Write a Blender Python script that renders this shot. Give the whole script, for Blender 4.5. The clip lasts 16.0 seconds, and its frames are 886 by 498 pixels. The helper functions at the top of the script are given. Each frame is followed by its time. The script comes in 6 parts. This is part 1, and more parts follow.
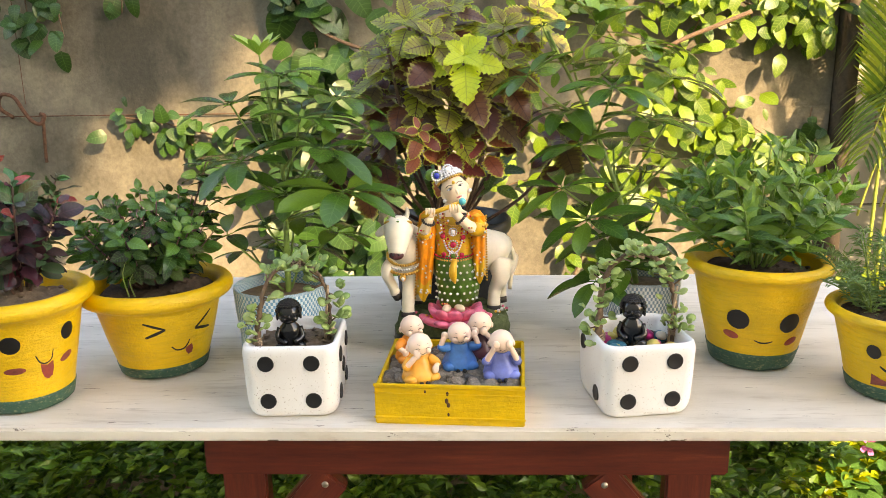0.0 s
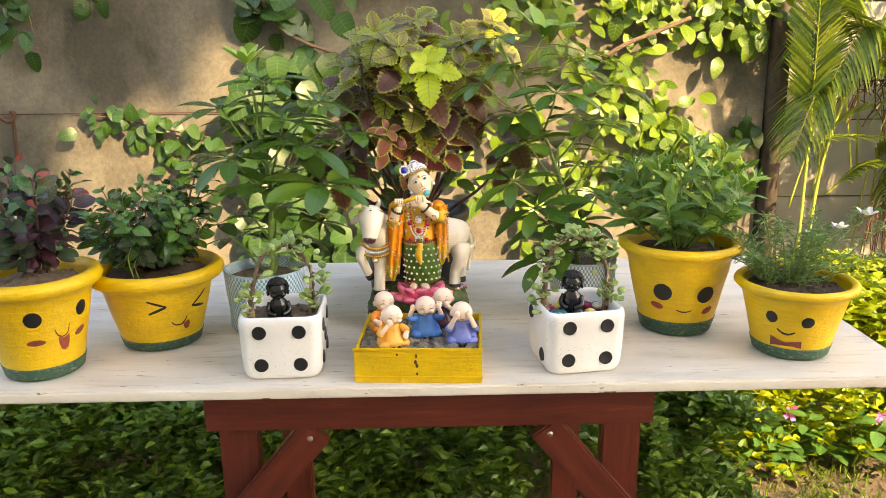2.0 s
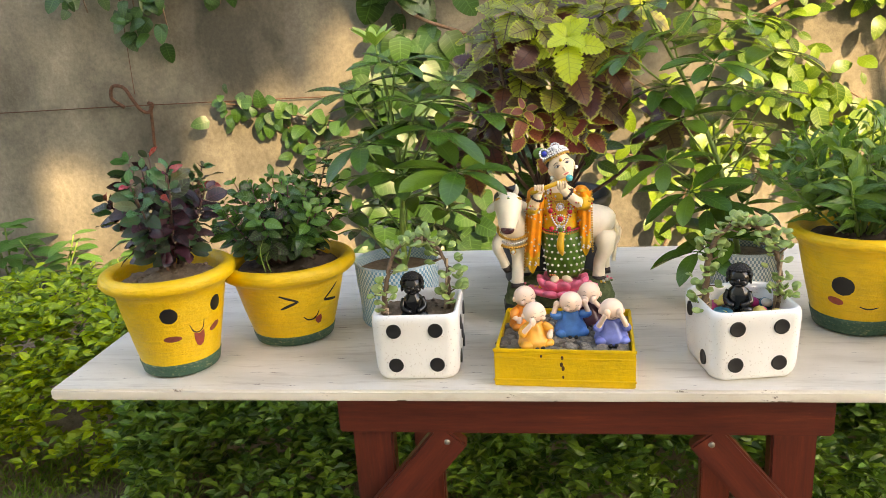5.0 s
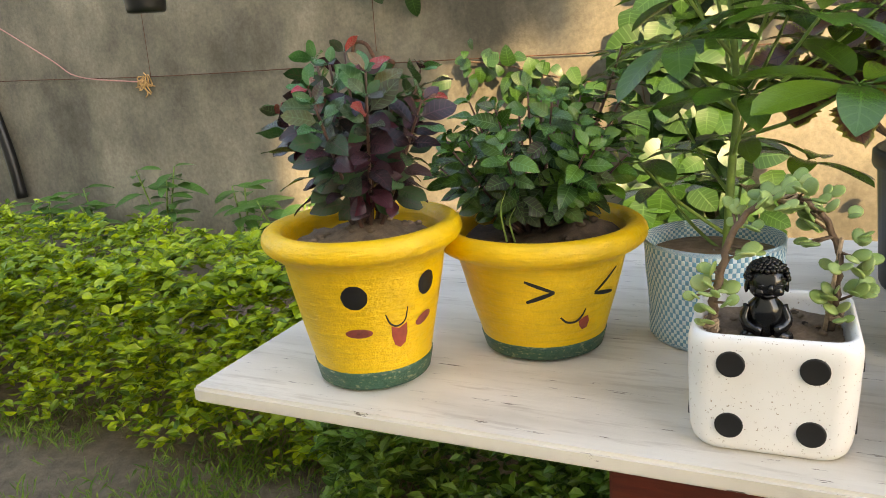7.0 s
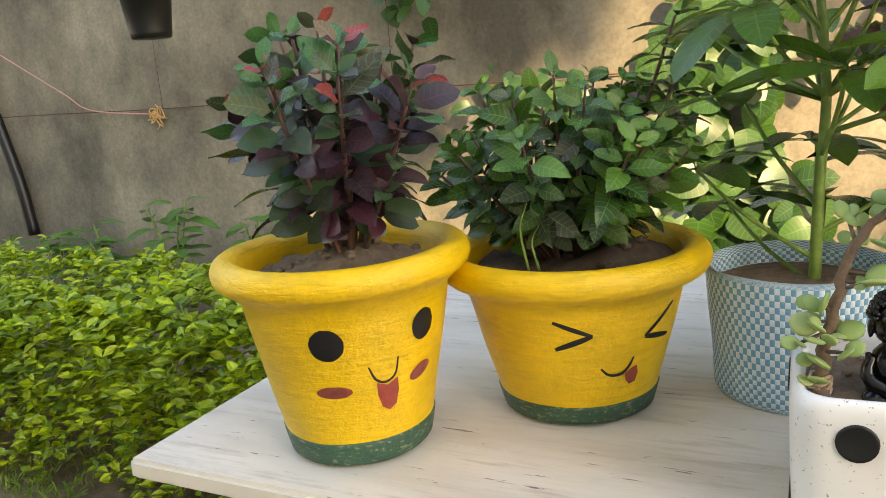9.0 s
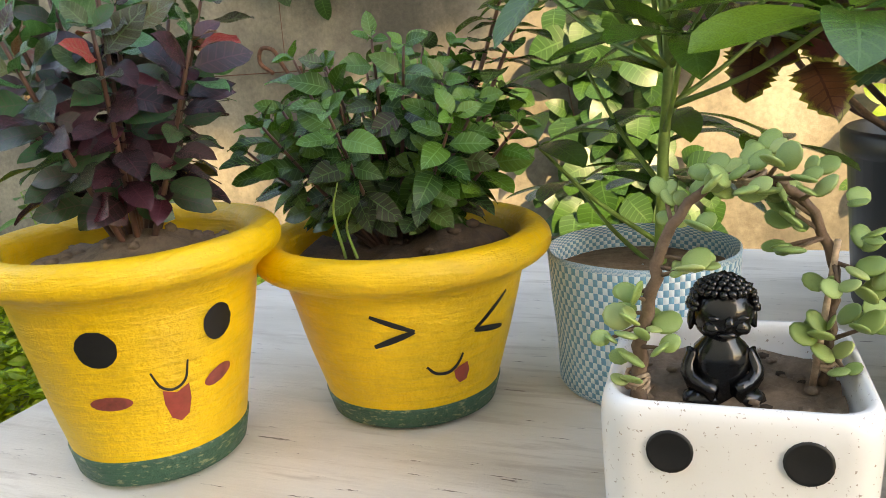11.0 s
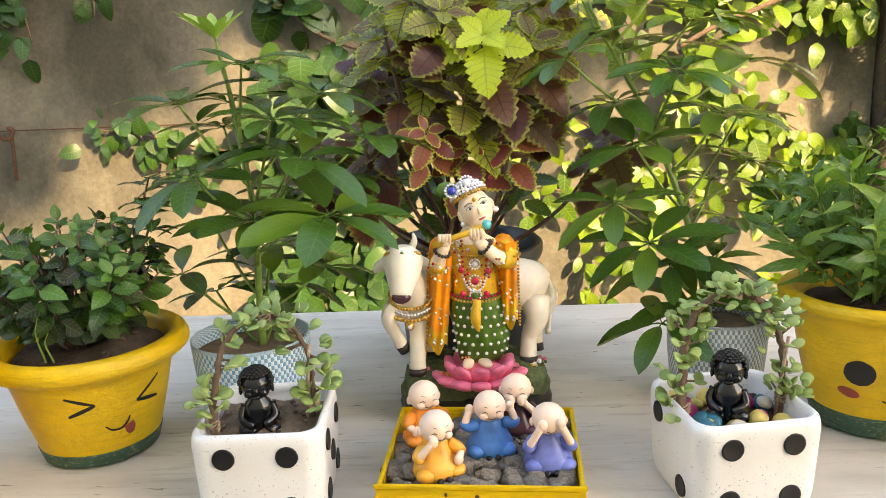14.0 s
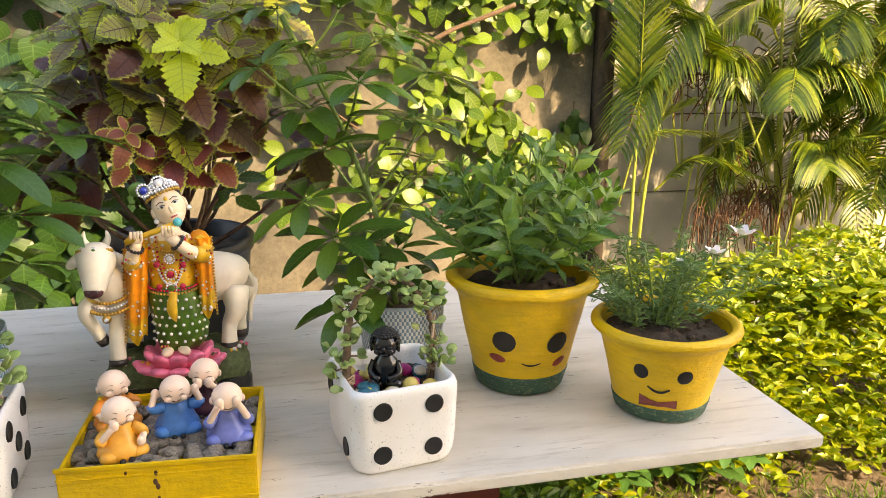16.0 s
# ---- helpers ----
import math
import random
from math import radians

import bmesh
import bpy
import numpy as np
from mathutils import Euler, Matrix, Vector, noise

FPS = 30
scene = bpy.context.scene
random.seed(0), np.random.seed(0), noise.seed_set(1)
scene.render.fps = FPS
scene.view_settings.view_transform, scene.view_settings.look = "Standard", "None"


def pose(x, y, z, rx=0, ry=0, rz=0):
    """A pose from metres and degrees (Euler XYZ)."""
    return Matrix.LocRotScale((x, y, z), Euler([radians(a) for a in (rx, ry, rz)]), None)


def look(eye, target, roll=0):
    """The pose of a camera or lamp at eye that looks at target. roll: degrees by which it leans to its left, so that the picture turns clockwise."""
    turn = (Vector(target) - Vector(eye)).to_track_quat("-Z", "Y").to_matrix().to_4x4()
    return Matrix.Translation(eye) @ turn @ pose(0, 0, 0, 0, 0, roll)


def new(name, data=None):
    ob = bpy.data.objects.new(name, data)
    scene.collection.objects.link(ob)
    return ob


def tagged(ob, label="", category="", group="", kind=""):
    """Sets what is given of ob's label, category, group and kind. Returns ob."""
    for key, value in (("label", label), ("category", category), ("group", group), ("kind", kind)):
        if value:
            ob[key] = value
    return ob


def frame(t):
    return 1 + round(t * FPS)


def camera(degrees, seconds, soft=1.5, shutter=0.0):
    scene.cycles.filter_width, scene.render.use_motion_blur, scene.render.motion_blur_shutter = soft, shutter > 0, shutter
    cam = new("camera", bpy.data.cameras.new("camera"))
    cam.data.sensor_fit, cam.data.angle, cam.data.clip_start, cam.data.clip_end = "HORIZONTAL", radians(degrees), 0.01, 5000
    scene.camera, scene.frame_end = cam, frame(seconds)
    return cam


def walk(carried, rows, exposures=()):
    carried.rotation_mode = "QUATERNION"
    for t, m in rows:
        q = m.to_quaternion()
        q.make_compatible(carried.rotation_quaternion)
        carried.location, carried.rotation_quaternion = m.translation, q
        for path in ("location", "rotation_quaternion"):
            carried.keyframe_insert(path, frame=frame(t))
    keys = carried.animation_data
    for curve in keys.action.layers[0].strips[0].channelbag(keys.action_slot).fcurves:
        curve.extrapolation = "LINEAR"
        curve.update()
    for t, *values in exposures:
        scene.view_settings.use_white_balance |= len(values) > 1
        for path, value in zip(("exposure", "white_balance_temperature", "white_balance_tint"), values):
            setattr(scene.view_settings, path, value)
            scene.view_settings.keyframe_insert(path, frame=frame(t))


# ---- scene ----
cam = camera(59.0, 16.0, 0.55)
PATH = [
    (0, (0.023, -0.826, 1.148), (-0.049, 1.11, 0.651), -1.0),
    (0.5, (0.017, -0.861, 1.161), (-0.073, 1.08, 0.686), -0.7),
    (1, (0.017, -0.911, 1.174), (-0.044, 1.047, 0.772), -0.6),
    (1.5, (0.021, -0.953, 1.174), (-0.013, 0.986, 0.686), -1.3),
    (2, (0.016, -0.984, 1.171), (0.048, 0.951, 0.663), -0.7),
    (2.5, (0.013, -1.008, 1.175), (0.005, 0.929, 0.679), -1.4),
    (3, (0.013, -1.01, 1.174), (0.023, 0.931, 0.691), -1.7),
    (3.2, (0.01, -1.003, 1.183), (0.033, 0.934, 0.684), -1.9),
    (5.3, (-0.032, -0.86, 1.159), (-0.378, 1.023, 0.58), -3.0),
    (5.5, (-0.043, -0.83, 1.148), (-0.443, 1.035, 0.549), -2.5),
    (6, (-0.07, -0.747, 1.121), (-0.66, 1.079, 0.556), -3.0),
    (6.5, (-0.114, -0.633, 1.074), (-0.875, 1.137, 0.536), -4.0),
    (7, (-0.179, -0.513, 1.031), (-1.01, 1.224, 0.491), -4.1),
    (7.5, (-0.222, -0.433, 0.997), (-1.126, 1.276, 0.483), -4.9),
    (8, (-0.24, -0.383, 0.982), (-1.16, 1.331, 0.519), -4.9),
    (8.2, (-0.244, -0.37, 0.977), (-1.169, 1.344, 0.524), -5.2),
    (10.3, (-0.208, -0.36, 0.995), (-1.046, 1.398, 0.542), -4.3),
    (10.5, (-0.208, -0.333, 0.982), (-1.04, 1.425, 0.518), -4.6),
    (11, (-0.196, -0.286, 0.963), (-0.894, 1.522, 0.467), -4.1),
    (11.5, (-0.192, -0.287, 0.972), (-0.827, 1.546, 0.485), -3.8),
    (12, (-0.169, -0.311, 0.995), (-0.698, 1.567, 0.553), -2.9),
    (12.5, (-0.125, -0.381, 1.023), (-0.537, 1.519, 0.55), -2.8),
    (13, (-0.086, -0.459, 1.059), (-0.391, 1.466, 0.609), -2.9),
    (13.5, (-0.047, -0.522, 1.087), (-0.247, 1.415, 0.63), -2.4),
    (14, (-0.002, -0.57, 1.116), (-0.081, 1.37, 0.637), -2.4),
    (14.5, (0.036, -0.601, 1.134), (0.112, 1.346, 0.681), -1.5),
    (15, (0.056, -0.626, 1.142), (0.253, 1.311, 0.684), -0.9),
    (15.5, (0.075, -0.648, 1.137), (0.427, 1.256, 0.636), 0.6),
    (16, (0.098, -0.667, 1.146), (0.55, 1.209, 0.621), 0.5),
]
walk(cam, [(t, look(eye, target, roll)) for t, eye, target, roll in PATH], [(0.0, 2.76, 9100, 16), (3.0, 2.70, 9200, 17), (8.0, 2.66, 9000, 14), (13.0, 2.77, 8800, 15), (14.5, 2.70, 9100, 16), (16.0, 2.48, 9100, 18)])

# ---- light ----
SUN_AZ = math.atan2(-0.80, 0.60)
SUN_EL = radians(30)
world = bpy.data.worlds.new("sky")
scene.world = world
world.use_nodes = True
_sky = world.node_tree.nodes.new("ShaderNodeTexSky")
_sky.sky_type = "NISHITA"
_sky.sun_disc = False
_sky.sun_elevation = SUN_EL
_sky.sun_rotation = math.pi / 2 - SUN_AZ
_bg = world.node_tree.nodes["Background"]
world.node_tree.links.new(_sky.outputs[0], _bg.inputs[0])
_bg.inputs[1].default_value = 0.15
_sun = new("sun", bpy.data.lights.new("sun", "SUN"))
_sun.data.energy = 2.2
_sun.data.angle = radians(0.8)
_sun.data.color = (1.0, 0.82, 0.56)
TO_SUN = Vector((math.cos(SUN_AZ) * math.cos(SUN_EL), math.sin(SUN_AZ) * math.cos(SUN_EL), math.sin(SUN_EL)))
_sun.matrix_world = look(TO_SUN * 30, (0, 0, 0))

# ---- materials ----
RND = random.Random(7)


class Mat:
    """A small node-graph builder."""

    def __init__(self, name):
        self.m = bpy.data.materials.new(name)
        self.m.use_nodes = True
        self.nt = self.m.node_tree
        self.b = self.nt.nodes["Principled BSDF"]
        self.out = self.nt.nodes["Material Output"]

    def node(self, kind, **kw):
        n = self.nt.nodes.new(kind)
        for k, v in kw.items():
            n.inputs[k.replace("_", " ")].default_value = v
        return n

    def link(self, a, b):
        self.nt.links.new(a, b)

    def coords(self, which="Object", scale=(1, 1, 1)):
        tc = self.nt.nodes.new("ShaderNodeTexCoord")
        mp = self.nt.nodes.new("ShaderNodeMapping")
        mp.inputs["Scale"].default_value = scale
        self.link(tc.outputs[which], mp.inputs["Vector"])
        return mp.outputs["Vector"]

    def noise(self, vec, scale, detail=4, rough=0.6):
        n = self.node("ShaderNodeTexNoise", Scale=scale, Detail=detail, Roughness=rough)
        self.link(vec, n.inputs["Vector"])
        return n.outputs["Fac"]

    def ramp(self, fac, stops):
        r = self.nt.nodes.new("ShaderNodeValToRGB")
        el = r.color_ramp.elements
        while len(el) < len(stops):
            el.new(0.5)
        for e, (p, c) in zip(el, stops):
            e.position = p
            e.color = (*c, 1) if len(c) == 3 else c
        self.link(fac, r.inputs["Fac"])
        return r.outputs["Color"]

    def mix(self, fac, a, b, blend="MIX"):
        n = self.nt.nodes.new("ShaderNodeMix")
        n.data_type, n.blend_type = "RGBA", blend
        for sock, v in ((n.inputs["Factor"], fac), (n.inputs[6], a), (n.inputs[7], b)):
            if isinstance(v, (int, float)):
                sock.default_value = v
            elif isinstance(v, tuple):
                sock.default_value = (*v, 1)
            else:
                self.link(v, sock)
        return n.outputs[2]

    def math(self, op, a, b=0.0, c=0.0):
        n = self.nt.nodes.new("ShaderNodeMath")
        n.operation = op
        for i, v in enumerate((a, b, c)):
            if isinstance(v, (int, float)):
                n.inputs[i].default_value = v
            else:
                self.link(v, n.inputs[i])
        return n.outputs[0]

    def colour(self, c):
        if isinstance(c, tuple):
            self.b.inputs["Base Color"].default_value = (*c, 1)
        else:
            self.link(c, self.b.inputs["Base Color"])

    def rough(self, r):
        if isinstance(r, (int, float)):
            self.b.inputs["Roughness"].default_value = r
        else:
            self.link(r, self.b.inputs["Roughness"])

    def bump(self, h, strength=0.3, dist=0.002):
        n = self.node("ShaderNodeBump", Strength=strength, Distance=dist)
        self.link(h, n.inputs["Height"])
        self.link(n.outputs["Normal"], self.b.inputs["Normal"])
        return n


def m_painted(name, c, wear=(0.3, 0.2, 0.1), amount=0.64, rough=0.45, scale=60, bump=0.25):
    """Brushed paint with blotches, brush marks and a few worn specks."""
    k = Mat(name)
    v = k.coords()
    big = k.noise(v, 14, 3)
    dark = tuple(x * 0.80 for x in c)
    light = tuple(min(1, x * 1.10) for x in c)
    col = k.ramp(big, [(0.3, dark), (0.7, light)])
    speck = k.noise(k.coords(scale=(1, 1, 2.2)), scale, 5, 0.7)
    col = k.mix(k.ramp(speck, [(amount, (0, 0, 0)), (amount + 0.05, (1, 1, 1))]), col, wear)
    k.colour(col)
    brush = k.noise(k.coords(scale=(1, 1, 7)), 38, 5, 0.65)
    col = k.mix(k.ramp(brush, [(0.48, (0, 0, 0)), (0.68, (0.5, 0.5, 0.5))]), col, tuple(x * 0.72 for x in c))
    k.colour(col)
    k.bump(k.math("ADD", brush, k.noise(v, 120, 4)), bump * 2.6, 0.0030)
    k.rough(k.math("MULTIPLY_ADD", big, 0.25, rough - 0.1))
    return k.m


def m_plain(name, c, rough=0.5, metal=0.0, var=0.15, scale=80, bump=0.1, coat=0.0):
    k = Mat(name)
    v = k.coords()
    n = k.noise(v, scale, 4)
    k.colour(k.ramp(n, [(0.3, tuple(x * (1 - var) for x in c)), (0.7, tuple(min(1, x * (1 + var)) for x in c))]))
    k.rough(rough)
    k.b.inputs["Metallic"].default_value = metal
    k.b.inputs["Coat Weight"].default_value = coat
    k.bump(n, bump, 0.001)
    return k.m


def m_leaf(name, stops, rand="object", vein=(0.25, 0.4, 0.12), vein_amt=0.35, trans=0.3, rough=0.38, rim=None, nveins=7.0, back=None):
    """A leaf: hue by piece, veins from the blade's own coordinates (u along, v across), light through the blade."""
    k = Mat(name)
    if rand == "object":
        r = k.nt.nodes.new("ShaderNodeObjectInfo").outputs["Random"]
    else:
        r = k.nt.nodes.new("ShaderNodeNewGeometry").outputs["Random Per Island"]
    col = k.ramp(r, [(i / max(1, len(stops) - 1), c) for i, c in enumerate(stops)])
    uv = k.nt.nodes.new("ShaderNodeUVMap")
    sep = k.nt.nodes.new("ShaderNodeSeparateXYZ")
    k.link(uv.outputs[0], sep.inputs[0])
    u, v = sep.outputs[0], sep.outputs[1]
    av = k.math("ABSOLUTE", k.math("MULTIPLY_ADD", v, 2.0, -1.0))
    mid = k.math("LESS_THAN", av, 0.05)
    w = k.math("FRACT", k.math("MULTIPLY", k.math("SUBTRACT", u, k.math("MULTIPLY", av, 0.16)), nveins))
    side = k.math("LESS_THAN", k.math("ABSOLUTE", k.math("SUBTRACT", w, 0.5)), 0.09)
    lines = k.math("MAXIMUM", mid, k.math("MULTIPLY", side, 0.7))
    tc = k.coords("Object")
    n = k.noise(tc, 90, 4)
    col = k.mix(0.5, col, k.ramp(n, [(0.3, (0.25, 0.25, 0.25)), (0.72, (0.75, 0.75, 0.75))]), "OVERLAY")
    if rim:
        # coloured border, drawn in along the veins
        edge = k.math("ADD", k.math("POWER", av, 2.2), k.math("POWER", k.math("ABSOLUTE", k.math("MULTIPLY_ADD", u, 2.0, -1.0)), 6.0))
        edge = k.math("ADD", edge, k.math("MULTIPLY_ADD", n, 0.9, -0.45))
        col = k.mix(k.ramp(edge, [(0.45, (0, 0, 0)), (0.75, (1, 1, 1))]), col, rim)
    col = k.mix(k.math("MULTIPLY", lines, vein_amt), col, vein)
    k.colour(col)
    k.rough(k.math("MULTIPLY_ADD", n, 0.25, rough - 0.17))
    k.b.inputs["Specular IOR Level"].default_value = 0.42
    h = k.math("SUBTRACT", k.math("MULTIPLY", n, 0.35), k.math("MULTIPLY", lines, 0.6))
    k.bump(h, 0.35, 0.0015)
    tr = k.nt.nodes.new("ShaderNodeBsdfTranslucent")
    k.link(k.mix(1.0, col, (1.25, 1.3, 0.55), "MULTIPLY"), tr.inputs["Color"])
    mx = k.nt.nodes.new("ShaderNodeMixShader")
    mx.inputs[0].default_value = trans * 0.75
    k.link(k.b.outputs[0], mx.inputs[1])
    k.link(tr.outputs[0], mx.inputs[2])
    k.link(mx.outputs[0], k.out.inputs["Surface"])
    return k.m


def m_tabletop():
    k = Mat("whitewashed_board")
    col = k.ramp(k.noise(k.coords(scale=(1, 4, 1)), 5, 5), [(0.3, (0.56, 0.51, 0.43)), (0.55, (0.68, 0.63, 0.55)), (0.75, (0.74, 0.69, 0.61))])
    streak = k.noise(k.coords(scale=(3, 26, 8)), 3.2, 8, 0.68)
    col = k.mix(k.ramp(streak, [(0.55, (0, 0, 0)), (0.66, (0.45, 0.45, 0.45))]), col, (0.40, 0.33, 0.26))
    crack = k.noise(k.coords(scale=(4, 34, 8)), 4.5, 9, 0.75)
    cr = k.ramp(crack, [(0.622, (0, 0, 0)), (0.645, (0.9, 0.9, 0.9))])
    col = k.mix(cr, col, (0.10, 0.07, 0.05))
    k.colour(col)
    k.rough(k.math("MULTIPLY_ADD", streak, 0.3, 0.35))
    k.bump(k.math("SUBTRACT", k.math("MULTIPLY", streak, 0.4), crack), 0.35, 0.002)
    return k.m


def m_redwood():
    k = Mat("red_stained_wood")
    g = k.noise(k.coords(scale=(3, 30, 30)), 2.5, 8, 0.7)
    col = k.ramp(g, [(0.3, (0.055, 0.009, 0.006)), (0.6, (0.13, 0.022, 0.011)), (0.75, (0.22, 0.05, 0.02))])
    w = k.noise(k.coords(scale=(8, 40, 40)), 3.0, 8, 0.8)
    col = k.mix(k.ramp(w, [(0.66, (0, 0, 0)), (0.72, (0.7, 0.7, 0.7))]), col, (0.34, 0.17, 0.09))
    k.colour(col)
    k.rough(k.math("MULTIPLY_ADD", g, 0.35, 0.22))
    k.bump(g, 0.3, 0.002)
    return k.m


def m_plaster():
    k = Mat("weathered_plaster")
    v = k.coords()
    a = k.noise(k.coords(scale=(1, 1, 0.8)), 1.7, 7, 0.66)
    col = k.ramp(a, [(0.32, (0.056, 0.052, 0.038)), (0.44, (0.112, 0.102, 0.076)), (0.56, (0.19, 0.171, 0.127)), (0.68, (0.28, 0.25, 0.186))])
    st = k.noise(k.coords(scale=(6, 1, 0.7)), 1.5, 7, 0.65)
    col = k.mix(k.ramp(st, [(0.5, (0, 0, 0)), (0.75, (0.55, 0.55, 0.55))]), col, (0.13, 0.12, 0.10))
    fine = k.noise(v, 60, 6, 0.7)
    col = k.mix(0.35, col, k.ramp(fine, [(0.3, (0.2, 0.2, 0.2)), (0.7, (0.8, 0.8, 0.8))]), "OVERLAY")
    k.colour(col)
    k.rough(0.9)
    k.bump(k.math("ADD", fine, k.math("MULTIPLY", a, 2.0)), 0.35, 0.006)
    return k.m


def m_panel():
    k = Mat("painted_concrete_panel")
    v = k.coords()
    a = k.noise(v, 2.2, 6, 0.62)
    col = k.ramp(a, [(0.3, (0.36, 0.345, 0.29)), (0.7, (0.52, 0.49, 0.42))])
    k.colour(col)
    k.rough(0.85)
    k.bump(k.noise(v, 50, 5), 0.3, 0.004)
    return k.m


def m_soil(name, a, b, scale=70, bump=0.9, dist=0.006):
    k = Mat(name)
    v = k.coords()
    n = k.noise(v, scale, 8, 0.75)
    p = k.noise(v, scale / 9, 4)
    col = k.ramp(n, [(0.3, a), (0.7, b)])
    col = k.mix(k.math("MULTIPLY", p, 0.5), col, a)
    k.colour(col)
    k.rough(0.95)
    k.bump(n, bump, dist)
    return k.m


def m_ceramic():
    k = Mat("speckled_white_ceramic")
    v = k.coords()
    big = k.noise(v, 9, 3)
    col = k.ramp(big, [(0.3, (0.72, 0.70, 0.67)), (0.7, (0.82, 0.81, 0.79))])
    sp = k.noise(v, 420, 3, 0.6)
    col = k.mix(k.ramp(sp, [(0.645, (0, 0, 0)), (0.68, (0.75, 0.75, 0.75))]), col, (0.25, 0.17, 0.12))
    st = k.noise(k.coords(scale=(1, 1, 0.35)), 38, 6, 0.7)
    col = k.mix(k.ramp(st, [(0.62, (0, 0, 0)), (0.78, (0.35, 0.35, 0.35))]), col, (0.45, 0.34, 0.27))
    k.colour(col)
    k.rough(0.33)
    k.b.inputs["Coat Weight"].default_value = 0.25
    k.bump(k.noise(v, 40, 4), 0.12, 0.002)
    return k.m


def m_weave(name, ca, cb, nu, nv):
    """Plaited strips: two colours in a checker over the bag's own unwrapped coordinates."""
    k = Mat(name)
    uv = k.nt.nodes.new("ShaderNodeUVMap")
    mp = k.nt.nodes.new("ShaderNodeMapping")
    mp.inputs["Scale"].default_value = (nu, nv, 1)
    k.link(uv.outputs[0], mp.inputs["Vector"])
    ck = k.node("ShaderNodeTexChecker", Scale=1.0)
    k.link(mp.outputs[0], ck.inputs["Vector"])
    ck.inputs[1].default_value, ck.inputs[2].default_value = (*ca, 1), (*cb, 1)
    n = k.noise(k.coords(), 18, 5)
    col = k.mix(0.4, ck.outputs[0], k.ramp(n, [(0.3, (0.3, 0.3, 0.3)), (0.7, (0.7, 0.7, 0.7))]), "OVERLAY")
    k.colour(col)
    sep = k.nt.nodes.new("ShaderNodeSeparateXYZ")
    k.link(mp.outputs[0], sep.inputs[0])
    hx = k.math("SINE", k.math("MULTIPLY", sep.outputs[0], math.pi))
    hy = k.math("SINE", k.math("MULTIPLY", sep.outputs[1], math.pi))
    k.bump(k.math("ABSOLUTE", k.math("MULTIPLY", hx, hy)), 0.5, 0.0012)
    k.rough(0.45)
    return k.m


YELLOW = m_painted("yellow_brushed_paint", (0.80, 0.49, 0.014), (0.45, 0.22, 0.03), 0.70, 0.42)
YELLOW_TRAY = m_painted("yellow_enamel_on_tin", (0.80, 0.50, 0.012), (0.30, 0.17, 0.06), 0.70, 0.36)
GREEN = m_painted("dark_green_paint", (0.025, 0.085, 0.05), (0.20, 0.22, 0.12), 0.56, 0.5, 150)
BLACK_PAINT = m_plain("black_face_paint", (0.005, 0.0045, 0.005), 0.5, var=0.5)
RED_PAINT = m_plain("dull_red_face_paint", (0.30, 0.045, 0.03), 0.5, var=0.3)
BROWNRED_PAINT = m_plain("brown_red_face_paint", (0.22, 0.045, 0.035), 0.5, var=0.4, scale=150)
TABLETOP = m_tabletop()
REDWOOD = m_redwood()
PLASTER = m_plaster()
PANEL = m_panel()
SOIL = m_soil("dry_pot_soil", (0.13, 0.085, 0.055), (0.40, 0.29, 0.20))
SOIL_DARK = m_soil("moist_pot_soil", (0.020, 0.012, 0.008), (0.15, 0.098, 0.062))
EARTH = m_soil("garden_earth", (0.12, 0.088, 0.056), (0.36, 0.28, 0.19), 18, 1.0, 0.03)
CERAMIC = m_ceramic()
WEAVE_L = m_weave("plaited_pale_blue_strip", (0.66, 0.76, 0.80), (0.15, 0.36, 0.52), 118, 54)
WEAVE_R = m_weave("plaited_grey_blue_strip", (0.68, 0.72, 0.74), (0.20, 0.30, 0.38), 118, 54)
BLACK_PLASTIC = m_plain("black_nursery_plastic", (0.004, 0.004, 0.0045), 0.42, var=0.3)
BLACK_GLOSS = m_plain("black_glazed_resin", (0.003, 0.003, 0.0035), 0.22, var=0.4, bump=0.6, coat=0.2)
def m_gravel():
    k = Mat("mixed_grey_gravel")
    r = k.nt.nodes.new("ShaderNodeObjectInfo").outputs["Random"]
    col = k.ramp(r, [(0.0, (0.11, 0.09, 0.07)), (0.3, (0.24, 0.20, 0.155)), (0.55, (0.36, 0.30, 0.23)), (0.8, (0.18, 0.165, 0.145)), (1.0, (0.44, 0.36, 0.27))])
    n = k.noise(k.coords(), 2.2, 6, 0.7)
    col = k.mix(0.8, col, k.ramp(n, [(0.35, (0.22, 0.22, 0.22)), (0.68, (0.8, 0.8, 0.8))]), "OVERLAY")
    k.colour(col)
    k.rough(0.8)
    k.bump(n, 0.6, 0.1)
    return k.m


STONE = m_gravel()
STEEL = m_plain("weathered_screw_steel", (0.4, 0.36, 0.32), 0.4, 0.9)
RUST = m_plain("rusty_iron", (0.10, 0.045, 0.025), 0.8, 0.3, 0.4)
CONCRETE_DARK = m_soil("dark_stained_post", (0.045, 0.035, 0.028), (0.14, 0.11, 0.08), 40, 0.5, 0.003)
BARK = m_soil("brown_bark", (0.09, 0.055, 0.035), (0.26, 0.17, 0.11), 120, 0.7, 0.002)
TWINE = m_plain("jute_twine", (0.42, 0.30, 0.20), 0.9, var=0.4, scale=300, bump=0.6)
STEM_GREEN = m_plain("green_stem", (0.16, 0.26, 0.05), 0.5, var=0.3)
STEM_RED = m_plain("reddish_stem", (0.085, 0.040, 0.028), 0.55, var=0.4)
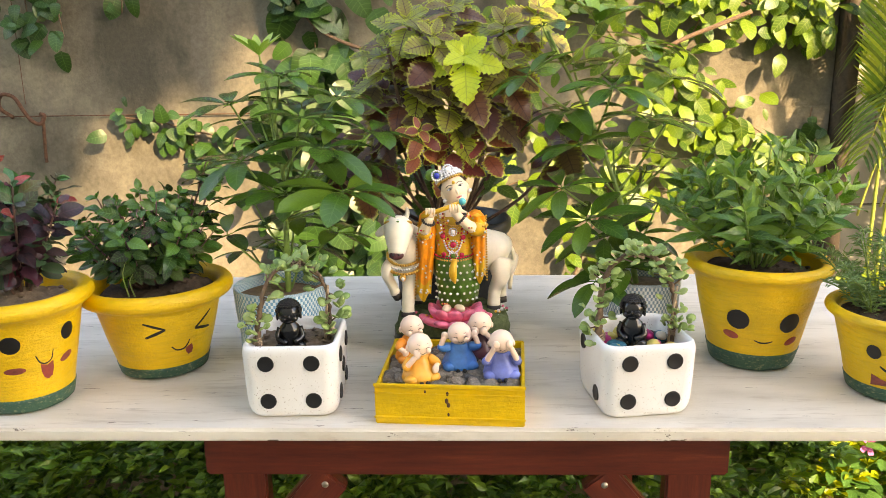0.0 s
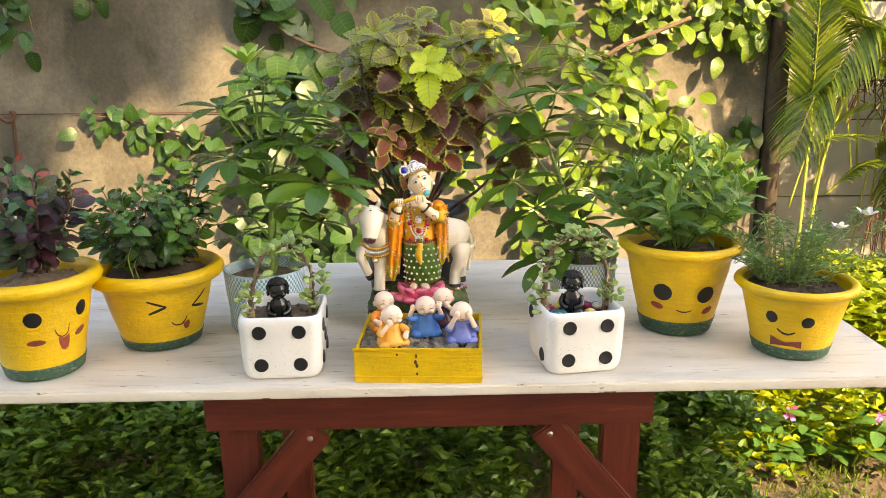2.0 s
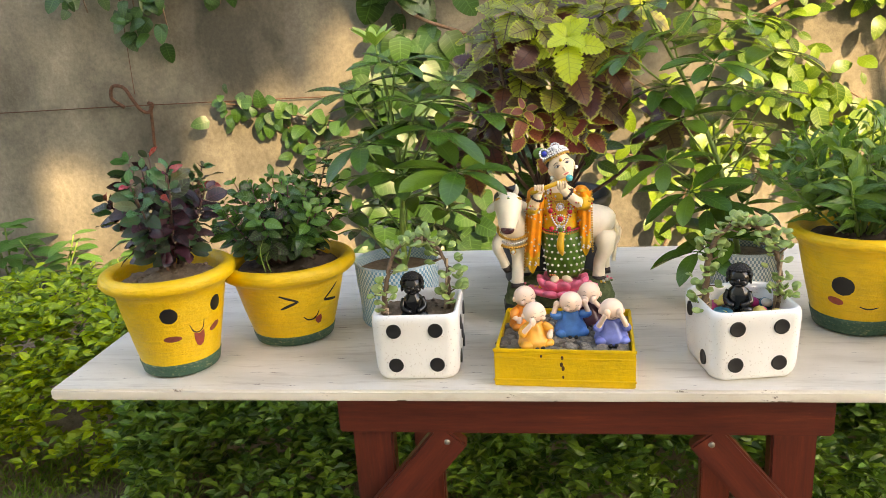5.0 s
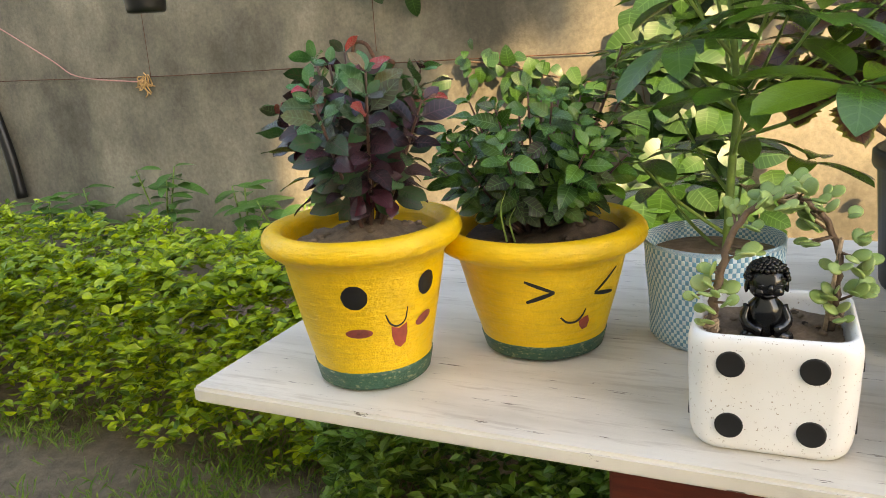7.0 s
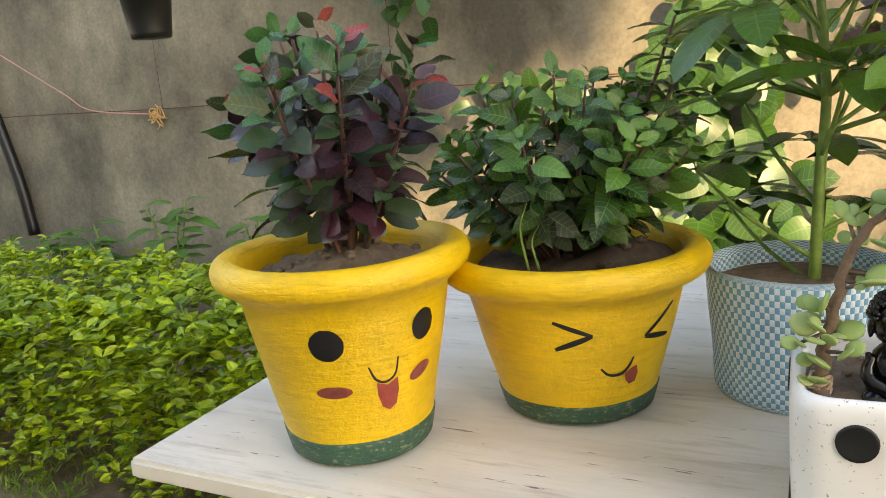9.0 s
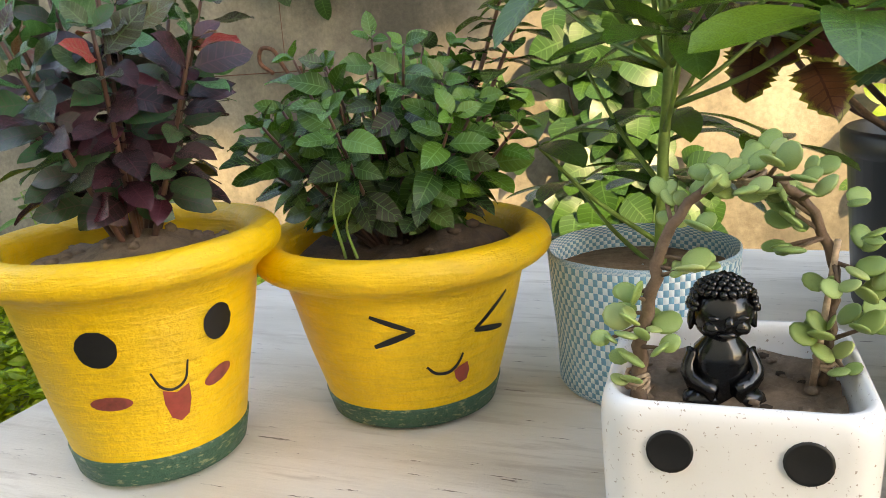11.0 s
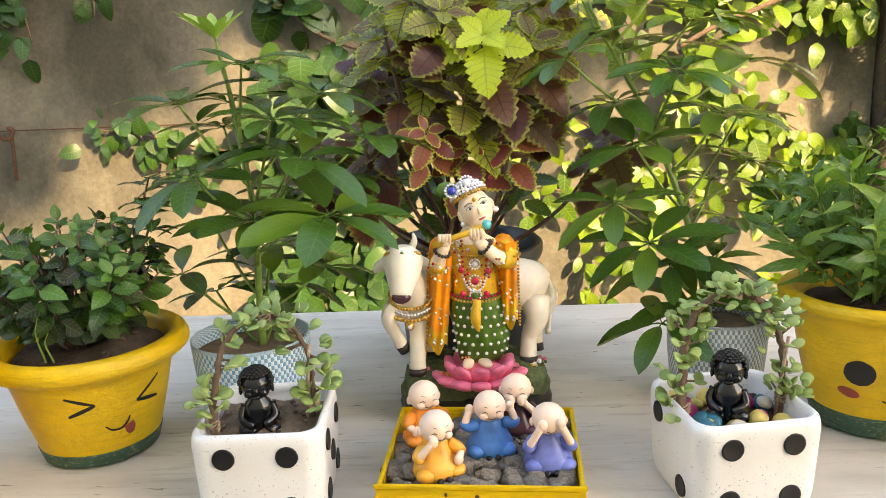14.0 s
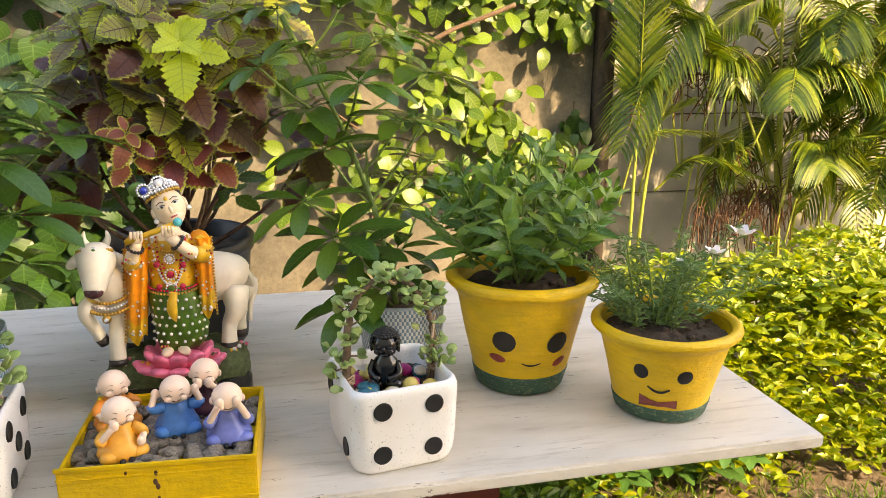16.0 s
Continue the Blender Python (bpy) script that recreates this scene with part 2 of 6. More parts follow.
SHADE_WALL = m_plain("shade_wall_render", (0.62, 0.56, 0.46), 0.9, scale=4)

# ---- mesh helpers ----


def mesh_of(bm, name, mats, smooth=True):
    me = bpy.data.meshes.new(name)
    bm.to_mesh(me)
    bm.free()
    for m in mats if isinstance(mats, (list, tuple)) else [mats]:
        me.materials.append(m)
    if smooth:
        me.polygons.foreach_set("use_smooth", [True] * len(me.polygons))
    return me


def part(name, bm, mats, parent=None, label="", smooth=True):
    ob = new(name, mesh_of(bm, name, mats, smooth) if isinstance(bm, bmesh.types.BMesh) else bm)
    if parent is not None:
        ob.parent = parent
    if label:
        ob["label"] = label
    return ob


def thing(name, at, label, category, group="", rz=0.0):
    e = new(name)
    e.empty_display_size = 0.05
    e.matrix_world = pose(*at, 0, 0, rz)
    return tagged(e, label, category, group)


def add_lathe(bm, prof, n=48, wob=0.0, seed=0, mat=0, uv=False):
    """Turns a list of (radius, z) about the upright axis."""
    rings = []
    for j, (r, z) in enumerate(prof):
        ring = []
        for i in range(n):
            a = 2 * math.pi * i / n
            k = 1 + wob * noise.noise(Vector((math.cos(a) * 1.7 + seed, math.sin(a) * 1.7, z * 25)))
            ring.append(bm.verts.new((r * k * math.cos(a), r * k * math.sin(a), z + wob * 0.02 * noise.noise(Vector((math.cos(a) * 2, math.sin(a) * 2 + seed, j * 0.1))))))
        rings.append(ring)
    lay = bm.loops.layers.uv.verify() if uv else None
    for j in range(len(rings) - 1):
        for i in range(n):
            f = bm.faces.new((rings[j][i], rings[j][(i + 1) % n], rings[j + 1][(i + 1) % n], rings[j + 1][i]))
            f.material_index = mat
            if uv:
                for lp, (du, dv) in zip(f.loops, ((0, 0), (1, 0), (1, 1), (0, 1))):
                    lp[lay].uv = ((i + du) / n, (j + dv) / (len(rings) - 1))
    return rings


def cap(bm, ring, mat=0, flip=False):
    f = bm.faces.new(ring[::-1] if flip else ring)
    f.material_index = mat
    return f


def add_tube(bm, pts, radii, n=8, mat=0, closed=True):
    """Sweeps a round section along points."""
    pts = [Vector(p) for p in pts]
    if isinstance(radii, (int, float)):
        radii = [radii] * len(pts)
    rings = []
    side = None
    for i, p in enumerate(pts):
        d = (pts[min(i + 1, len(pts) - 1)] - pts[max(i - 1, 0)]).normalized()
        if side is None:
            side = d.orthogonal().normalized()
        side = (side - d * side.dot(d)).normalized()
        up = d.cross(side)
        rings.append([bm.verts.new(p + (side * math.cos(2 * math.pi * k / n) + up * math.sin(2 * math.pi * k / n)) * radii[i]) for k in range(n)])
    for a, b in zip(rings, rings[1:]):
        for k in range(n):
            bm.faces.new((a[k], a[(k + 1) % n], b[(k + 1) % n], b[k])).material_index = mat
    if closed:
        cap(bm, rings[0], mat, True)
        cap(bm, rings[-1], mat)
    return rings


def add_ball(bm, c, r, mat=0, sub=2, scale=(1, 1, 1), rot=None):
    m = Matrix.Translation(c) @ (rot or Matrix()) @ Matrix.Diagonal((r * scale[0], r * scale[1], r * scale[2], 1))
    vs = bmesh.ops.create_icosphere(bm, subdivisions=sub, radius=1, matrix=m)["verts"]
    for f in {f for v in vs for f in v.link_faces}:
        f.material_index = mat
    return vs


def add_box(bm, lo, hi, mat=0, bevel=0.0):
    lo, hi = Vector(lo), Vector(hi)
    vs = bmesh.ops.create_cube(bm, size=1, matrix=Matrix.Translation((lo + hi) / 2) @ Matrix.Diagonal((*(hi - lo), 1)))["verts"]
    es = list({e for v in vs for e in v.link_edges})
    for f in {f for v in vs for f in v.link_faces}:
        f.material_index = mat
    if bevel:
        bmesh.ops.bevel(bm, geom=es, offset=bevel, segments=2, affect="EDGES")


def curve_pts(pts, n=8):
    """Smooth run (Catmull-Rom) through points."""
    p = [Vector(q) for q in pts]
    p = [p[0] * 2 - p[1]] + p + [p[-1] * 2 - p[-2]]
    out = []
    for i in range(1, len(p) - 2):
        for k in range(n):
            t = k / n
            out.append(0.5 * ((2 * p[i]) + (p[i + 1] - p[i - 1]) * t + (2 * p[i - 1] - 5 * p[i] + 4 * p[i + 1] - p[i + 2]) * t * t + (3 * p[i] - p[i - 1] - 3 * p[i + 1] + p[i + 2]) * t ** 3))
    out.append(p[-2])
    return out


def leaf_mesh(name, mat, width=0.45, droop=0.25, fold=0.2, peak=0.4, tip=1.0, nu=7, stalk=0.0, tooth=0.0, wave=0.0, seed=0, heart=0.0):
    """A leaf blade one unit long along +x, its face to +z; u runs to the tip, v across."""
    bm = bmesh.new()
    lay = bm.loops.layers.uv.verify()
    rows = []
    cross = (-1.0, -0.55, 0.0, 0.55, 1.0)
    for i in range(nu + 1):
        u = i / nu
        w = 1.0 if u < peak else max(0.0, 1 - ((u - peak) / (1 - peak)) ** (2.0 / tip)) ** (0.70 * tip)
        if u < peak:
            w = math.sin(min(1.0, u / peak) * math.pi / 2) ** (0.8 - 0.45 * heart)
        w = max(w, 0.02) * width / 2
        if tooth and 0 < i < nu:
            w *= 1 + tooth * (1 if i % 2 else -1)
        row = []
        for c in cross:
            x = u - heart * 0.12 * abs(c) * (1 - u) ** 2
            z = -droop * u * u + fold * abs(c) * w + wave * math.sin(u * 9 + seed + c * 2) * abs(c) * 0.06
            row.append((bm.verts.new((x + stalk, c * w, z)), u, c))
        rows.append(row)
    for a, b in zip(rows, rows[1:]):
        for k in range(4):
            q = (a[k], b[k], b[k + 1], a[k + 1])
            f = bm.faces.new([v[0] for v in q])
            for lp, v in zip(f.loops, q):
                lp[lay].uv = (v[1], v[2] * 0.5 + 0.5)
    if stalk:
        add_tube(bm, [(0, 0, 0.0), (stalk * 0.5, 0, 0.012), (stalk + 0.02, 0, 0.0)], 0.014, 4, 0)
    return mesh_of(bm, name, mat)


def leaf_pose(at, way, up=(0, 0, 1), size=1.0):
    x = Vector(way).normalized()
    z = Vector(up)
    z = z - x * z.dot(x)
    if z.length < 1e-3:
        z = x.orthogonal()
    z.normalize()
    y = z.cross(x)
    m = Matrix((x, y, z)).transposed().to_4x4()
    return Matrix.Translation(at) @ m @ Matrix.Diagonal((size, size, size, 1))


def put_leaf(meshes, m, parent, rnd, name="leaf"):
    ob = new(name, rnd.choice(meshes))
    ob.parent = parent
    ob.matrix_basis = m
    return ob


def scatter_leaves(name, places, shape, mat, label, category, kind="stuff"):
    """Many small folded leaves in one mesh. places: rows (x, y, z, wx, wy, wz, size); shape: (width, fold)."""
    a = np.array(places)
    n = len(a)
    p, w, s = a[:, :3], a[:, 3:6], a[:, 6:7]
    w = w / np.linalg.norm(w, axis=1, keepdims=True)
    rr = np.random.RandomState(n)
    up = np.array([0, -0.35, 1.0]) + rr.normal(0, 0.45, (n, 3))
    y = np.cross(up, w)
    y /= np.linalg.norm(y, axis=1, keepdims=True) + 1e-9
    z = np.cross(w, y)
    wd, fo = shape
    blade = [(0, 0, 0), (0.45, -wd / 2, fo), (0.45, 0, 0), (0.45, wd / 2, fo), (1.0, 0, -0.12), (0.75, -wd * 0.36, fo * 0.5), (0.75, wd * 0.36, fo * 0.5)]
    verts = np.stack([p + s * (w * b[0] + y * b[1] + z * b[2]) for b in blade], 1).reshape(-1, 3)
    faces = []
    for i in range(n):
        o = 7 * i
        faces += [(o, o + 1, o + 2), (o, o + 2, o + 3), (o + 1, o + 5, o + 4, o + 2), (o + 2, o + 4, o + 6, o + 3)]
    me = bpy.data.meshes.new(name)
    me.from_pydata(verts.tolist(), [], faces)
    uvl = me.uv_layers.new(name="UVMap")
    uvs = [(b[0], b[1] / wd + 0.5) for b in blade]
    idx = np.empty(len(me.loops), dtype=np.int32)
    me.loops.foreach_get("vertex_index", idx)
    uvl.data.foreach_set("uv", np.array(uvs)[idx % 7].ravel())
    me.materials.append(mat)
    ob = new(name, me)
    return tagged(ob, label, category, kind=kind)

# ---- setting ----
T = 0.72          # height of the table's top
WALL_Y = 2.182


def make_ground():
    bm = bmesh.new()
    # one sheet, fine near the table and coarse towards the horizon
    xs = [-400, -60, -12] + [-5 + 0.1 * i for i in range(101)] + [12, 60, 400]
    ys = [-400, -60, -12, -5] + [-2 + 0.1 * i for i in range(51)] + [8, 60, 400]
    grid = []
    for y in ys:
        row = []
        for x in xs:
            near = abs(x) < 5 and -2 < y < 3
            z = 0.018 * noise.noise(Vector((x * 3, y * 3, 0))) + 0.01 * noise.noise(Vector((x * 11, y * 11, 3))) if near else 0.0
            row.append(bm.verts.new((x, y, z - 0.01)))
        grid.append(row)
    for a, b in zip(grid, grid[1:]):
        for i in range(len(xs) - 1):
            bm.faces.new((a[i], a[i + 1], b[i + 1], b[i]))
    tagged(part("ground", bm, EARTH), "bare brown garden earth with sparse grass", "ground", kind="structure")


make_ground()


def make_wall():
    bm = bmesh.new()
    add_box(bm, (-9, WALL_Y, -0.1), (1.365, WALL_Y + 0.2, 2.75))
    # the seam between the two lifts of plaster is a thin recessed groove
    add_box(bm, (-9, WALL_Y - 0.010, -0.1), (1.363, WALL_Y - 0.0005, 0.917), 0, 0.003)
    tagged(part("wall_north", bm, PLASTER, smooth=False), "grey-beige weathered plaster garden wall with a level seam", "wall", kind="structure")


make_wall()


def make_panel_wall():
    w = thing("wall_east", (0, WALL_Y + 0.06, 0), "cream painted concrete panel wall with level joints", "wall")
    w["kind"] = "structure"
    joints = (-0.05, 0.217, 0.527, 0.847, 1.003, 1.315, 1.628, 1.94, 2.28)
    for z0, z1 in zip(joints, joints[1:]):
        bm = bmesh.new()
        add_box(bm, (1.466, 0, z0 + 0.003), (9, 0.06, z1 - 0.003), 0, 0.003)
        part("panel", bm, PANEL, w, smooth=False)
    bm = bmesh.new()
    add_box(bm, (1.466, 0.02, -0.05), (9, 0.05, 2.4))
    part("backing", bm, CONCRETE_DARK, w, smooth=False)


make_panel_wall()


def make_post():
    bm = bmesh.new()
    add_box(bm, (1.371, WALL_Y - 0.05, -0.02), (1.435, WALL_Y + 0.10, 2.55), 0, 0.006)
    tagged(part("fence_post", bm, CONCRETE_DARK), "dark stained concrete fence post against the wall", "post", kind="structure")


make_post()


def make_shade_wall():
    # unseen wall added behind the walk; its stepped edge throws the shade over the table
    bm = bmesh.new()
    add_box(bm, (-9, -4.3, 0), (2.5, -4.05, 6.6))
    add_box(bm, (2.5, -4.3, 0), (3.5, -4.05, 4.55))
    add_box(bm, (3.5, -4.3, 0), (4.5, -4.05, 4.33))
    tagged(part("shade_wall_south", bm, SHADE_WALL, smooth=False), "plain rendered wall added out of view to shade the table", "wall", kind="structure")


make_shade_wall()

# ---- table ----


def make_table():
    t = thing("table", (0, 0, 0), "weathered white-topped wooden table on red-stained legs", "table")
    bm = bmesh.new()
    add_box(bm, (-0.70, 0.0, T - 0.016), (0.70, 0.635, T), 0, 0.003)
    part("tabletop", bm, TABLETOP, t, "whitewashed board with peeled dark streaks", smooth=False)

    def bar(name, a, b, w, d, roll=0.0):
        bm = bmesh.new()
        a, b = Vector(a), Vector(b)
        length = (b - a).length
        add_box(bm, (0, -d / 2, -w / 2), (length, d / 2, w / 2), 0, 0.003)
        ob = part(name, bm, REDWOOD, t, smooth=False)
        x = (b - a).normalized()
        y = Vector((0, 1, 0)) - x * x.y
        y.normalize()
        m = Matrix((x, y, x.cross(y))).transposed().to_4x4()
        ob.matrix_basis = Matrix.Translation(a) @ m
        return ob

    for y in (0.06, 0.56):
        bar("beam", (-0.312, y, 0.668), (0.336, y, 0.668), 0.070, 0.028)
    for x in (-0.273, 0.297):
        bar("crossbar", (x, 0.075, 0.672), (x, 0.545, 0.672), 0.05, 0.03)
        for y in (0.088, 0.532):
            bar("leg", (x, y, 0.0), (x, y, 0.70), 0.058, 0.026)
    for s, xa, xb in ((1, -0.277, -0.155), (-1, 0.300, 0.178)):
        for y in (0.062, 0.558):
            br = bar("brace", (xa, y, 0.478), (xb, y, 0.628), 0.050, 0.022)
            if y < 0.1:
                for px in (0.008, 0.18):
                    bm = bmesh.new()
                    bmesh.ops.create_uvsphere(bm, u_segments=10, v_segments=6, radius=0.0045, matrix=Matrix.Translation((px, -0.0115, 0)) @ Matrix.Diagonal((1, 0.5, 1, 1)))
                    part("screw", bm, STEEL, br)


make_table()

# ---- yellow painted pots ----


def pot_shape(base_r, rim_r, h, tube):
    """Outer profile of a flared pot; gives the radius at a height too."""
    def radius(z):
        u = z / h
        return base_r + (rim_r - tube * 1.15 - base_r) * (u ** 0.92)
    return radius


def on_pot(radius, ang, z, off=0.0):
    r = radius(z) + off
    return Vector((r * math.cos(ang), r * math.sin(ang), z))


def face_patch(name, radius, ang, z, outline, mat, pot, lift=0.0012, label=""):
    """A flat painted shape laid on the pot: outline as (across, up) in metres round its centre."""
    bm = bmesh.new()
    n = len(outline)
    rings = []
    for k, s in ((0, 1.0), (1, 0.66), (2, 0.33)):
        ring = []
        for x, y in outline:
            zz = z + y * s
            ring.append(bm.verts.new(on_pot(radius, ang + x * s / radius(zz), zz, lift if k else lift * 0.6)))
        rings.append(ring)
    c = bm.verts.new(on_pot(radius, ang, z, lift))
    for a, b in zip(rings, rings[1:]):
        for i in range(n):
            bm.faces.new((a[i], a[(i + 1) % n], b[(i + 1) % n], b[i]))
    for i in range(n):
        bm.faces.new((rings[-1][i], rings[-1][(i + 1) % n], c))
    return part(name, bm, mat, pot, label)


def ellipse(rx, ry, n=36, rough=0.022, tilt=0.0, seed=0):
    r = random.Random(seed)
    out = []
    for i in range(n):
        a = 2 * math.pi * i / n
        k = 1 + r.uniform(-rough, rough)
        x, y = rx * k * math.cos(a), ry * k * math.sin(a)
        out.append((x * math.cos(tilt) - y * math.sin(tilt), x * math.sin(tilt) + y * math.cos(tilt)))
    return out


def face_line(name, radius, ang, z, pts, width, pot, mat=None):
    """A brushed line on the pot through (across, up) points."""
    bm = bmesh.new()
    run = curve_pts([(x, y, 0) for x, y in pts], 5) if len(pts) > 2 else [Vector((*pts[0], 0)).lerp(Vector((*pts[1], 0)), i / 8) for i in range(9)]
    rows = []
    for i, p in enumerate(run):
        d = (run[min(i + 1, len(run) - 1)] - run[max(i - 1, 0)]).normalized()
        nrm = Vector((-d.y, d.x, 0))
        w = width * (0.55 + 0.45 * math.sin(math.pi * (i + 0.6) / (len(run) + 0.4)))
        row = []
        for s in (-1, 0, 1):
            q = p + nrm * (s * w / 2)
            row.append(bm.verts.new(on_pot(radius, ang + q.x / radius(z + q.y), z + q.y, 0.0013 if s == 0 else 0.0007)))
        rows.append(row)
    for a, b in zip(rows, rows[1:]):
        for k in range(2):
            bm.faces.new((a[k], a[k + 1], b[k + 1], b[k]))
    return part(name, bm, mat or BLACK_PAINT, pot)


def yellow_pot(parent, base_r, rim_r, h, tube, band, seed, soil_mat, soil_drop=0.018, mound=0.012, mound_at=(0, 0)):
    """Pot body with rolled rim, green foot band and soil. Returns the body and its radius by height."""
    radius = pot_shape(base_r, rim_r, h, tube)
    bm = bmesh.new()
    prof = [(0.004, 0.0), (base_r * 0.9, 0.0), (base_r, 0.003)]
    zc = h - tube
    prof += [(radius(zc * i / 14), zc * i / 14) for i in range(1, 13)]
    prof = [p for p in prof if p[1] < zc - tube * 0.7]
    rc = rim_r - tube
    prof += [(rc + tube * math.cos(a), zc + tube * math.sin(a)) for a in [radians(d) for d in range(-75, 206, 20)]]
    inner = rc - tube
    prof += [(inner - 0.001, zc - 0.01), (inner - 0.006, zc - 0.03), (inner - 0.014, h * 0.55)]
    rings = add_lathe(bm, prof, 64, 0.012, seed)
    cap(bm, rings[0], 0, True)
    body = part("pot", bm, YELLOW, parent, "yellow brush-painted clay pot with rolled rim")
    bm = bmesh.new()
    prof = [(base_r * 0.9, -0.0004), (base_r + 0.0012, 0.0028)] + [(radius(band * i / 5) + 0.0012, band * i / 5) for i in range(1, 6)] + [(radius(band) - 0.001, band + 0.0012)]
    add_lathe(bm, prof, 64, 0.012, seed)
    part("foot_band", bm, GREEN, body, "dark green painted foot band")
    # soil: a bumpy disc
    bm = bmesh.new()
    rs = inner - 0.003
    n, rows = 40, []
    for j in range(11):
        rr = rs * j / 10
        row = []
        for i in range(n if j else 1):
            a = 2 * math.pi * i / n
            x, y = rr * math.cos(a), rr * math.sin(a)
            d = math.hypot(x - mound_at[0], y - mound_at[1])
            z = h - soil_drop + mound * math.exp(-(d / (rs * 0.45)) ** 2) + 0.006 * noise.noise(Vector((x * 60, y * 60, seed))) + 0.003 * noise.noise(Vector((x * 170, y * 170, seed)))
            if j == 10:
                z -= 0.006
            row.append(bm.verts.new((x, y, z)))
        rows.append(row)
    for i in range(n):
        bm.faces.new((rows[0][0], rows[1][i], rows[1][(i + 1) % n]))
        for j in range(1, 10):
            bm.faces.new((rows[j][i], rows[j + 1][i], rows[j + 1][(i + 1) % n], rows[j][(i + 1) % n]))
    part("soil", bm, soil_mat, parent, "crumbly brown potting soil")
    rr = random.Random(seed + 90)
    for _ in range(26):
        a, q = rr.uniform(0, 6.28), rs * math.sqrt(rr.random()) * 0.9
        s = rr.uniform(0.002, 0.006)
        bm = bmesh.new()
        add_ball(bm, (0, 0, 0), s, 0, 1, (1, rr.uniform(0.6, 1), rr.uniform(0.5, 0.8)))
        d = math.hypot(q * math.cos(a) - mound_at[0], q * math.sin(a) - mound_at[1])
        ob = part("clod", bm, soil_mat, parent)
        ob.location = (q * math.cos(a), q * math.sin(a), h - soil_drop + mound * math.exp(-(d / (rs * 0.45)) ** 2) + s * 0.3)
    return body, radius


POTS = "yellow face pots on the table"
P1, P2, P4, P5 = (-0.546, 0.086), (-0.412, 0.197), (0.413, 0.217), (0.554, 0.110)

pot1 = thing("potted_plant", (*P1, T), "yellow pot with smiling face and red-purple bloodleaf plant", "potted plant", POTS)
b1, r1 = yellow_pot(pot1, 0.0505, 0.0920, 0.149, 0.0105, 0.020, 1, SOIL, 0.017, 0.018, (0.012, 0.0))
z1 = lambda z: z - T
face_patch("eye", r1, radians(-69), z1(0.817), ellipse(0.0115, 0.0115, seed=1), BLACK_PAINT, b1)
face_patch("eye", r1, radians(-13), z1(0.819), ellipse(0.0100, 0.0112, seed=2), BLACK_PAINT, b1)
face_patch("cheek", r1, radians(-69), z1(0.782), ellipse(0.0120, 0.0045, seed=3), BROWNRED_PAINT, b1)
face_patch("cheek", r1, radians(-13), z1(0.785), ellipse(0.0100, 0.0050, seed=4, tilt=0.35), BROWNRED_PAINT, b1)
face_patch("tongue", r1, radians(-37), z1(0.7765), [(-0.0075, 0.009), (0, 0.006), (0.0075, 0.010), (0.008, 0.0), (0.006, -0.010), (0.001, -0.0135), (-0.004, -0.010), (-0.007, 0.0)], RED_PAINT, b1)
face_line("mouth", r1, radians(-39), z1(0.7935), [(-0.0105, 0.005), (-0.006, -0.005), (0.001, -0.0085), (0.008, -0.004), (0.0105, 0.008)], 0.0018, b1)

pot2 = thing("potted_plant", (*P2, T), "yellow pot with winking face and dense dark green leafy plant", "potted plant", POTS)
b2, r2 = yellow_pot(pot2, 0.0565, 0.1025, 0.127, 0.0110, 0.017, 2, SOIL_DARK, 0.015, 0.020, (0.045, -0.01))
face_line("eye", r2, radians(-74), z1(0.798), [(-0.013, 0.0105), (0.0135, -0.0010)], 0.0036, b2)
face_line("eye", r2, radians(-74), z1(0.798), [(-0.012, -0.0110), (0.0135, -0.0010)], 0.0044, b2)
face_line("eye", r2, radians(-24), z1(0.793), [(0.013, 0.0170), (-0.013, -0.003)], 0.0036, b2)
face_line("eye", r2, radians(-24), z1(0.793), [(0.014, -0.0085), (-0.013, -0.003)], 0.0044, b2)
face_line("mouth", r2, radians(-49), z1(0.768), [(-0.0125, 0.002), (-0.006, -0.004), (0.003, -0.0045), (0.009, 0.001), (0.012, 0.0075)], 0.0024, b2)
face_patch("tongue", r2, radians(-40), z1(0.7605), [(-0.005, 0.003), (0.0, 0.006), (0.0045, 0.0075), (0.0065, 0.001), (0.005, -0.006), (0.0, -0.0075), (-0.0035, -0.003)], RED_PAINT, b2)

pot4 = thing("potted_plant", (*P4, T), "yellow pot with wide-eyed smiling face and bushy lance-leaved plant", "potted plant", POTS)
b4, r4 = yellow_pot(pot4, 0.0535, 0.0960, 0.148, 0.0080, 0.025, 3, SOIL_DARK, 0.020, 0.008)
face_patch("eye", r4, radians(-125), z1(0.797), ellipse(0.0145, 0.0140, seed=5), BLACK_PAINT, b4)
face_patch("eye", r4, radians(-71), z1(0.794), ellipse(0.0145, 0.0140, seed=6), BLACK_PAINT, b4)
face_patch("cheek", r4, radians(-133), z1(0.773), ellipse(0.0105, 0.0055, seed=7, tilt=-0.2), RED_PAINT, b4)
face_patch("cheek", r4, radians(-63), z1(0.766), ellipse(0.0100, 0.0055, seed=8, tilt=0.3), RED_PAINT, b4)
face_line("mouth", r4, radians(-97), z1(0.767), [(-0.0115, 0.0018), (-0.004, -0.0012), (0.004, -0.0012), (0.0115, 0.001)], 0.0024, b4)

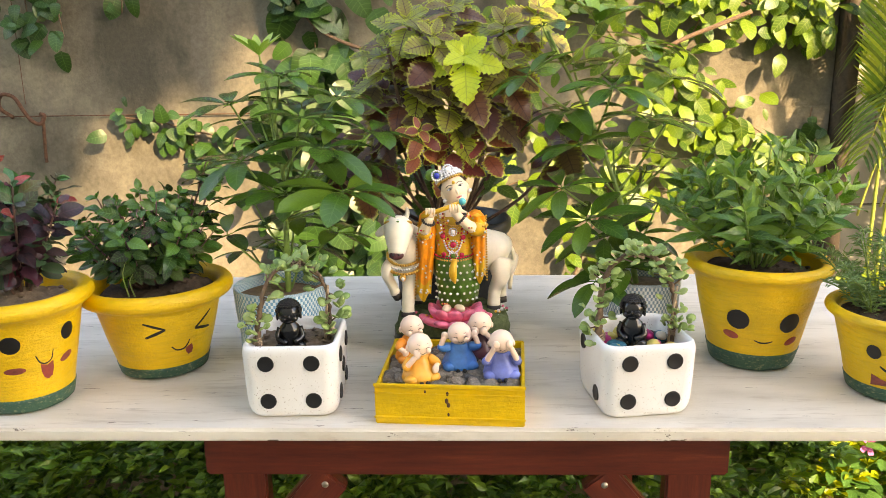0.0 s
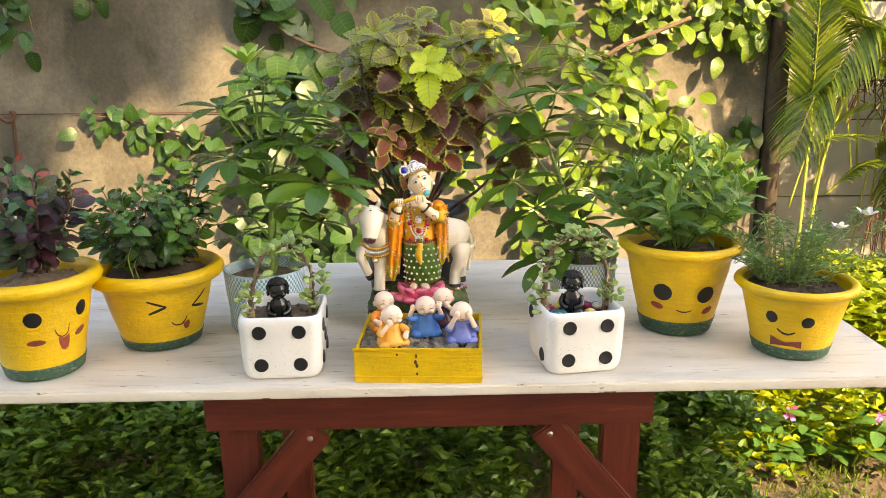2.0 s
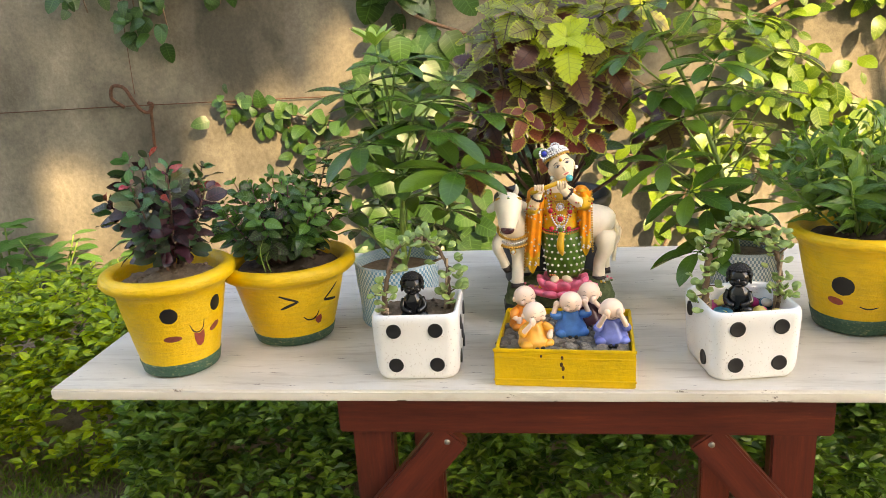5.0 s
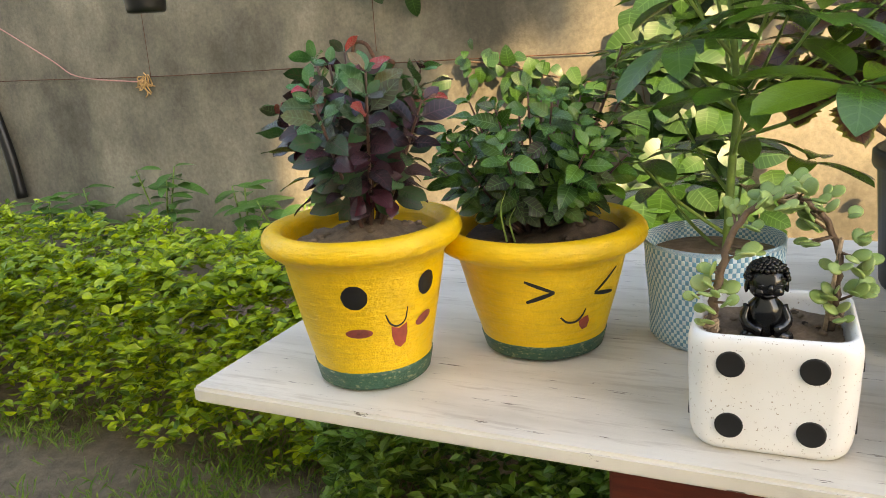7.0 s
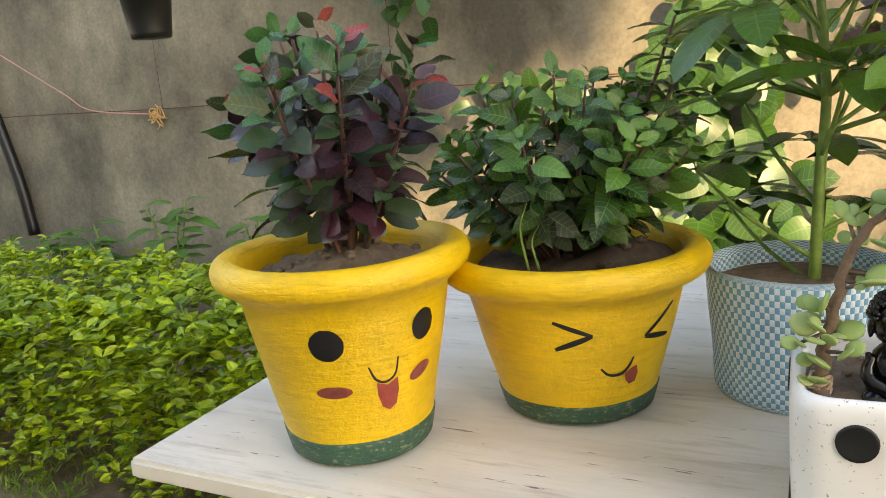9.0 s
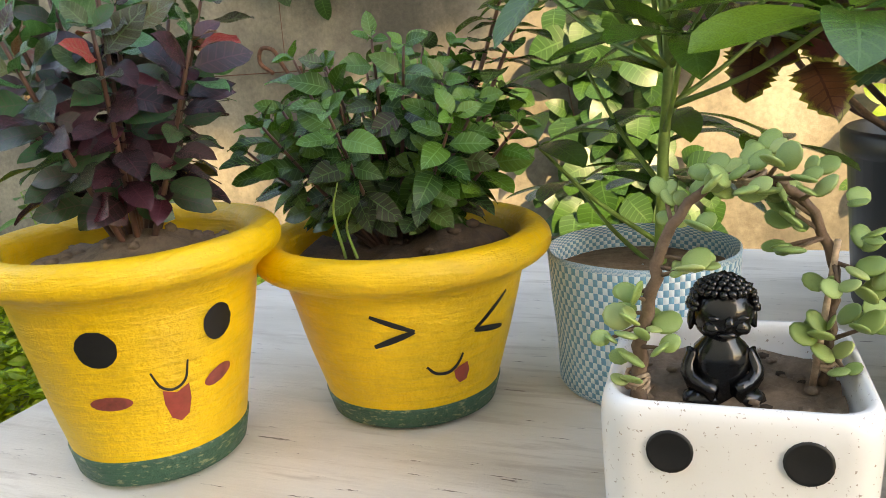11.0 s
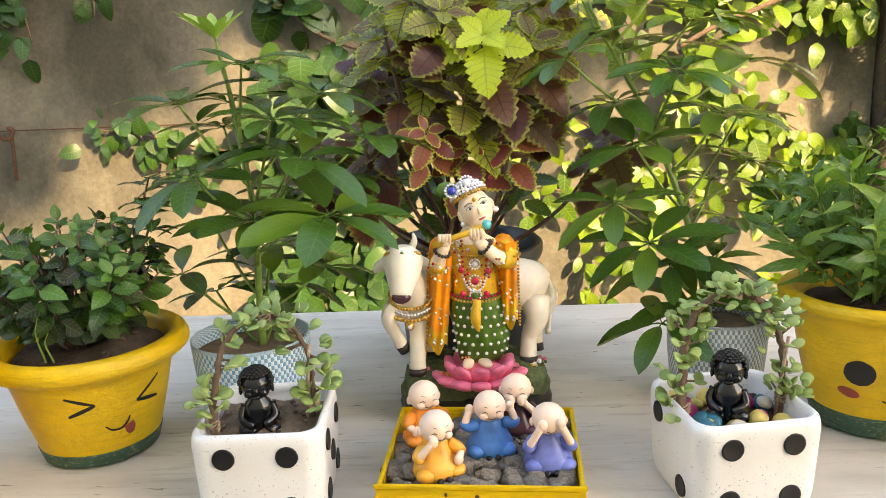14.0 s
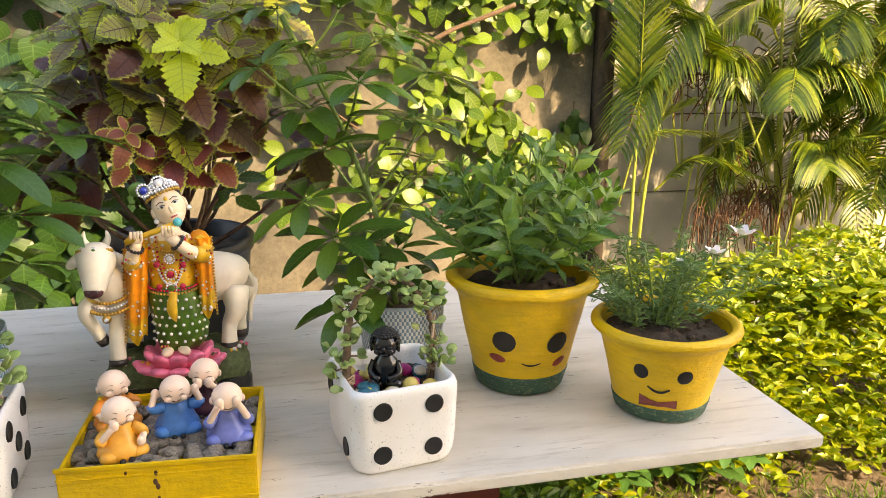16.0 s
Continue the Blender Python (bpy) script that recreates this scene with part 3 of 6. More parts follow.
pot5 = thing("potted_plant", (*P5, T), "low yellow pot with bow-tie face and trailing moss rose", "potted plant", POTS)
b5, r5 = yellow_pot(pot5, 0.0507, 0.0860, 0.112, 0.0065, 0.019, 4, SOIL_DARK, 0.012, 0.004)
face_patch("eye", r5, radians(-139), z1(0.788), ellipse(0.0085, 0.0092, seed=9), BLACK_PAINT, b5)
face_patch("eye", r5, radians(-98), z1(0.785), ellipse(0.0088, 0.0085, seed=10), BLACK_PAINT, b5)
face_line("mouth", r5, radians(-121), z1(0.765), [(-0.013, 0.0055), (-0.005, 0.000), (0.003, -0.001), (0.0115, 0.003)], 0.0034, b5)
face_patch("bow_tie", r5, radians(-121), z1(0.7485), [(-0.0215, 0.0095), (-0.010, 0.004), (0, 0.0022), (0.010, 0.004), (0.0205, 0.0055), (0.0205, -0.0065), (0.010, -0.004), (0, -0.0042), (-0.010, -0.0045), (-0.0215, -0.0065)], BROWNRED_PAINT, b5)

# ---- dice planters ----


def die_planter(at, rz, label):
    """A hollow rounded cube with dished black pips."""
    t = thing("die_planter", (*at, T), label, "planter", "dice planters on the table", rz)
    w, h = 0.115, 0.092
    bm = bmesh.new()

    def ring(half, rad, z, n=8):
        out = []
        for q in range(4):
            cx, cy = ((1, 1), (-1, 1), (-1, -1), (1, -1))[q]
            for i in range(n + 1):
                a = math.pi / 2 * (q + i / n)
                out.append(bm.verts.new((cx * (half - rad) + rad * math.cos(a), cy * (half - rad) + rad * math.sin(a), z)))
        return out

    hw = w / 2
    levels = [(hw * 0.80, 0.016, 0.0), (hw * 0.875, 0.018, 0.0015), (hw * 0.925, 0.019, 0.006), (hw * 0.955, 0.018, 0.014)]
    levels += [(hw * (0.955 + 0.045 * (i / 10) ** 0.7), 0.017, 0.014 + 0.070 * i / 10) for i in range(1, 11)]
    levels += [(hw * 0.992, 0.017, 0.0895), (hw * 0.972, 0.017, 0.0938), (hw * 0.94, 0.017, 0.0958), (hw * 0.905, 0.016, 0.0955), (hw * 0.875, 0.015, 0.0935), (hw * 0.86, 0.014, 0.088), (hw * 0.85, 0.014, 0.060)]
    rings = [ring(half, rad, z * 0.96) for half, rad, z in levels]
    for a, b in zip(rings, rings[1:]):
        for i in range(len(a)):
            bm.faces.new((a[i], a[(i + 1) % len(a)], b[(i + 1) % len(a)], b[i]))
    cap(bm, rings[0], 0, True)
    cap(bm, rings[-1])
    body = part("cube", bm, CERAMIC, t, "speckled white glazed cube")
    for face, pips in ((0, ((-1, 1), (1, 1), (-1, -1), (1, -1))), (1, ((-1, 1), (1, 1), (0, 0), (-1, -1), (1, -1))), (3, ((-0.9, 1), (0.9, -1))), (2, ((0, 0),))):
        rot = Matrix.Rotation(math.pi / 2 * face, 4, "Z")
        for px, pz in pips:
            bm = bmesh.new()
            rr, n = 0.0100, 20
            rows = []
            for k, (q, dz) in enumerate(((1.0, -0.0020), (0.96, 0.0008), (0.82, 0.0007), (0.5, 0.0003), (0.0, 0.0002))):
                rows.append([bm.verts.new((q * rr * math.cos(2 * math.pi * i / n), -dz, q * rr * math.sin(2 * math.pi * i / n))) for i in range(n if q else 1)])
            for a, b in zip(rows, rows[1:]):
                for i in range(n):
                    if len(b) > 1:
                        bm.faces.new((a[i], a[(i + 1) % n], b[(i + 1) % n], b[i]))
                    else:
                        bm.faces.new((a[i], a[(i + 1) % n], b[0]))
            ob = part("pip", bm, BLACK_PAINT, body)
            z = 0.0475 + 0.0240 * pz
            half = hw * (0.955 + 0.045 * max(0, (z - 0.014) / 0.070) ** 0.7)
            ob.matrix_basis = rot @ Matrix.Translation((0.0270 * px, -half - 0.0006, z)) @ pose(0, 0, 0, -2.5)
    return t


def planter_soil(t, mat, z=0.078):
    bm = bmesh.new()
    n, hw = 18, 0.0470
    g = [[bm.verts.new((-hw + 2 * hw * i / n, -hw + 2 * hw * j / n, z + 0.005 * noise.noise(Vector((i * 0.9, j * 0.9, z * 99))))) for i in range(n + 1)] for j in range(n + 1)]
    for a, b in zip(g, g[1:]):
        for i in range(n):
            bm.faces.new((a[i], a[i + 1], b[i + 1], b[i]))
    part("soil", bm, mat, t)


DL, DR = (-0.195, 0.083), (0.223, 0.083)
die_l = die_planter(DL, 2, "white die-shaped ceramic planter with jade arch and dry soil")
planter_soil(die_l, SOIL, 0.076)
_rr = random.Random(44)
for _i in range(46):
    _bm = bmesh.new()
    _s = _rr.uniform(0.0012, 0.0045)
    add_ball(_bm, (0, 0, 0), _s, 0, 1, (1, _rr.uniform(0.5, 1), 0.6))
    _ob = part("clod", _bm, SOIL if _i % 3 else SOIL_DARK, die_l)
    _ob.location = (_rr.uniform(-0.045, 0.045), _rr.uniform(-0.045, 0.045), 0.077 + _rr.uniform(0, 0.002))
die_r = die_planter(DR, 9, "white die-shaped ceramic planter with jade arch and coloured pebbles")
planter_soil(die_r, SOIL_DARK, 0.070)

# ---- tray ----


def make_tray():
    t = thing("gravel_tray", (-0.004, 0.010, T), "yellow painted square tray filled with grey gravel", "tray", rz=-3.5)
    w, d, h, th = 0.175, 0.158, 0.047, 0.004

    def wall(name, lo, hi):
        bm = bmesh.new()
        add_box(bm, lo, hi, 0, 0.0012)
        return part(name, bm, YELLOW_TRAY, t, smooth=False)

    f = wall("side", (-w / 2, 0, 0), (w / 2, th, h))
    for z0, z1_, y in ((0.0075, 0.0105, -0.0018), (0.0385, 0.0400, -0.0010), (0.0475, 0.0515, -0.0020)):
        bm = bmesh.new()
        add_box(bm, (-w / 2 - 0.001, y, z0), (w / 2 + 0.001, 0.001, z1_), 0, 0.0006)
        part("ridge", bm, YELLOW_TRAY, f, smooth=False)
    for x, z, s in ((-0.002, 0.040, 0.0022), (-0.003, 0.031, 0.0026), (-0.001, 0.026, 0.0026), (-0.001, 0.014, 0.0018), (-0.028, 0.042, 0.0016)):
        bm = bmesh.new()
        add_ball(bm, (x, -0.0002, z), s, 0, 2, (0.8, 0.25, 1.3))
        part("chip", bm, RUST, f, "rusty paint chip")
    wall("side", (-w / 2, d - th, 0), (w / 2, d, h))
    wall("side", (-w / 2, th, 0), (-w / 2 + th, d - th, h))
    wall("side", (w / 2 - th, th, 0), (w / 2, d - th, h))
    wall("bottom", (-w / 2 + th, th, 0.001), (w / 2 - th, d - th, 0.030))
    rr = random.Random(3)
    shapes = []
    for k in range(6):
        bm = bmesh.new()
        vs = add_ball(bm, (0, 0, 0), 1, 0, 2)
        for v in vs:
            v.co *= 1 + 0.35 * noise.noise(v.co * 1.3 + Vector((k * 7, 0, 0)))
        shapes.append(mesh_of(bm, "stone", STONE))
    for _ in range(210):
        x, y = rr.uniform(-w / 2 + 0.010, w / 2 - 0.010), rr.uniform(0.012, d - 0.012)
        s = rr.uniform(0.0055, 0.0105)
        ob = part("stone", rr.choice(shapes), None, t)
        ob.matrix_basis = pose(x, y, 0.030 + s * 0.45 + rr.uniform(0, 0.006), rr.uniform(0, 25), rr.uniform(0, 25), rr.uniform(0, 360)) @ Matrix.Diagonal((s * rr.uniform(1, 1.4), s, s * 0.65, 1))


make_tray()

# ---- grow bags and the nursery pot ----


def grow_bag(at, r, h, mat, label, seed, rim_tilt=0.0):
    t = thing("potted_plant", (*at, T), label, "potted plant")
    bm = bmesh.new()
    prof = [(r * 0.86, 0.0), (r * 0.90, 0.004), (r * 0.93, h * 0.3), (r * 0.97, h * 0.65), (r, h * 0.97), (r * 1.005, h), (r * 0.98, h + 0.001), (r * 0.955, h - 0.006), (r * 0.94, h * 0.75)]
    pr = []
    for (ra, za), (rb, zb) in zip(prof, prof[1:]):
        pr += [(ra + (rb - ra) * k / 3, za + (zb - za) * k / 3) for k in range(3)]
    pr.append(prof[-1])
    rings = add_lathe(bm, pr, 56, 0.03, seed, 0, True)
    cap(bm, rings[0], 0, True)
    for j, rg in enumerate(rings):
        for v in rg:
            v.co.z *= 1 + rim_tilt * v.co.x / r
    part("bag", bm, mat, t, "plaited plastic grow bag")
    bm = bmesh.new()
    rg = add_lathe(bm, [(0.001, h * 0.86), (r * 0.5, h * 0.87), (r * 0.94, h * 0.83)], 30, 0.05, seed)
    part("soil", bm, SOIL, t)
    return t


BAG_L, BAG_R = (-0.256, 0.258), (0.273, 0.287)
bag_l = grow_bag(BAG_L, 0.066, 0.100, WEAVE_L, "blue and white plaited grow bag with umbrella plant", 5)
bag_r = grow_bag(BAG_R, 0.056, 0.100, WEAVE_R, "grey-blue plaited grow bag with tall umbrella plant", 6)

NP = (-0.012, 0.455)
coleus = thing("potted_plant", (*NP, T), "black nursery pot with tall yellow-green and maroon coleus", "potted plant")
_bm = bmesh.new()
_rg = add_lathe(_bm, [(0.004, 0), (0.084, 0), (0.086, 0.004), (0.096, 0.133), (0.100, 0.134), (0.102, 0.139), (0.102, 0.151), (0.098, 0.155), (0.094, 0.151), (0.091, 0.115)], 48)
part("pot", _bm, BLACK_PLASTIC, coleus, "thin black plastic pot")
_bm = bmesh.new()
add_lathe(_bm, [(0.001, 0.132), (0.05, 0.133), (0.092, 0.129)], 30, 0.05, 9)
part("soil", _bm, SOIL_DARK, coleus)

# ---- hedges and grass ----
HEDGE_GREEN = m_leaf("hedge_leaf_green", [(0.05, 0.12, 0.008), (0.20, 0.31, 0.014), (0.42, 0.52, 0.025), (0.08, 0.17, 0.010), (0.30, 0.42, 0.02), (0.44, 0.53, 0.025)], "island", trans=0.3, vein_amt=0.15)
# dimmer copy of the hedge leaf: the table's shade is put into its greens
HEDGE_SHADED = m_leaf("hedge_leaf_shaded", [(0.025, 0.07, 0.010), (0.08, 0.18, 0.02), (0.17, 0.28, 0.03), (0.04, 0.10, 0.015)], "island", trans=0.25, vein_amt=0.15)
HEDGE_GOLD = m_leaf("hedge_leaf_gold", [(0.07, 0.14, 0.010), (0.24, 0.31, 0.013), (0.36, 0.38, 0.018), (0.12, 0.21, 0.012), (0.30, 0.35, 0.018)], "island", trans=0.32, vein_amt=0.15)
GRASS = m_leaf("grass_blade", [(0.07, 0.16, 0.02), (0.15, 0.26, 0.03), (0.22, 0.29, 0.05)], "island", trans=0.25, vein_amt=0.0)


def hedge(name, x0, x1, y0, y1, top, n, size, mat, label, seed, slope=0.0):
    """Leaves in whorls on twig ends spread over a rounded body, thick enough to hide its inside."""
    r = random.Random(seed)
    rows = []
    while len(rows) < n:
        x, y = r.uniform(x0, x1), r.uniform(y0, y1)
        lump = noise.noise(Vector((x * 3.1, y * 3.1, seed))) * 0.10 + noise.noise(Vector((x * 9, y * 9, seed))) * 0.05
        h = top + slope * (x - x0) + lump
        edge = min(1.0, (y - y0 + 0.02 + 0.06 * noise.noise(Vector((x * 5, 0, seed)))) / 0.16)
        if edge <= 0:
            continue
        h *= math.sqrt(max(0.0, 1 - (1 - edge) ** 2)) * 0.62 + 0.38 if edge < 1 else 1
        z = h * (r.random() ** 0.75) if r.random() < 0.66 else h - abs(r.gauss(0, 0.03))
        if z < 0.02:
            continue
        yy = y if r.random() < 0.5 else y0 + (y - y0) * 0.35
        if noise.noise(Vector((x * 12, yy * 6, z * 12 + seed))) < -0.10:
            continue
        base = Vector((x, yy, z))
        out = Vector((r.gauss(0, 0.4), -0.55 + r.gauss(0, 0.3), 0.55 + r.gauss(0, 0.25)))
        k = r.choice((3, 4, 5))
        ph = r.uniform(0, 6.28)
        for i in range(k):
            a = ph + 6.28 * i / k
            w = out * 0.45 + Vector((math.cos(a), math.sin(a), r.uniform(-0.1, 0.4)))
            rows.append((*(base + Vector((r.gauss(0, 0.006), r.gauss(0, 0.006), r.gauss(0, 0.008)))), *w, size * r.uniform(0.6, 1.25)))
    return scatter_leaves(name, rows, (0.52, 0.10), mat, label, "hedge")


hedge("hedge", -4.8, -0.98, 0.80, 1.46, 0.46, 31000, 0.038, HEDGE_GREEN, "clipped light green leafy garden hedge", 11)
hedge("hedge", -1.10, 0.82, 0.70, 1.30, 0.34, 23000, 0.036, HEDGE_SHADED, "low green leafy hedge behind the table, shade in its leaf colour", 12)
hedge("hedge", 0.74, 3.6, 0.86, 1.50, 0.52, 28000, 0.038, HEDGE_GOLD, "clipped bright golden-green leafy garden hedge", 13)


def grass(name, n, seed, box, dens):
    r = random.Random(seed)
    rows = []
    while len(rows) < n:
        x, y = r.uniform(box[0], box[1]), r.uniform(box[2], box[3])
        if noise.noise(Vector((x * 2.5, y * 2.5, seed))) + dens < r.random():
            continue
        if r.random() < max(0.0, -0.2 - y) * 0.6 + max(0.0, abs(x + 0.3) - 2.6) * 0.5:
            continue
        for _ in range(4):
            rows.append((x + r.gauss(0, 0.012), y + r.gauss(0, 0.012), 0.0, r.gauss(0, 0.5), r.gauss(0, 0.5), 0.8, r.uniform(0.02, 0.055)))
    scatter_leaves(name, rows, (0.09, 0.02), GRASS, "sparse short green lawn grass on bare earth", "grass")


grass("grass", 46000, 21, (-4.9, 4.3, -2.0, 1.0), 0.30)

# ---- figures ----
SKIN = m_plain("painted_skin_resin", (0.84, 0.65, 0.45), 0.38, var=0.06, scale=30)
COW_WHITE = m_plain("ivory_painted_resin", (0.78, 0.71, 0.58), 0.35, var=0.10, scale=40)
ORANGE_CLOTH = m_plain("orange_painted_cloth", (0.80, 0.27, 0.012), 0.4, var=0.25, scale=60)
YELLOW_CLOTH = m_plain("ochre_painted_cloth", (0.68, 0.38, 0.02), 0.4, var=0.25, scale=60)
GREEN_CLOTH = m_plain("green_painted_cloth", (0.06, 0.14, 0.012), 0.35, var=0.35, scale=60)
PINK = m_plain("pink_lotus_paint", (0.78, 0.16, 0.26), 0.35, var=0.3, scale=60)
GOLD = m_plain("gold_beads", (0.62, 0.36, 0.08), 0.3, 0.85, 0.3, 200)
GEM_WHITE = m_plain("clear_white_gems", (0.85, 0.85, 0.88), 0.12, 0.35, 0.2, 400, coat=0.5)
GEM_RED = m_plain("red_gems", (0.55, 0.02, 0.06), 0.12, 0.1, 0.3, 300, coat=0.5)
GEM_BLUE = m_plain("blue_gem", (0.012, 0.03, 0.35), 0.1, 0.1, 0.3, 300, coat=0.5)
GEM_TEAL = m_plain("teal_gem", (0.05, 0.48, 0.50), 0.15, 0.1, 0.2, 300, coat=0.5)
MUZZLE = m_plain("dark_maroon_muzzle", (0.075, 0.025, 0.03), 0.25, var=0.3)
BASE_GREEN = m_soil("mossy_painted_base", (0.04, 0.06, 0.02), (0.20, 0.24, 0.10), 160, 0.8, 0.003)
BLACK_BASE = m_plain("black_resin_base", (0.015, 0.015, 0.014), 0.35, var=0.5)
HAIR_LINE = m_plain("dark_painted_line", (0.03, 0.02, 0.018), 0.5)
LIP = m_plain("rose_painted_lip", (0.60, 0.12, 0.12), 0.4)


def make_statue():
    """Flute player in front of a cow on an oval base: one mesh with painted regions."""
    mats = [SKIN, COW_WHITE, ORANGE_CLOTH, YELLOW_CLOTH, GREEN_CLOTH, PINK, GOLD, GEM_WHITE, GEM_RED, GEM_BLUE, GEM_TEAL, MUZZLE, BASE_GREEN, BLACK_BASE, HAIR_LINE, LIP]
    SK, CW, OR, YE, GR, PK, GO, GW, RE, BL, TE, MU, MO, BB, HL, LP = range(16)
    bm = bmesh.new()
    # base: black plinth and mossy ground
    for prof, mat in (([(0.001, 0.0), (0.97, 0.0), (1.0, 0.004), (1.0, 0.026), (0.96, 0.032)], BB), ([(0.96, 0.032), (0.98, 0.040), (0.93, 0.052), (0.75, 0.062), (0.35, 0.067), (0.001, 0.068)], MO)):
        n = 56
        rings = []
        for r, z in prof:
            ring = []
            for i in range(n):
                a = 2 * math.pi * i / n
                sq = 1 / max(abs(math.cos(a)) ** 4 + abs(math.sin(a)) ** 4, 1e-6) ** 0.25
                k = 1 + 0.05 * noise.noise(Vector((3 * math.cos(a), 3 * math.sin(a), z * 40)))
                ring.append(bm.verts.new((0.000 + 0.090 * r * sq * 0.93 * k * math.cos(a), 0.010 + 0.050 * r * sq * 0.93 * k * math.sin(a), z + (0.006 * noise.noise(Vector((i * 0.7, r * 9, 1))) if mat == MO else 0))))
            rings.append(ring)
        for a_, b_ in zip(rings, rings[1:]):
            for i in range(n):
                bm.faces.new((a_[i], a_[(i + 1) % n], b_[(i + 1) % n], b_[i])).material_index = mat
    # lotus
    for lay, (rr, z, tilt, n) in enumerate(((0.037, 0.056, 22, 12), (0.028, 0.065, 48, 10))):
        for i in range(n):
            a = 2 * math.pi * (i + lay * 0.5) / n
            m = Matrix.Translation((0.004 + rr * math.cos(a), -0.026 + rr * 0.75 * math.sin(a), z)) @ Matrix.Rotation(a, 4, "Z") @ Matrix.Rotation(radians(-tilt), 4, "Y")
            add_ball(bm, (0, 0, 0), 1, PK, 2, (0.017, 0.012, 0.006), None)
            for v in list(bm.verts)[-42:]:
                v.co = m @ v.co
    add_ball(bm, (0.004, -0.024, 0.064), 1, PK, 2, (0.026, 0.020, 0.009))
    # cow: barrel, rump, shoulder, neck
    add_tube(bm, curve_pts([(-0.060, 0.005, 0.135), (-0.035, 0.022, 0.143), (0.005, 0.030, 0.140), (0.045, 0.031, 0.142), (0.070, 0.030, 0.140), (0.083, 0.028, 0.132)], 4), [0.018, 0.024, 0.028, 0.030, 0.031, 0.031, 0.030, 0.030, 0.030, 0.031, 0.031, 0.031, 0.031, 0.030, 0.029, 0.028, 0.027, 0.024, 0.020, 0.013, 0.004], 18, CW)
    add_tube(bm, curve_pts([(-0.052, 0.012, 0.120), (-0.064, -0.006, 0.150), (-0.071, -0.022, 0.172), (-0.072, -0.030, 0.186)], 4), [0.024, 0.025, 0.025, 0.024, 0.023, 0.022, 0.021, 0.020, 0.018, 0.017, 0.016, 0.014, 0.010], 16, CW)
    # head: tapered to the muzzle
    add_tube(bm, curve_pts([(-0.072, -0.026, 0.200), (-0.072, -0.036, 0.192), (-0.073, -0.046, 0.178), (-0.074, -0.054, 0.164), (-0.0745, -0.058, 0.157)], 3), [0.009, 0.0155, 0.0195, 0.021, 0.0205, 0.019, 0.0170, 0.0152, 0.0135, 0.0122, 0.0115, 0.0105, 0.006], 16, CW)
    add_ball(bm, (-0.0745, -0.060, 0.1600), 1, MU, 3, (0.0100, 0.0065, 0.0070))
    for s in (-1, 1):
        add_ball(bm, (-0.0745 + s * 0.004, -0.0660, 0.1615), 0.0017, HL, 1)
        add_ball(bm, (-0.0725 + s * 0.0135, -0.046, 0.188), 1, HL, 2, (0.0018, 0.0016, 0.0030))
        ear = Matrix.Translation((-0.0725 + s * 0.022, -0.030, 0.187)) @ Matrix.Rotation(radians(s * 38), 4, "Y")
        add_ball(bm, (0, 0, 0), 1, CW, 2, (0.0125, 0.0040, 0.0062), None)
        for v in list(bm.verts)[-42:]:
            v.co = ear @ v.co
        add_tube(bm, curve_pts([(-0.072 + s * 0.009, -0.027, 0.203), (-0.072 + s * 0.0125, -0.027, 0.211), (-0.072 + s * 0.0110, -0.026, 0.219)], 3), [0.0042, 0.0040, 0.0036, 0.0031, 0.0026, 0.0019, 0.0008], 8, CW)
    # head band, collar and bell
    for i in range(17):
        a = math.pi * i / 16
        add_ball(bm, (-0.072 + 0.0175 * math.cos(a), -0.043 - 0.005 * math.sin(a), 0.2005 + 0.003 * math.sin(a)), 0.0021, GO, 1)
    add_ball(bm, (-0.0720, -0.0500, 0.2030), 0.0042, GW, 2, (1, 0.5, 1))
    add_ball(bm, (-0.0720, -0.0520, 0.2030), 0.0026, GR, 2, (1, 0.5, 1))
    for k, (rad, z, mat, rb) in enumerate(((0.0235, 0.150, GO, 0.0024), (0.0245, 0.144, GW, 0.0020), (0.0260, 0.138, GO, 0.0026))):
        for i in range(25):
            a = math.pi * (0.95 + 1.1 * i / 24)
            add_ball(bm, (-0.0665 + rad * math.cos(a), -0.012 + rad * 0.95 * math.sin(a), z - 0.012 * math.sin(math.pi * i / 24)), rb, mat, 1)
    add_ball(bm, (-0.068, -0.038, 0.121), 0.0050, GO, 2)
    add_ball(bm, (-0.068, -0.042, 0.121), 0.0030, GW, 1)
    # cow legs: one raised in front
    add_tube(bm, curve_pts([(-0.056, 0.004, 0.128), (-0.059, -0.012, 0.104), (-0.062, -0.020, 0.085), (-0.063, -0.022, 0.066)], 4), [0.016, 0.0155, 0.0145, 0.0135, 0.012, 0.011, 0.0105, 0.0100, 0.0095, 0.0092, 0.0090, 0.0092, 0.0096], 12, CW)
    add_tube(bm, [(-0.063, -0.022, 0.067), (-0.063, -0.023, 0.060)], [0.0098, 0.0105], 12, HL)
    add_tube(bm, curve_pts([(-0.072, -0.004, 0.128), (-0.087, -0.020, 0.134), (-0.091, -0.026, 0.124), (-0.084, -0.018, 0.104), (-0.080, -0.016, 0.092)], 4), [0.013, 0.012, 0.0112, 0.0105, 0.0098, 0.0092, 0.0088, 0.0086, 0.0082, 0.0078, 0.0074, 0.0072, 0.0070, 0.0069, 0.0070, 0.0072, 0.0074], 12, CW)
    add_tube(bm, [(-0.080, -0.016, 0.093), (-0.076, -0.014, 0.084)], [0.0076, 0.0066], 10, HL)
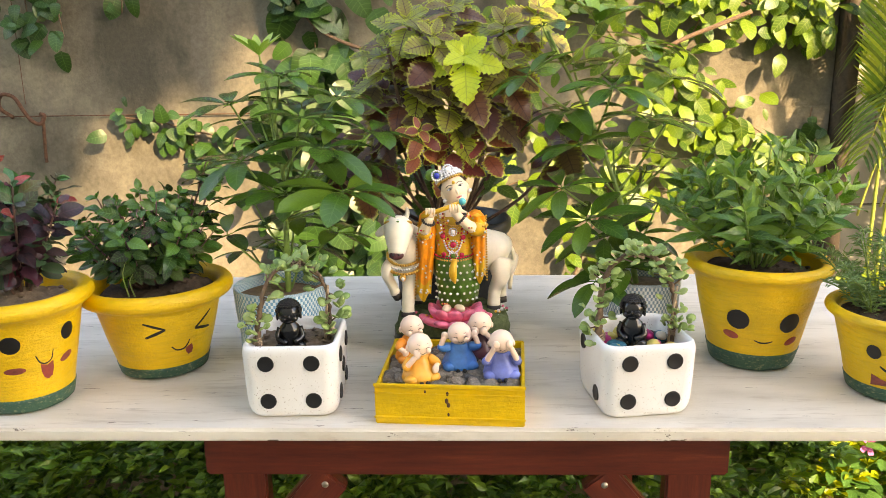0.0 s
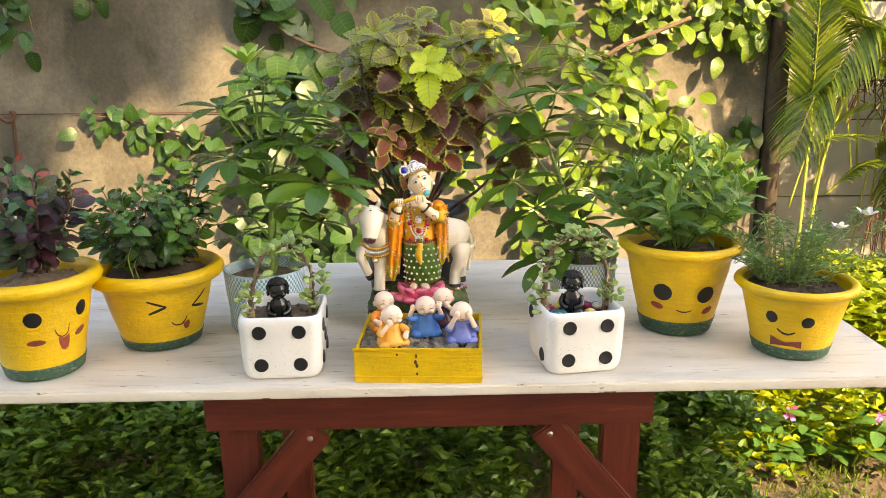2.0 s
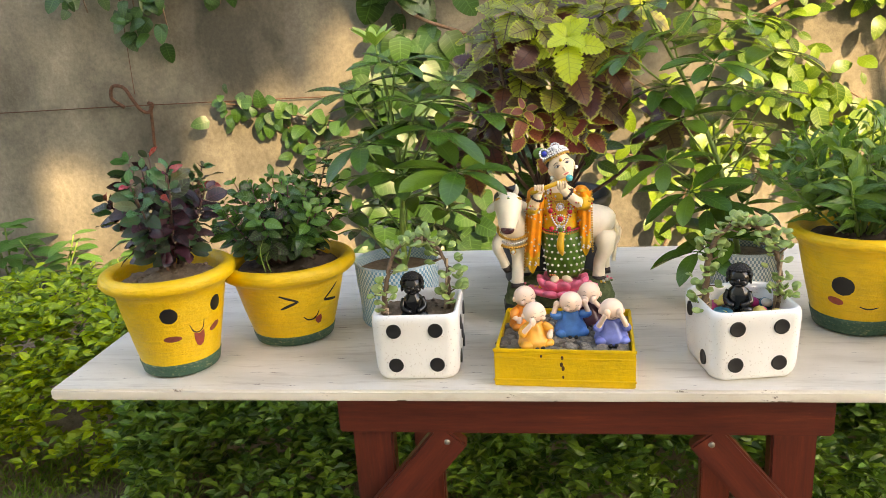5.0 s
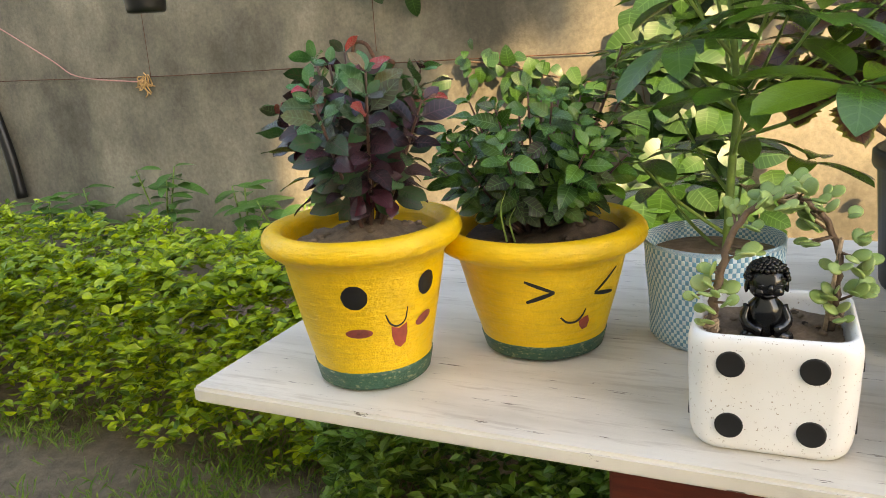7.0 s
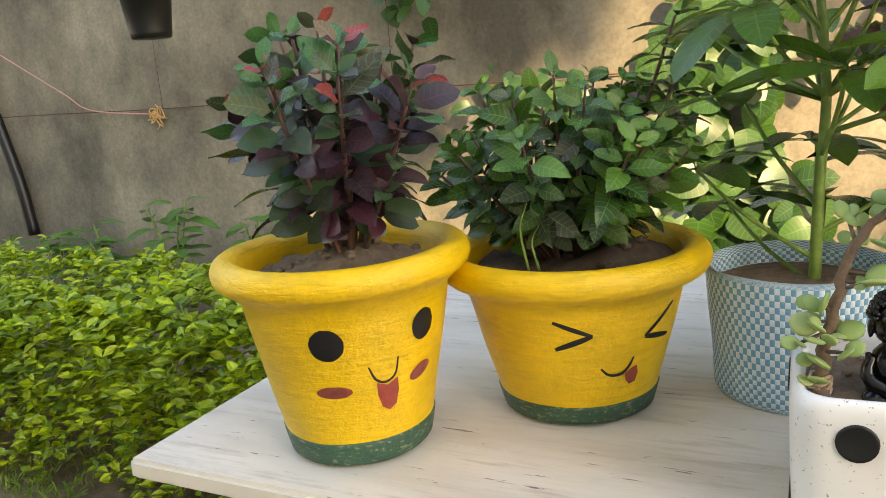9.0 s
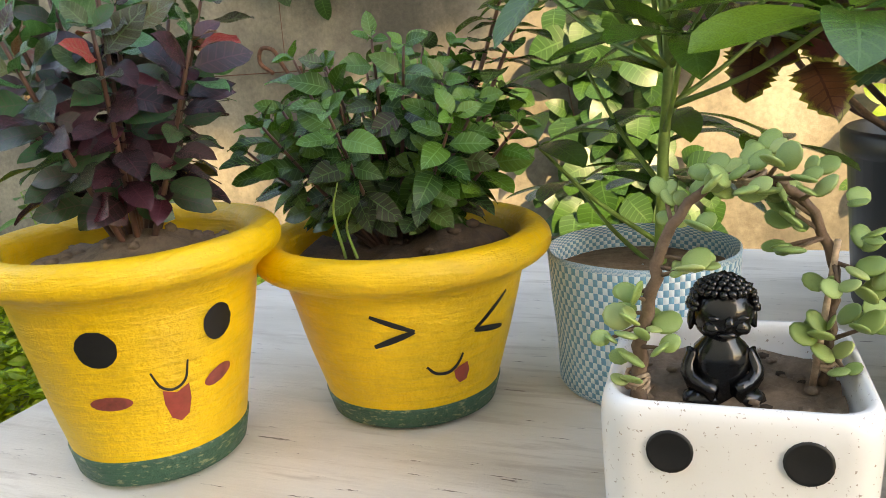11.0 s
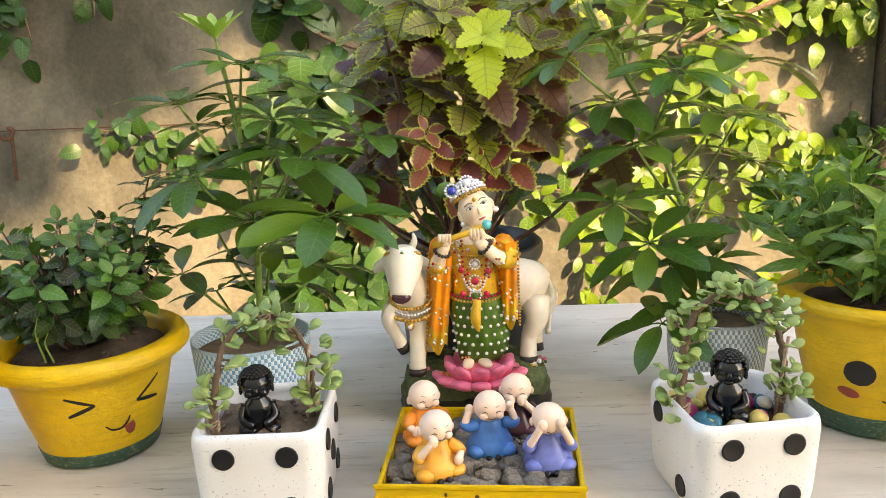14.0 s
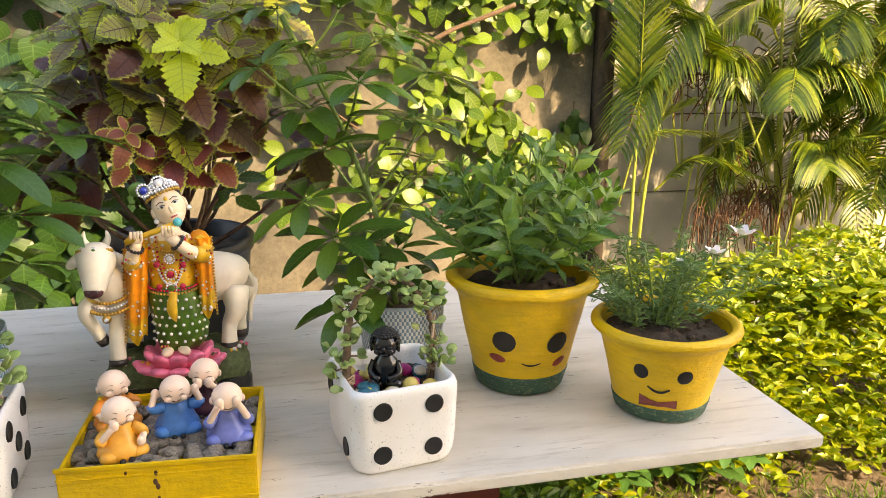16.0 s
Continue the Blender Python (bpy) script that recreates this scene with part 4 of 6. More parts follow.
    for x, y in ((0.066, 0.006), (0.078, 0.048), (-0.044, 0.034)):
        add_tube(bm, curve_pts([(x + 0.004, y + 0.012 if y < 0.03 else y - 0.008, 0.128), (x + 0.004, y, 0.108), (x - 0.004, y + 0.002, 0.088), (x - 0.006, y - 0.004, 0.064)], 4), [0.017, 0.0165, 0.0155, 0.0145, 0.0132, 0.0118, 0.0106, 0.0098, 0.0094, 0.0092, 0.0092, 0.0096, 0.0100], 12, CW)
        add_tube(bm, [(x - 0.006, y - 0.004, 0.067), (x - 0.006, y - 0.005, 0.058)], [0.0100, 0.0108], 12, HL)
    add_tube(bm, curve_pts([(0.084, 0.032, 0.150), (0.092, 0.034, 0.130), (0.088, 0.036, 0.100), (0.086, 0.034, 0.080)], 4), 0.0032, 8, CW)
    # flute player: skirt with folds
    n, rings = 48, []
    for z, rx, ry, fold, cx in ((0.074, 0.023, 0.017, 0.10, 0.006), (0.084, 0.027, 0.020, 0.12, 0.008), (0.100, 0.029, 0.021, 0.10, 0.009), (0.120, 0.030, 0.021, 0.07, 0.006), (0.138, 0.0285, 0.020, 0.04, 0.003), (0.150, 0.026, 0.0185, 0.02, 0.003)):
        ring = []
        for i in range(n):
            a = 2 * math.pi * i / n
            k = 1 + fold * math.sin(a * 9 + z * 90) * 0.6
            ring.append(bm.verts.new((cx + rx * k * math.cos(a), -0.014 + ry * k * math.sin(a), z)))
        rings.append(ring)
    for a_, b_ in zip(rings, rings[1:]):
        for i in range(n):
            bm.faces.new((a_[i], a_[(i + 1) % n], b_[(i + 1) % n], b_[i])).material_index = GR
    cap(bm, rings[0], GR, True)
    # torso, sash, neck, head
    rings = []
    for z, rx, ry, cx in ((0.148, 0.0255, 0.0185, 0.003), (0.160, 0.0245, 0.0180, 0.003), (0.176, 0.0265, 0.0182, 0.002), (0.192, 0.0310, 0.0175, 0.001), (0.204, 0.0270, 0.0150, 0.001), (0.211, 0.0150, 0.0110, 0.001), (0.222, 0.0085, 0.0085, 0.002)):
        rings.append([bm.verts.new((cx + rx * math.cos(2 * math.pi * i / 32), -0.012 + ry * math.sin(2 * math.pi * i / 32), z)) for i in range(32)])
    for j, (a_, b_) in enumerate(zip(rings, rings[1:])):
        for i in range(32):
            bm.faces.new((a_[i], a_[(i + 1) % 32], b_[(i + 1) % 32], b_[i])).material_index = YE if j < 4 else SK
    head = Matrix.Translation((0.005, -0.018, 0.2405)) @ Matrix.Rotation(radians(-21), 4, "Y") @ Matrix.Rotation(radians(10), 4, "Z") @ Matrix.Rotation(radians(-6), 4, "X")
    k0 = len(bm.verts)
    add_ball(bm, (0, 0, 0), 1, SK, 3, (0.0178, 0.0190, 0.0228))
    add_ball(bm, (0, -0.006, -0.012), 1, SK, 3, (0.0120, 0.0118, 0.0118))
    add_ball(bm, (0, -0.0180, -0.003), 1, SK, 2, (0.0022, 0.0024, 0.0050))
    add_ball(bm, (0, -0.0165, -0.0115), 1, LP, 2, (0.0045, 0.0020, 0.0014))
    for s in (-1, 1):
        add_ball(bm, (s * 0.0075, -0.0168, 0.0035), 1, GW, 2, (0.0040, 0.0014, 0.0017))
        add_ball(bm, (s * 0.0075, -0.0178, 0.0033), 1, HL, 1, (0.0018, 0.0010, 0.0016))
        add_tube(bm, [(s * 0.0036, -0.0180, 0.0040), (s * 0.0075, -0.0182, 0.0056), (s * 0.0118, -0.0158, 0.0036)], 0.00045, 5, HL)
        add_tube(bm, [(s * 0.0035, -0.0175, 0.0078), (s * 0.0075, -0.0172, 0.0096), (s * 0.0120, -0.0150, 0.0074)], 0.0005, 5, HL)
        add_ball(bm, (s * 0.0188, -0.004, -0.010), 0.0036, GW, 1)
        add_ball(bm, (s * 0.0175, 0.000, -0.002), 1, SK, 2, (0.003, 0.004, 0.007))
    add_ball(bm, (0, -0.0182, 0.0105), 0.0023, YE, 2)
    # turban crown of silver bead rows
    add_ball(bm, (0, 0.0075, 0.0120), 1, HL, 3, (0.0190, 0.0160, 0.0155))
    for j, (rr, z, yo) in enumerate(((0.0182, 0.0138, 0.0032), (0.0188, 0.0172, 0.0062), (0.0178, 0.0206, 0.0080), (0.0150, 0.0240, 0.0085), (0.0105, 0.0268, 0.0085))):
        for i in range(30):
            a = 2 * math.pi * i / 30
            add_ball(bm, (rr * math.cos(a), yo + rr * math.sin(a), z - 0.004 * math.sin(a)), 0.0021, GO if j == 0 else GW, 1)
    for x, z, r_, mat in ((-0.0165, 0.0270, 0.0066, BL), (0.001, 0.0285, 0.0068, YE)):
        add_ball(bm, (x, -0.0105, z), r_ * 0.66, mat if mat == BL else GW, 2, (1, 0.5, 1))
        for i in range(14):
            a = 2 * math.pi * i / 14
            add_ball(bm, (x + r_ * math.cos(a), -0.0098, z + r_ * math.sin(a)), 0.0017, GW, 1)
    add_ball(bm, (-0.022, -0.006, 0.031), 1, GR, 2, (0.010, 0.003, 0.008))
    for v in list(bm.verts)[k0:]:
        v.co = head @ Vector((v.co.x * 1.0, v.co.y * 1.02, v.co.z * (0.94 if v.co.z < 0.012 else 1.0)))
    # arms, hands, flute
    for pts in (((-0.030, -0.012, 0.197), (-0.038, -0.024, 0.180), (-0.035, -0.040, 0.192), (-0.028, -0.046, 0.209)), ((0.033, -0.012, 0.198), (0.039, -0.026, 0.186), (0.024, -0.040, 0.194), (0.004, -0.044, 0.213))):
        add_tube(bm, curve_pts(pts, 4), [0.0105, 0.0102, 0.0100, 0.0095, 0.0090, 0.0086, 0.0082, 0.0078, 0.0074, 0.0070, 0.0066, 0.0060, 0.0055], 12, SK)
        fore = curve_pts(pts, 4)[:8]
        add_tube(bm, fore, [0.0118, 0.0116, 0.0112, 0.0108, 0.0102, 0.0098, 0.0094, 0.0092], 12, YE)
        for i in range(30):
            c = fore[i % 8]
            add_ball(bm, c + Vector((0.0105 * math.cos(i * 2.4), -0.0105 * abs(math.sin(i * 2.4)), 0.003 * math.sin(i))), 0.0016, (GO, RE, GW)[i % 3], 1)
        p = Vector(pts[-1])
        add_ball(bm, p + Vector((0, -0.001, 0.004)), 1, SK, 2, (0.0070, 0.0055, 0.0068))
        for i in range(4):
            add_tube(bm, [p + Vector((-0.0055 + i * 0.0034, -0.004, 0.002)), p + Vector((-0.0055 + i * 0.0036, -0.0062, 0.008)), p + Vector((-0.0050 + i * 0.0034, -0.0045, 0.0125))], 0.0016, 6, SK)
        q = Vector(pts[2])
        d = (p - q).normalized()
        for i in range(14):
            a = 2 * math.pi * i / 14
            s1 = d.orthogonal().normalized()
            add_ball(bm, q.lerp(p, 0.55) + (s1 * math.cos(a) + d.cross(s1) * math.sin(a)) * 0.0082, 0.0022, HL, 1)
        e = Vector(pts[1])
        for i in range(16):
            a = 2 * math.pi * i / 16
            add_ball(bm, e + Vector((0.0105 * math.cos(a), 0.0105 * math.sin(a), 0.006)), 0.0019, GO, 1)
    add_tube(bm, [(-0.040, -0.050, 0.2095), (0.014, -0.046, 0.2275)], 0.0032, 10, YE)
    add_ball(bm, (0.0150, -0.0475, 0.2290), 0.0052, TE, 2)
    # shawl falling on both sides in folds
    for x0, x1, ztop, zbot, y0 in ((-0.046, -0.020, 0.196, 0.088, -0.022), (0.026, 0.048, 0.204, 0.112, -0.018)):
        nx, nz = 14, 14
        for side in (0, 1):
            g = []
            for j in range(nz + 1):
                t = j / nz
                row = []
                for i in range(nx + 1):
                    s = i / nx
                    x = x0 + (x1 - x0) * (s * (1 - 0.15 * t)) - (0.006 * t if x0 < 0 else -0.003 * t)
                    y = y0 + 0.0035 * math.sin(s * 12 + t * 2) - 0.012 * math.sin(math.pi * s) * (1 - 0.4 * t) + side * 0.003
                    row.append(bm.verts.new((x, y, ztop + (zbot - ztop) * t + 0.006 * math.sin(s * 9) * t)))
                g.append(row)
            for a_, b_ in zip(g, g[1:]):
                for i in range(nx):
                    bm.faces.new((a_[i], a_[i + 1], b_[i + 1], b_[i]) if side else (a_[i], b_[i], b_[i + 1], a_[i + 1])).material_index = OR if a_[0].co.z > zbot + 0.028 else YE
        for i in range(26):
            t = i / 25
            ex = x1 if x0 > 0 else x0
            add_ball(bm, (ex - (0.006 * t if x0 < 0 else -0.001 * t), y0 - 0.004, ztop + (zbot - ztop) * t), 0.0016, GO, 1)
        rr = random.Random(5)
        for _ in range(24):
            s, t = rr.uniform(0.15, 0.9), rr.uniform(0.04, 0.95)
            x = x0 + (x1 - x0) * s * (1 - 0.15 * t) - (0.006 * t if x0 < 0 else -0.003 * t)
            add_ball(bm, (x, y0 + 0.0035 * math.sin(s * 12 + t * 2) - 0.012 * math.sin(math.pi * s) * (1 - 0.4 * t) - 0.0008, ztop + (zbot - ztop) * t), 0.0017, GW, 1)
    # upper sleeves
    for s, x in ((-1, -0.033), (1, 0.034)):
        add_ball(bm, (x, -0.010, 0.196), 1, OR, 2, (0.013, 0.014, 0.015))
        for i in range(7):
            add_ball(bm, (x + 0.009 * math.cos(i), -0.022 + 0.002 * math.sin(i * 3), 0.192 + 0.009 * math.sin(i)), 0.0017, GW, 1)
    # garlands, belt, gems on skirt
    for wid, drop, mat, rb, m in ((0.012, 0.022, GO, 0.0016, 22), (0.017, 0.055, GW, 0.0018, 34), (0.013, 0.060, RE, 0.0016, 34), (0.020, 0.016, GO, 0.0016, 24)):
        for i in range(m + 1):
            t = i / m
            x = 0.002 + wid * math.cos(math.pi * (1 - t))
            z = 0.208 - drop * math.sin(math.pi * t)
            add_ball(bm, (x, -0.0315 + 0.004 * abs(1 - 2 * t) + (0.002 if z > 0.2 else 0), z), rb, mat, 1)
    for z, r_, mat in ((0.184, 0.0052, GW), (0.166, 0.0060, RE), (0.150, 0.0058, GR), (0.136, 0.0036, RE)):
        add_ball(bm, (0.002, -0.0335, z), r_ * 0.7, mat, 2, (1, 0.5, 1))
        for i in range(12):
            a = 2 * math.pi * i / 12
            add_ball(bm, (0.002 + r_ * math.cos(a), -0.0325, z + r_ * math.sin(a)), 0.0014, GW, 1)
    for x, z in ((-0.012, 0.178), (0.016, 0.176), (-0.011, 0.152), (0.014, 0.151), (0.018, 0.206)):
        add_ball(bm, (x, -0.0315, z), 0.0036, RE, 2, (1, 0.6, 1))
    rr = random.Random(15)
    for _ in range(90):
        a, z = rr.uniform(math.pi * 1.02, math.pi * 1.98), rr.uniform(0.152, 0.203)
        add_ball(bm, (0.002 + 0.0278 * math.cos(a), -0.012 + 0.0185 * math.sin(a), z), rr.uniform(0.0011, 0.0020), rr.choice((GO, GW, RE, OR)), 1)
    for i in range(24):
        a = math.pi * (1 + i / 23)
        for k, z in enumerate((0.151, 0.147)):
            add_ball(bm, (0.003 + 0.0285 * math.cos(a), -0.013 + 0.0205 * math.sin(a), z - 0.004 * math.sin(math.pi * i / 23)), 0.0017, GO if k else RE, 1)
    for j, z in enumerate((0.086, 0.096, 0.106, 0.116, 0.126, 0.136)):
        for i in range(9):
            a = math.pi * (1.04 + 0.92 * (i + 0.5 * (j % 2)) / 9)
            rx, ry = 0.0300, 0.0220
            add_ball(bm, (0.007 + rx * math.cos(a), -0.014 + ry * math.sin(a), z), 0.0021, GW, 1)
    add_tube(bm, curve_pts([(0.004, -0.034, 0.146), (0.001, -0.039, 0.128), (0.004, -0.038, 0.112)], 4), [0.004, 0.0045, 0.0050, 0.0055, 0.0058, 0.0055, 0.0045, 0.003, 0.001], 10, YE)
    # feet
    for x, r_ in ((-0.008, -10), (0.010, 25)):
        add_ball(bm, (x, -0.034, 0.075), 1, SK, 2, (0.0065, 0.0130, 0.0050), Matrix.Rotation(radians(r_), 4, "Z"))
        for i in range(8):
            add_ball(bm, (x - 0.006 + 0.0017 * i, -0.030, 0.0800), 0.0019, RE if i % 2 else GO, 1)
    # small flowers and stones on the base
    rr = random.Random(8)
    for _ in range(46):
        a = rr.uniform(math.pi * 0.95, math.pi * 2.05)
        x, y = 0.002 + 0.080 * math.cos(a) * rr.uniform(0.75, 1), 0.008 + 0.050 * math.sin(a) * rr.uniform(0.7, 1)
        add_ball(bm, (x, y, 0.060 + rr.uniform(-0.004, 0.004)), rr.uniform(0.0018, 0.0036), rr.choice((GW, GW, PK, MO, YE)), 1)
    me = mesh_of(bm, "statue", mats)
    ob = new("statue", me)
    ob.matrix_world = pose(-0.005, 0.250, T, 0, 0, 2)
    tagged(ob, "painted resin statue of a flute player beside a white cow", "statue")


make_statue()


def make_monk(at, rz, robe, robe_name, pose_kind, label):
    """Seated round-headed child figurine: one mesh."""
    bm = bmesh.new()
    mats = [robe, SKIN_PALE, HAIR_LINE, BLACK_PAINT]
    # robe: seated body, wide at the folded knees
    rings = []
    for z, rx, ry in ((0.0, 0.0185, 0.0155), (0.002, 0.0205, 0.0175), (0.007, 0.0215, 0.0185), (0.013, 0.0195, 0.0165), (0.020, 0.0160, 0.0130), (0.027, 0.0135, 0.0110), (0.032, 0.0105, 0.0090), (0.0345, 0.0065, 0.0060)):
        ring = []
        for i in range(36):
            a = 2 * math.pi * i / 36
            k = 1 + 0.05 * math.sin(a * 6 + z * 120) * (1 if z > 0.003 else 0)
            front = 1 + (0.12 if math.sin(a) < -0.3 and z < 0.014 else 0)
            ring.append(bm.verts.new((rx * k * math.cos(a), ry * k * front * math.sin(a), z)))
        rings.append(ring)
    for a_, b_ in zip(rings, rings[1:]):
        for i in range(36):
            bm.faces.new((a_[i], a_[(i + 1) % 36], b_[(i + 1) % 36], b_[i]))
    cap(bm, rings[0], 0, True)
    cap(bm, rings[-1])
    for s in (-1, 1):
        add_ball(bm, (s * 0.013, -0.012, 0.0065), 1, 0, 2, (0.0098, 0.0085, 0.0065))
        add_ball(bm, (s * 0.004, -0.021, 0.0030), 0.0030, 3, 2)
    # head
    hc = Vector((0.0, -0.003, 0.0465))
    add_ball(bm, hc, 1, 1, 3, (0.0148, 0.0142, 0.0142))
    for s in (-1, 1):
        add_ball(bm, hc + Vector((s * 0.0147, 0.001, -0.003)), 1, 1, 2, (0.0022, 0.0028, 0.0040))
        add_ball(bm, hc + Vector((s * 0.0070, -0.0110, -0.0050)), 1, 1, 2, (0.0042, 0.0030, 0.0036))
        if pose_kind != "eyes":
            add_tube(bm, [hc + Vector((s * 0.0036, -0.0140, -0.0012)), hc + Vector((s * 0.0060, -0.01375, 0.0004)), hc + Vector((s * 0.0086, -0.0124, -0.0012))], 0.00032, 5, 2)
            add_tube(bm, [hc + Vector((s * 0.0035, -0.0140, 0.0042)), hc + Vector((s * 0.0070, -0.0130, 0.0054))], 0.00022, 5, 2)
    if pose_kind not in ("mouth",):
        add_tube(bm, [hc + Vector((-0.0035, -0.0138, -0.0060)), hc + Vector((0, -0.0140, -0.0076)), hc + Vector((0.0035, -0.0138, -0.0060))], 0.00032, 5, 2)
    # arms and cupped fingers
    ends = {"ears": ((-0.0185, -0.003, 0.044), (0.0185, -0.003, 0.044)), "eyes": ((-0.0075, -0.0165, 0.0465), (0.0080, -0.0165, 0.0470)), "mouth": ((-0.0050, -0.0175, 0.0400), (0.0050, -0.0175, 0.0400)), "chin": ((-0.0070, -0.0160, 0.0385), (0.0150, -0.0170, 0.0180)), "rest": ((-0.0130, -0.0150, 0.0170), (0.0120, -0.0160, 0.0230))}[pose_kind]
    for s, e in zip((-1, 1), ends):
        sh = Vector((s * 0.0115, -0.002, 0.0285))
        e = Vector(e)
        el = Vector((s * 0.0190, -0.0090, 0.0225)) if pose_kind != "ears" else Vector((s * 0.0225, -0.004, 0.0300))
        run = curve_pts([sh, el, e], 4)
        add_tube(bm, run[:6], [0.0052, 0.0056, 0.0058, 0.0058, 0.0056, 0.0050], 10, 0)
        add_tube(bm, run[4:], [0.0036, 0.0035, 0.0034, 0.0033, 0.0032], 10, 1)
        add_ball(bm, e, 1, 1, 2, (0.0044, 0.0032, 0.0056))
    ob = new("figurine", mesh_of(bm, "figurine", mats))
    ob.matrix_world = pose(*at, 0, 0, rz)
    tagged(ob, label, "figurine", "child monk figurines in the tray")


SKIN_PALE = m_plain("pale_peach_painted_resin", (0.83, 0.60, 0.46), 0.42, var=0.06, scale=40)
ROBE_AMBER = m_plain("amber_robe_paint", (0.82, 0.38, 0.05), 0.38, var=0.2, scale=50)
ROBE_ORANGE = m_plain("orange_robe_paint", (0.80, 0.26, 0.03), 0.38, var=0.2, scale=50)
ROBE_BLUE = m_plain("blue_robe_paint", (0.035, 0.19, 0.52), 0.34, var=0.3, scale=50)
ROBE_VIOLET = m_plain("violet_blue_robe_paint", (0.13, 0.17, 0.47), 0.36, var=0.3, scale=50)
ROBE_MAROON = m_plain("maroon_robe_paint", (0.06, 0.015, 0.025), 0.3, var=0.3, scale=50)
ZS = T + 0.0395
make_monk((-0.041, 0.052, ZS), 22, ROBE_AMBER, "amber", "chin", "small seated monk figurine in amber robe on gravel")
make_monk((0.007, 0.090, ZS), 8, ROBE_BLUE, "blue", "ears", "small seated monk figurine in blue robe covering its ears")
make_monk((0.058, 0.062, ZS), 4, ROBE_VIOLET, "violet", "eyes", "small seated monk figurine in violet-blue robe covering its eyes")
make_monk((-0.055, 0.116, ZS), 24, ROBE_ORANGE, "orange", "rest", "small seated monk figurine in orange robe, smiling")
make_monk((0.034, 0.128, ZS), -4, ROBE_MAROON, "maroon", "mouth", "small seated monk figurine in dark maroon robe covering its mouth")


def make_bust(at, rz, label):
    """Black seated figure with curled hair."""
    bm = bmesh.new()
    rings = add_lathe(bm, [(0.018, 0.0), (0.0185, 0.006), (0.0150, 0.013), (0.0165, 0.020), (0.0150, 0.026), (0.0080, 0.031), (0.0072, 0.035)], 24)
    for rg in rings:
        for v in rg:
            v.co.y *= 0.75
    cap(bm, rings[0], 0, True)
    for s in (-1, 1):
        add_tube(bm, curve_pts([(s * 0.0155, 0, 0.024), (s * 0.0185, -0.006, 0.014), (s * 0.006, -0.016, 0.009)], 4), 0.0042, 8)
        add_ball(bm, (s * 0.012, -0.008, 0.004), 1, 0, 2, (0.012, 0.009, 0.006))
    body = set(bm.verts)
    for v in body:
        v.co.z *= 1.38
    hc = Vector((0, -0.002, 0.058))
    add_ball(bm, hc, 1, 0, 3, (0.0170, 0.0165, 0.0180))
    add_ball(bm, hc + Vector((0, -0.0165, -0.003)), 1, 0, 2, (0.0026, 0.0030, 0.0045))
    for s in (-1, 1):
        add_ball(bm, hc + Vector((s * 0.0075, -0.0145, 0.0005)), 1, 0, 2, (0.0040, 0.0022, 0.0016))
        add_ball(bm, hc + Vector((s * 0.0080, -0.0120, -0.0060)), 1, 0, 2, (0.0050, 0.0040, 0.0046))
        add_ball(bm, hc + Vector((s * 0.0172, 0.000, -0.004)), 1, 0, 2, (0.0026, 0.0036, 0.0070))
    add_ball(bm, hc + Vector((0, -0.0152, -0.0095)), 1, 0, 2, (0.0050, 0.0022, 0.0018))
    for j in range(9):
        el = radians(8 + 10.5 * j)
        m = max(1, int(26 * math.cos(el)))
        for i in range(m):
            a = 2 * math.pi * (i + 0.5 * (j % 2)) / m
            if math.sin(a) < -0.45 and el < radians(30):
                continue
            add_ball(bm, hc + Vector((0.0182 * math.cos(el) * math.cos(a), 0.0178 * math.cos(el) * math.sin(a), 0.0195 * math.sin(el) + 0.001)), 0.0027, 0, 1)
    for v in bm.verts:
        if v not in body:
            v.co = hc + (v.co - hc) * 0.80
        v.co += 0.0011 * noise.noise_vector(v.co * 230)
    ob = new("figurine", mesh_of(bm, "figurine", BLACK_GLOSS))
    ob.matrix_world = pose(*at, 0, 0, rz)
    tagged(ob, label, "figurine", "black busts in the dice planters")


make_bust((DL[0] - 0.006, DL[1] - 0.006, T + 0.060), 12, "glossy black curly-haired seated figurine in dry soil")
make_bust((DR[0] - 0.006, DR[1] - 0.008, T + 0.064), -18, "glossy black curly-haired seated figurine among coloured pebbles")

# ---- plants on the table ----
LEAF_GREEN = m_leaf("umbrella_leaf", [(0.026, 0.080, 0.010), (0.055, 0.130, 0.014), (0.036, 0.098, 0.011), (0.115, 0.205, 0.020), (0.030, 0.086, 0.012)], vein=(0.14, 0.26, 0.06), vein_amt=0.2, trans=0.16, rough=0.25, nveins=9)
LEAF_TOP = m_leaf("young_umbrella_leaf", [(0.22, 0.36, 0.06), (0.30, 0.44, 0.08)], vein=(0.35, 0.5, 0.15), trans=0.3, rough=0.35)
LEAF_BLOOD = m_leaf("bloodleaf", [(0.022, 0.012, 0.015), (0.032, 0.019, 0.021), (0.028, 0.070, 0.026), (0.040, 0.12, 0.045), (0.045, 0.022, 0.030), (0.040, 0.09, 0.035), (0.06, 0.028, 0.036), (0.04, 0.018, 0.024), (0.05, 0.02, 0.028), (0.09, 0.016, 0.026)], vein=(0.16, 0.05, 0.07), vein_amt=0.2, trans=0.15, rough=0.27)
LEAF_BLOODTOP = m_leaf("bloodleaf_green", [(0.030, 0.105, 0.036), (0.050, 0.160, 0.050), (0.040, 0.135, 0.040), (0.055, 0.030, 0.030), (0.035, 0.12, 0.04), (0.40, 0.022, 0.050)], vein=(0.16, 0.30, 0.14), vein_amt=0.3, trans=0.2, rough=0.32)
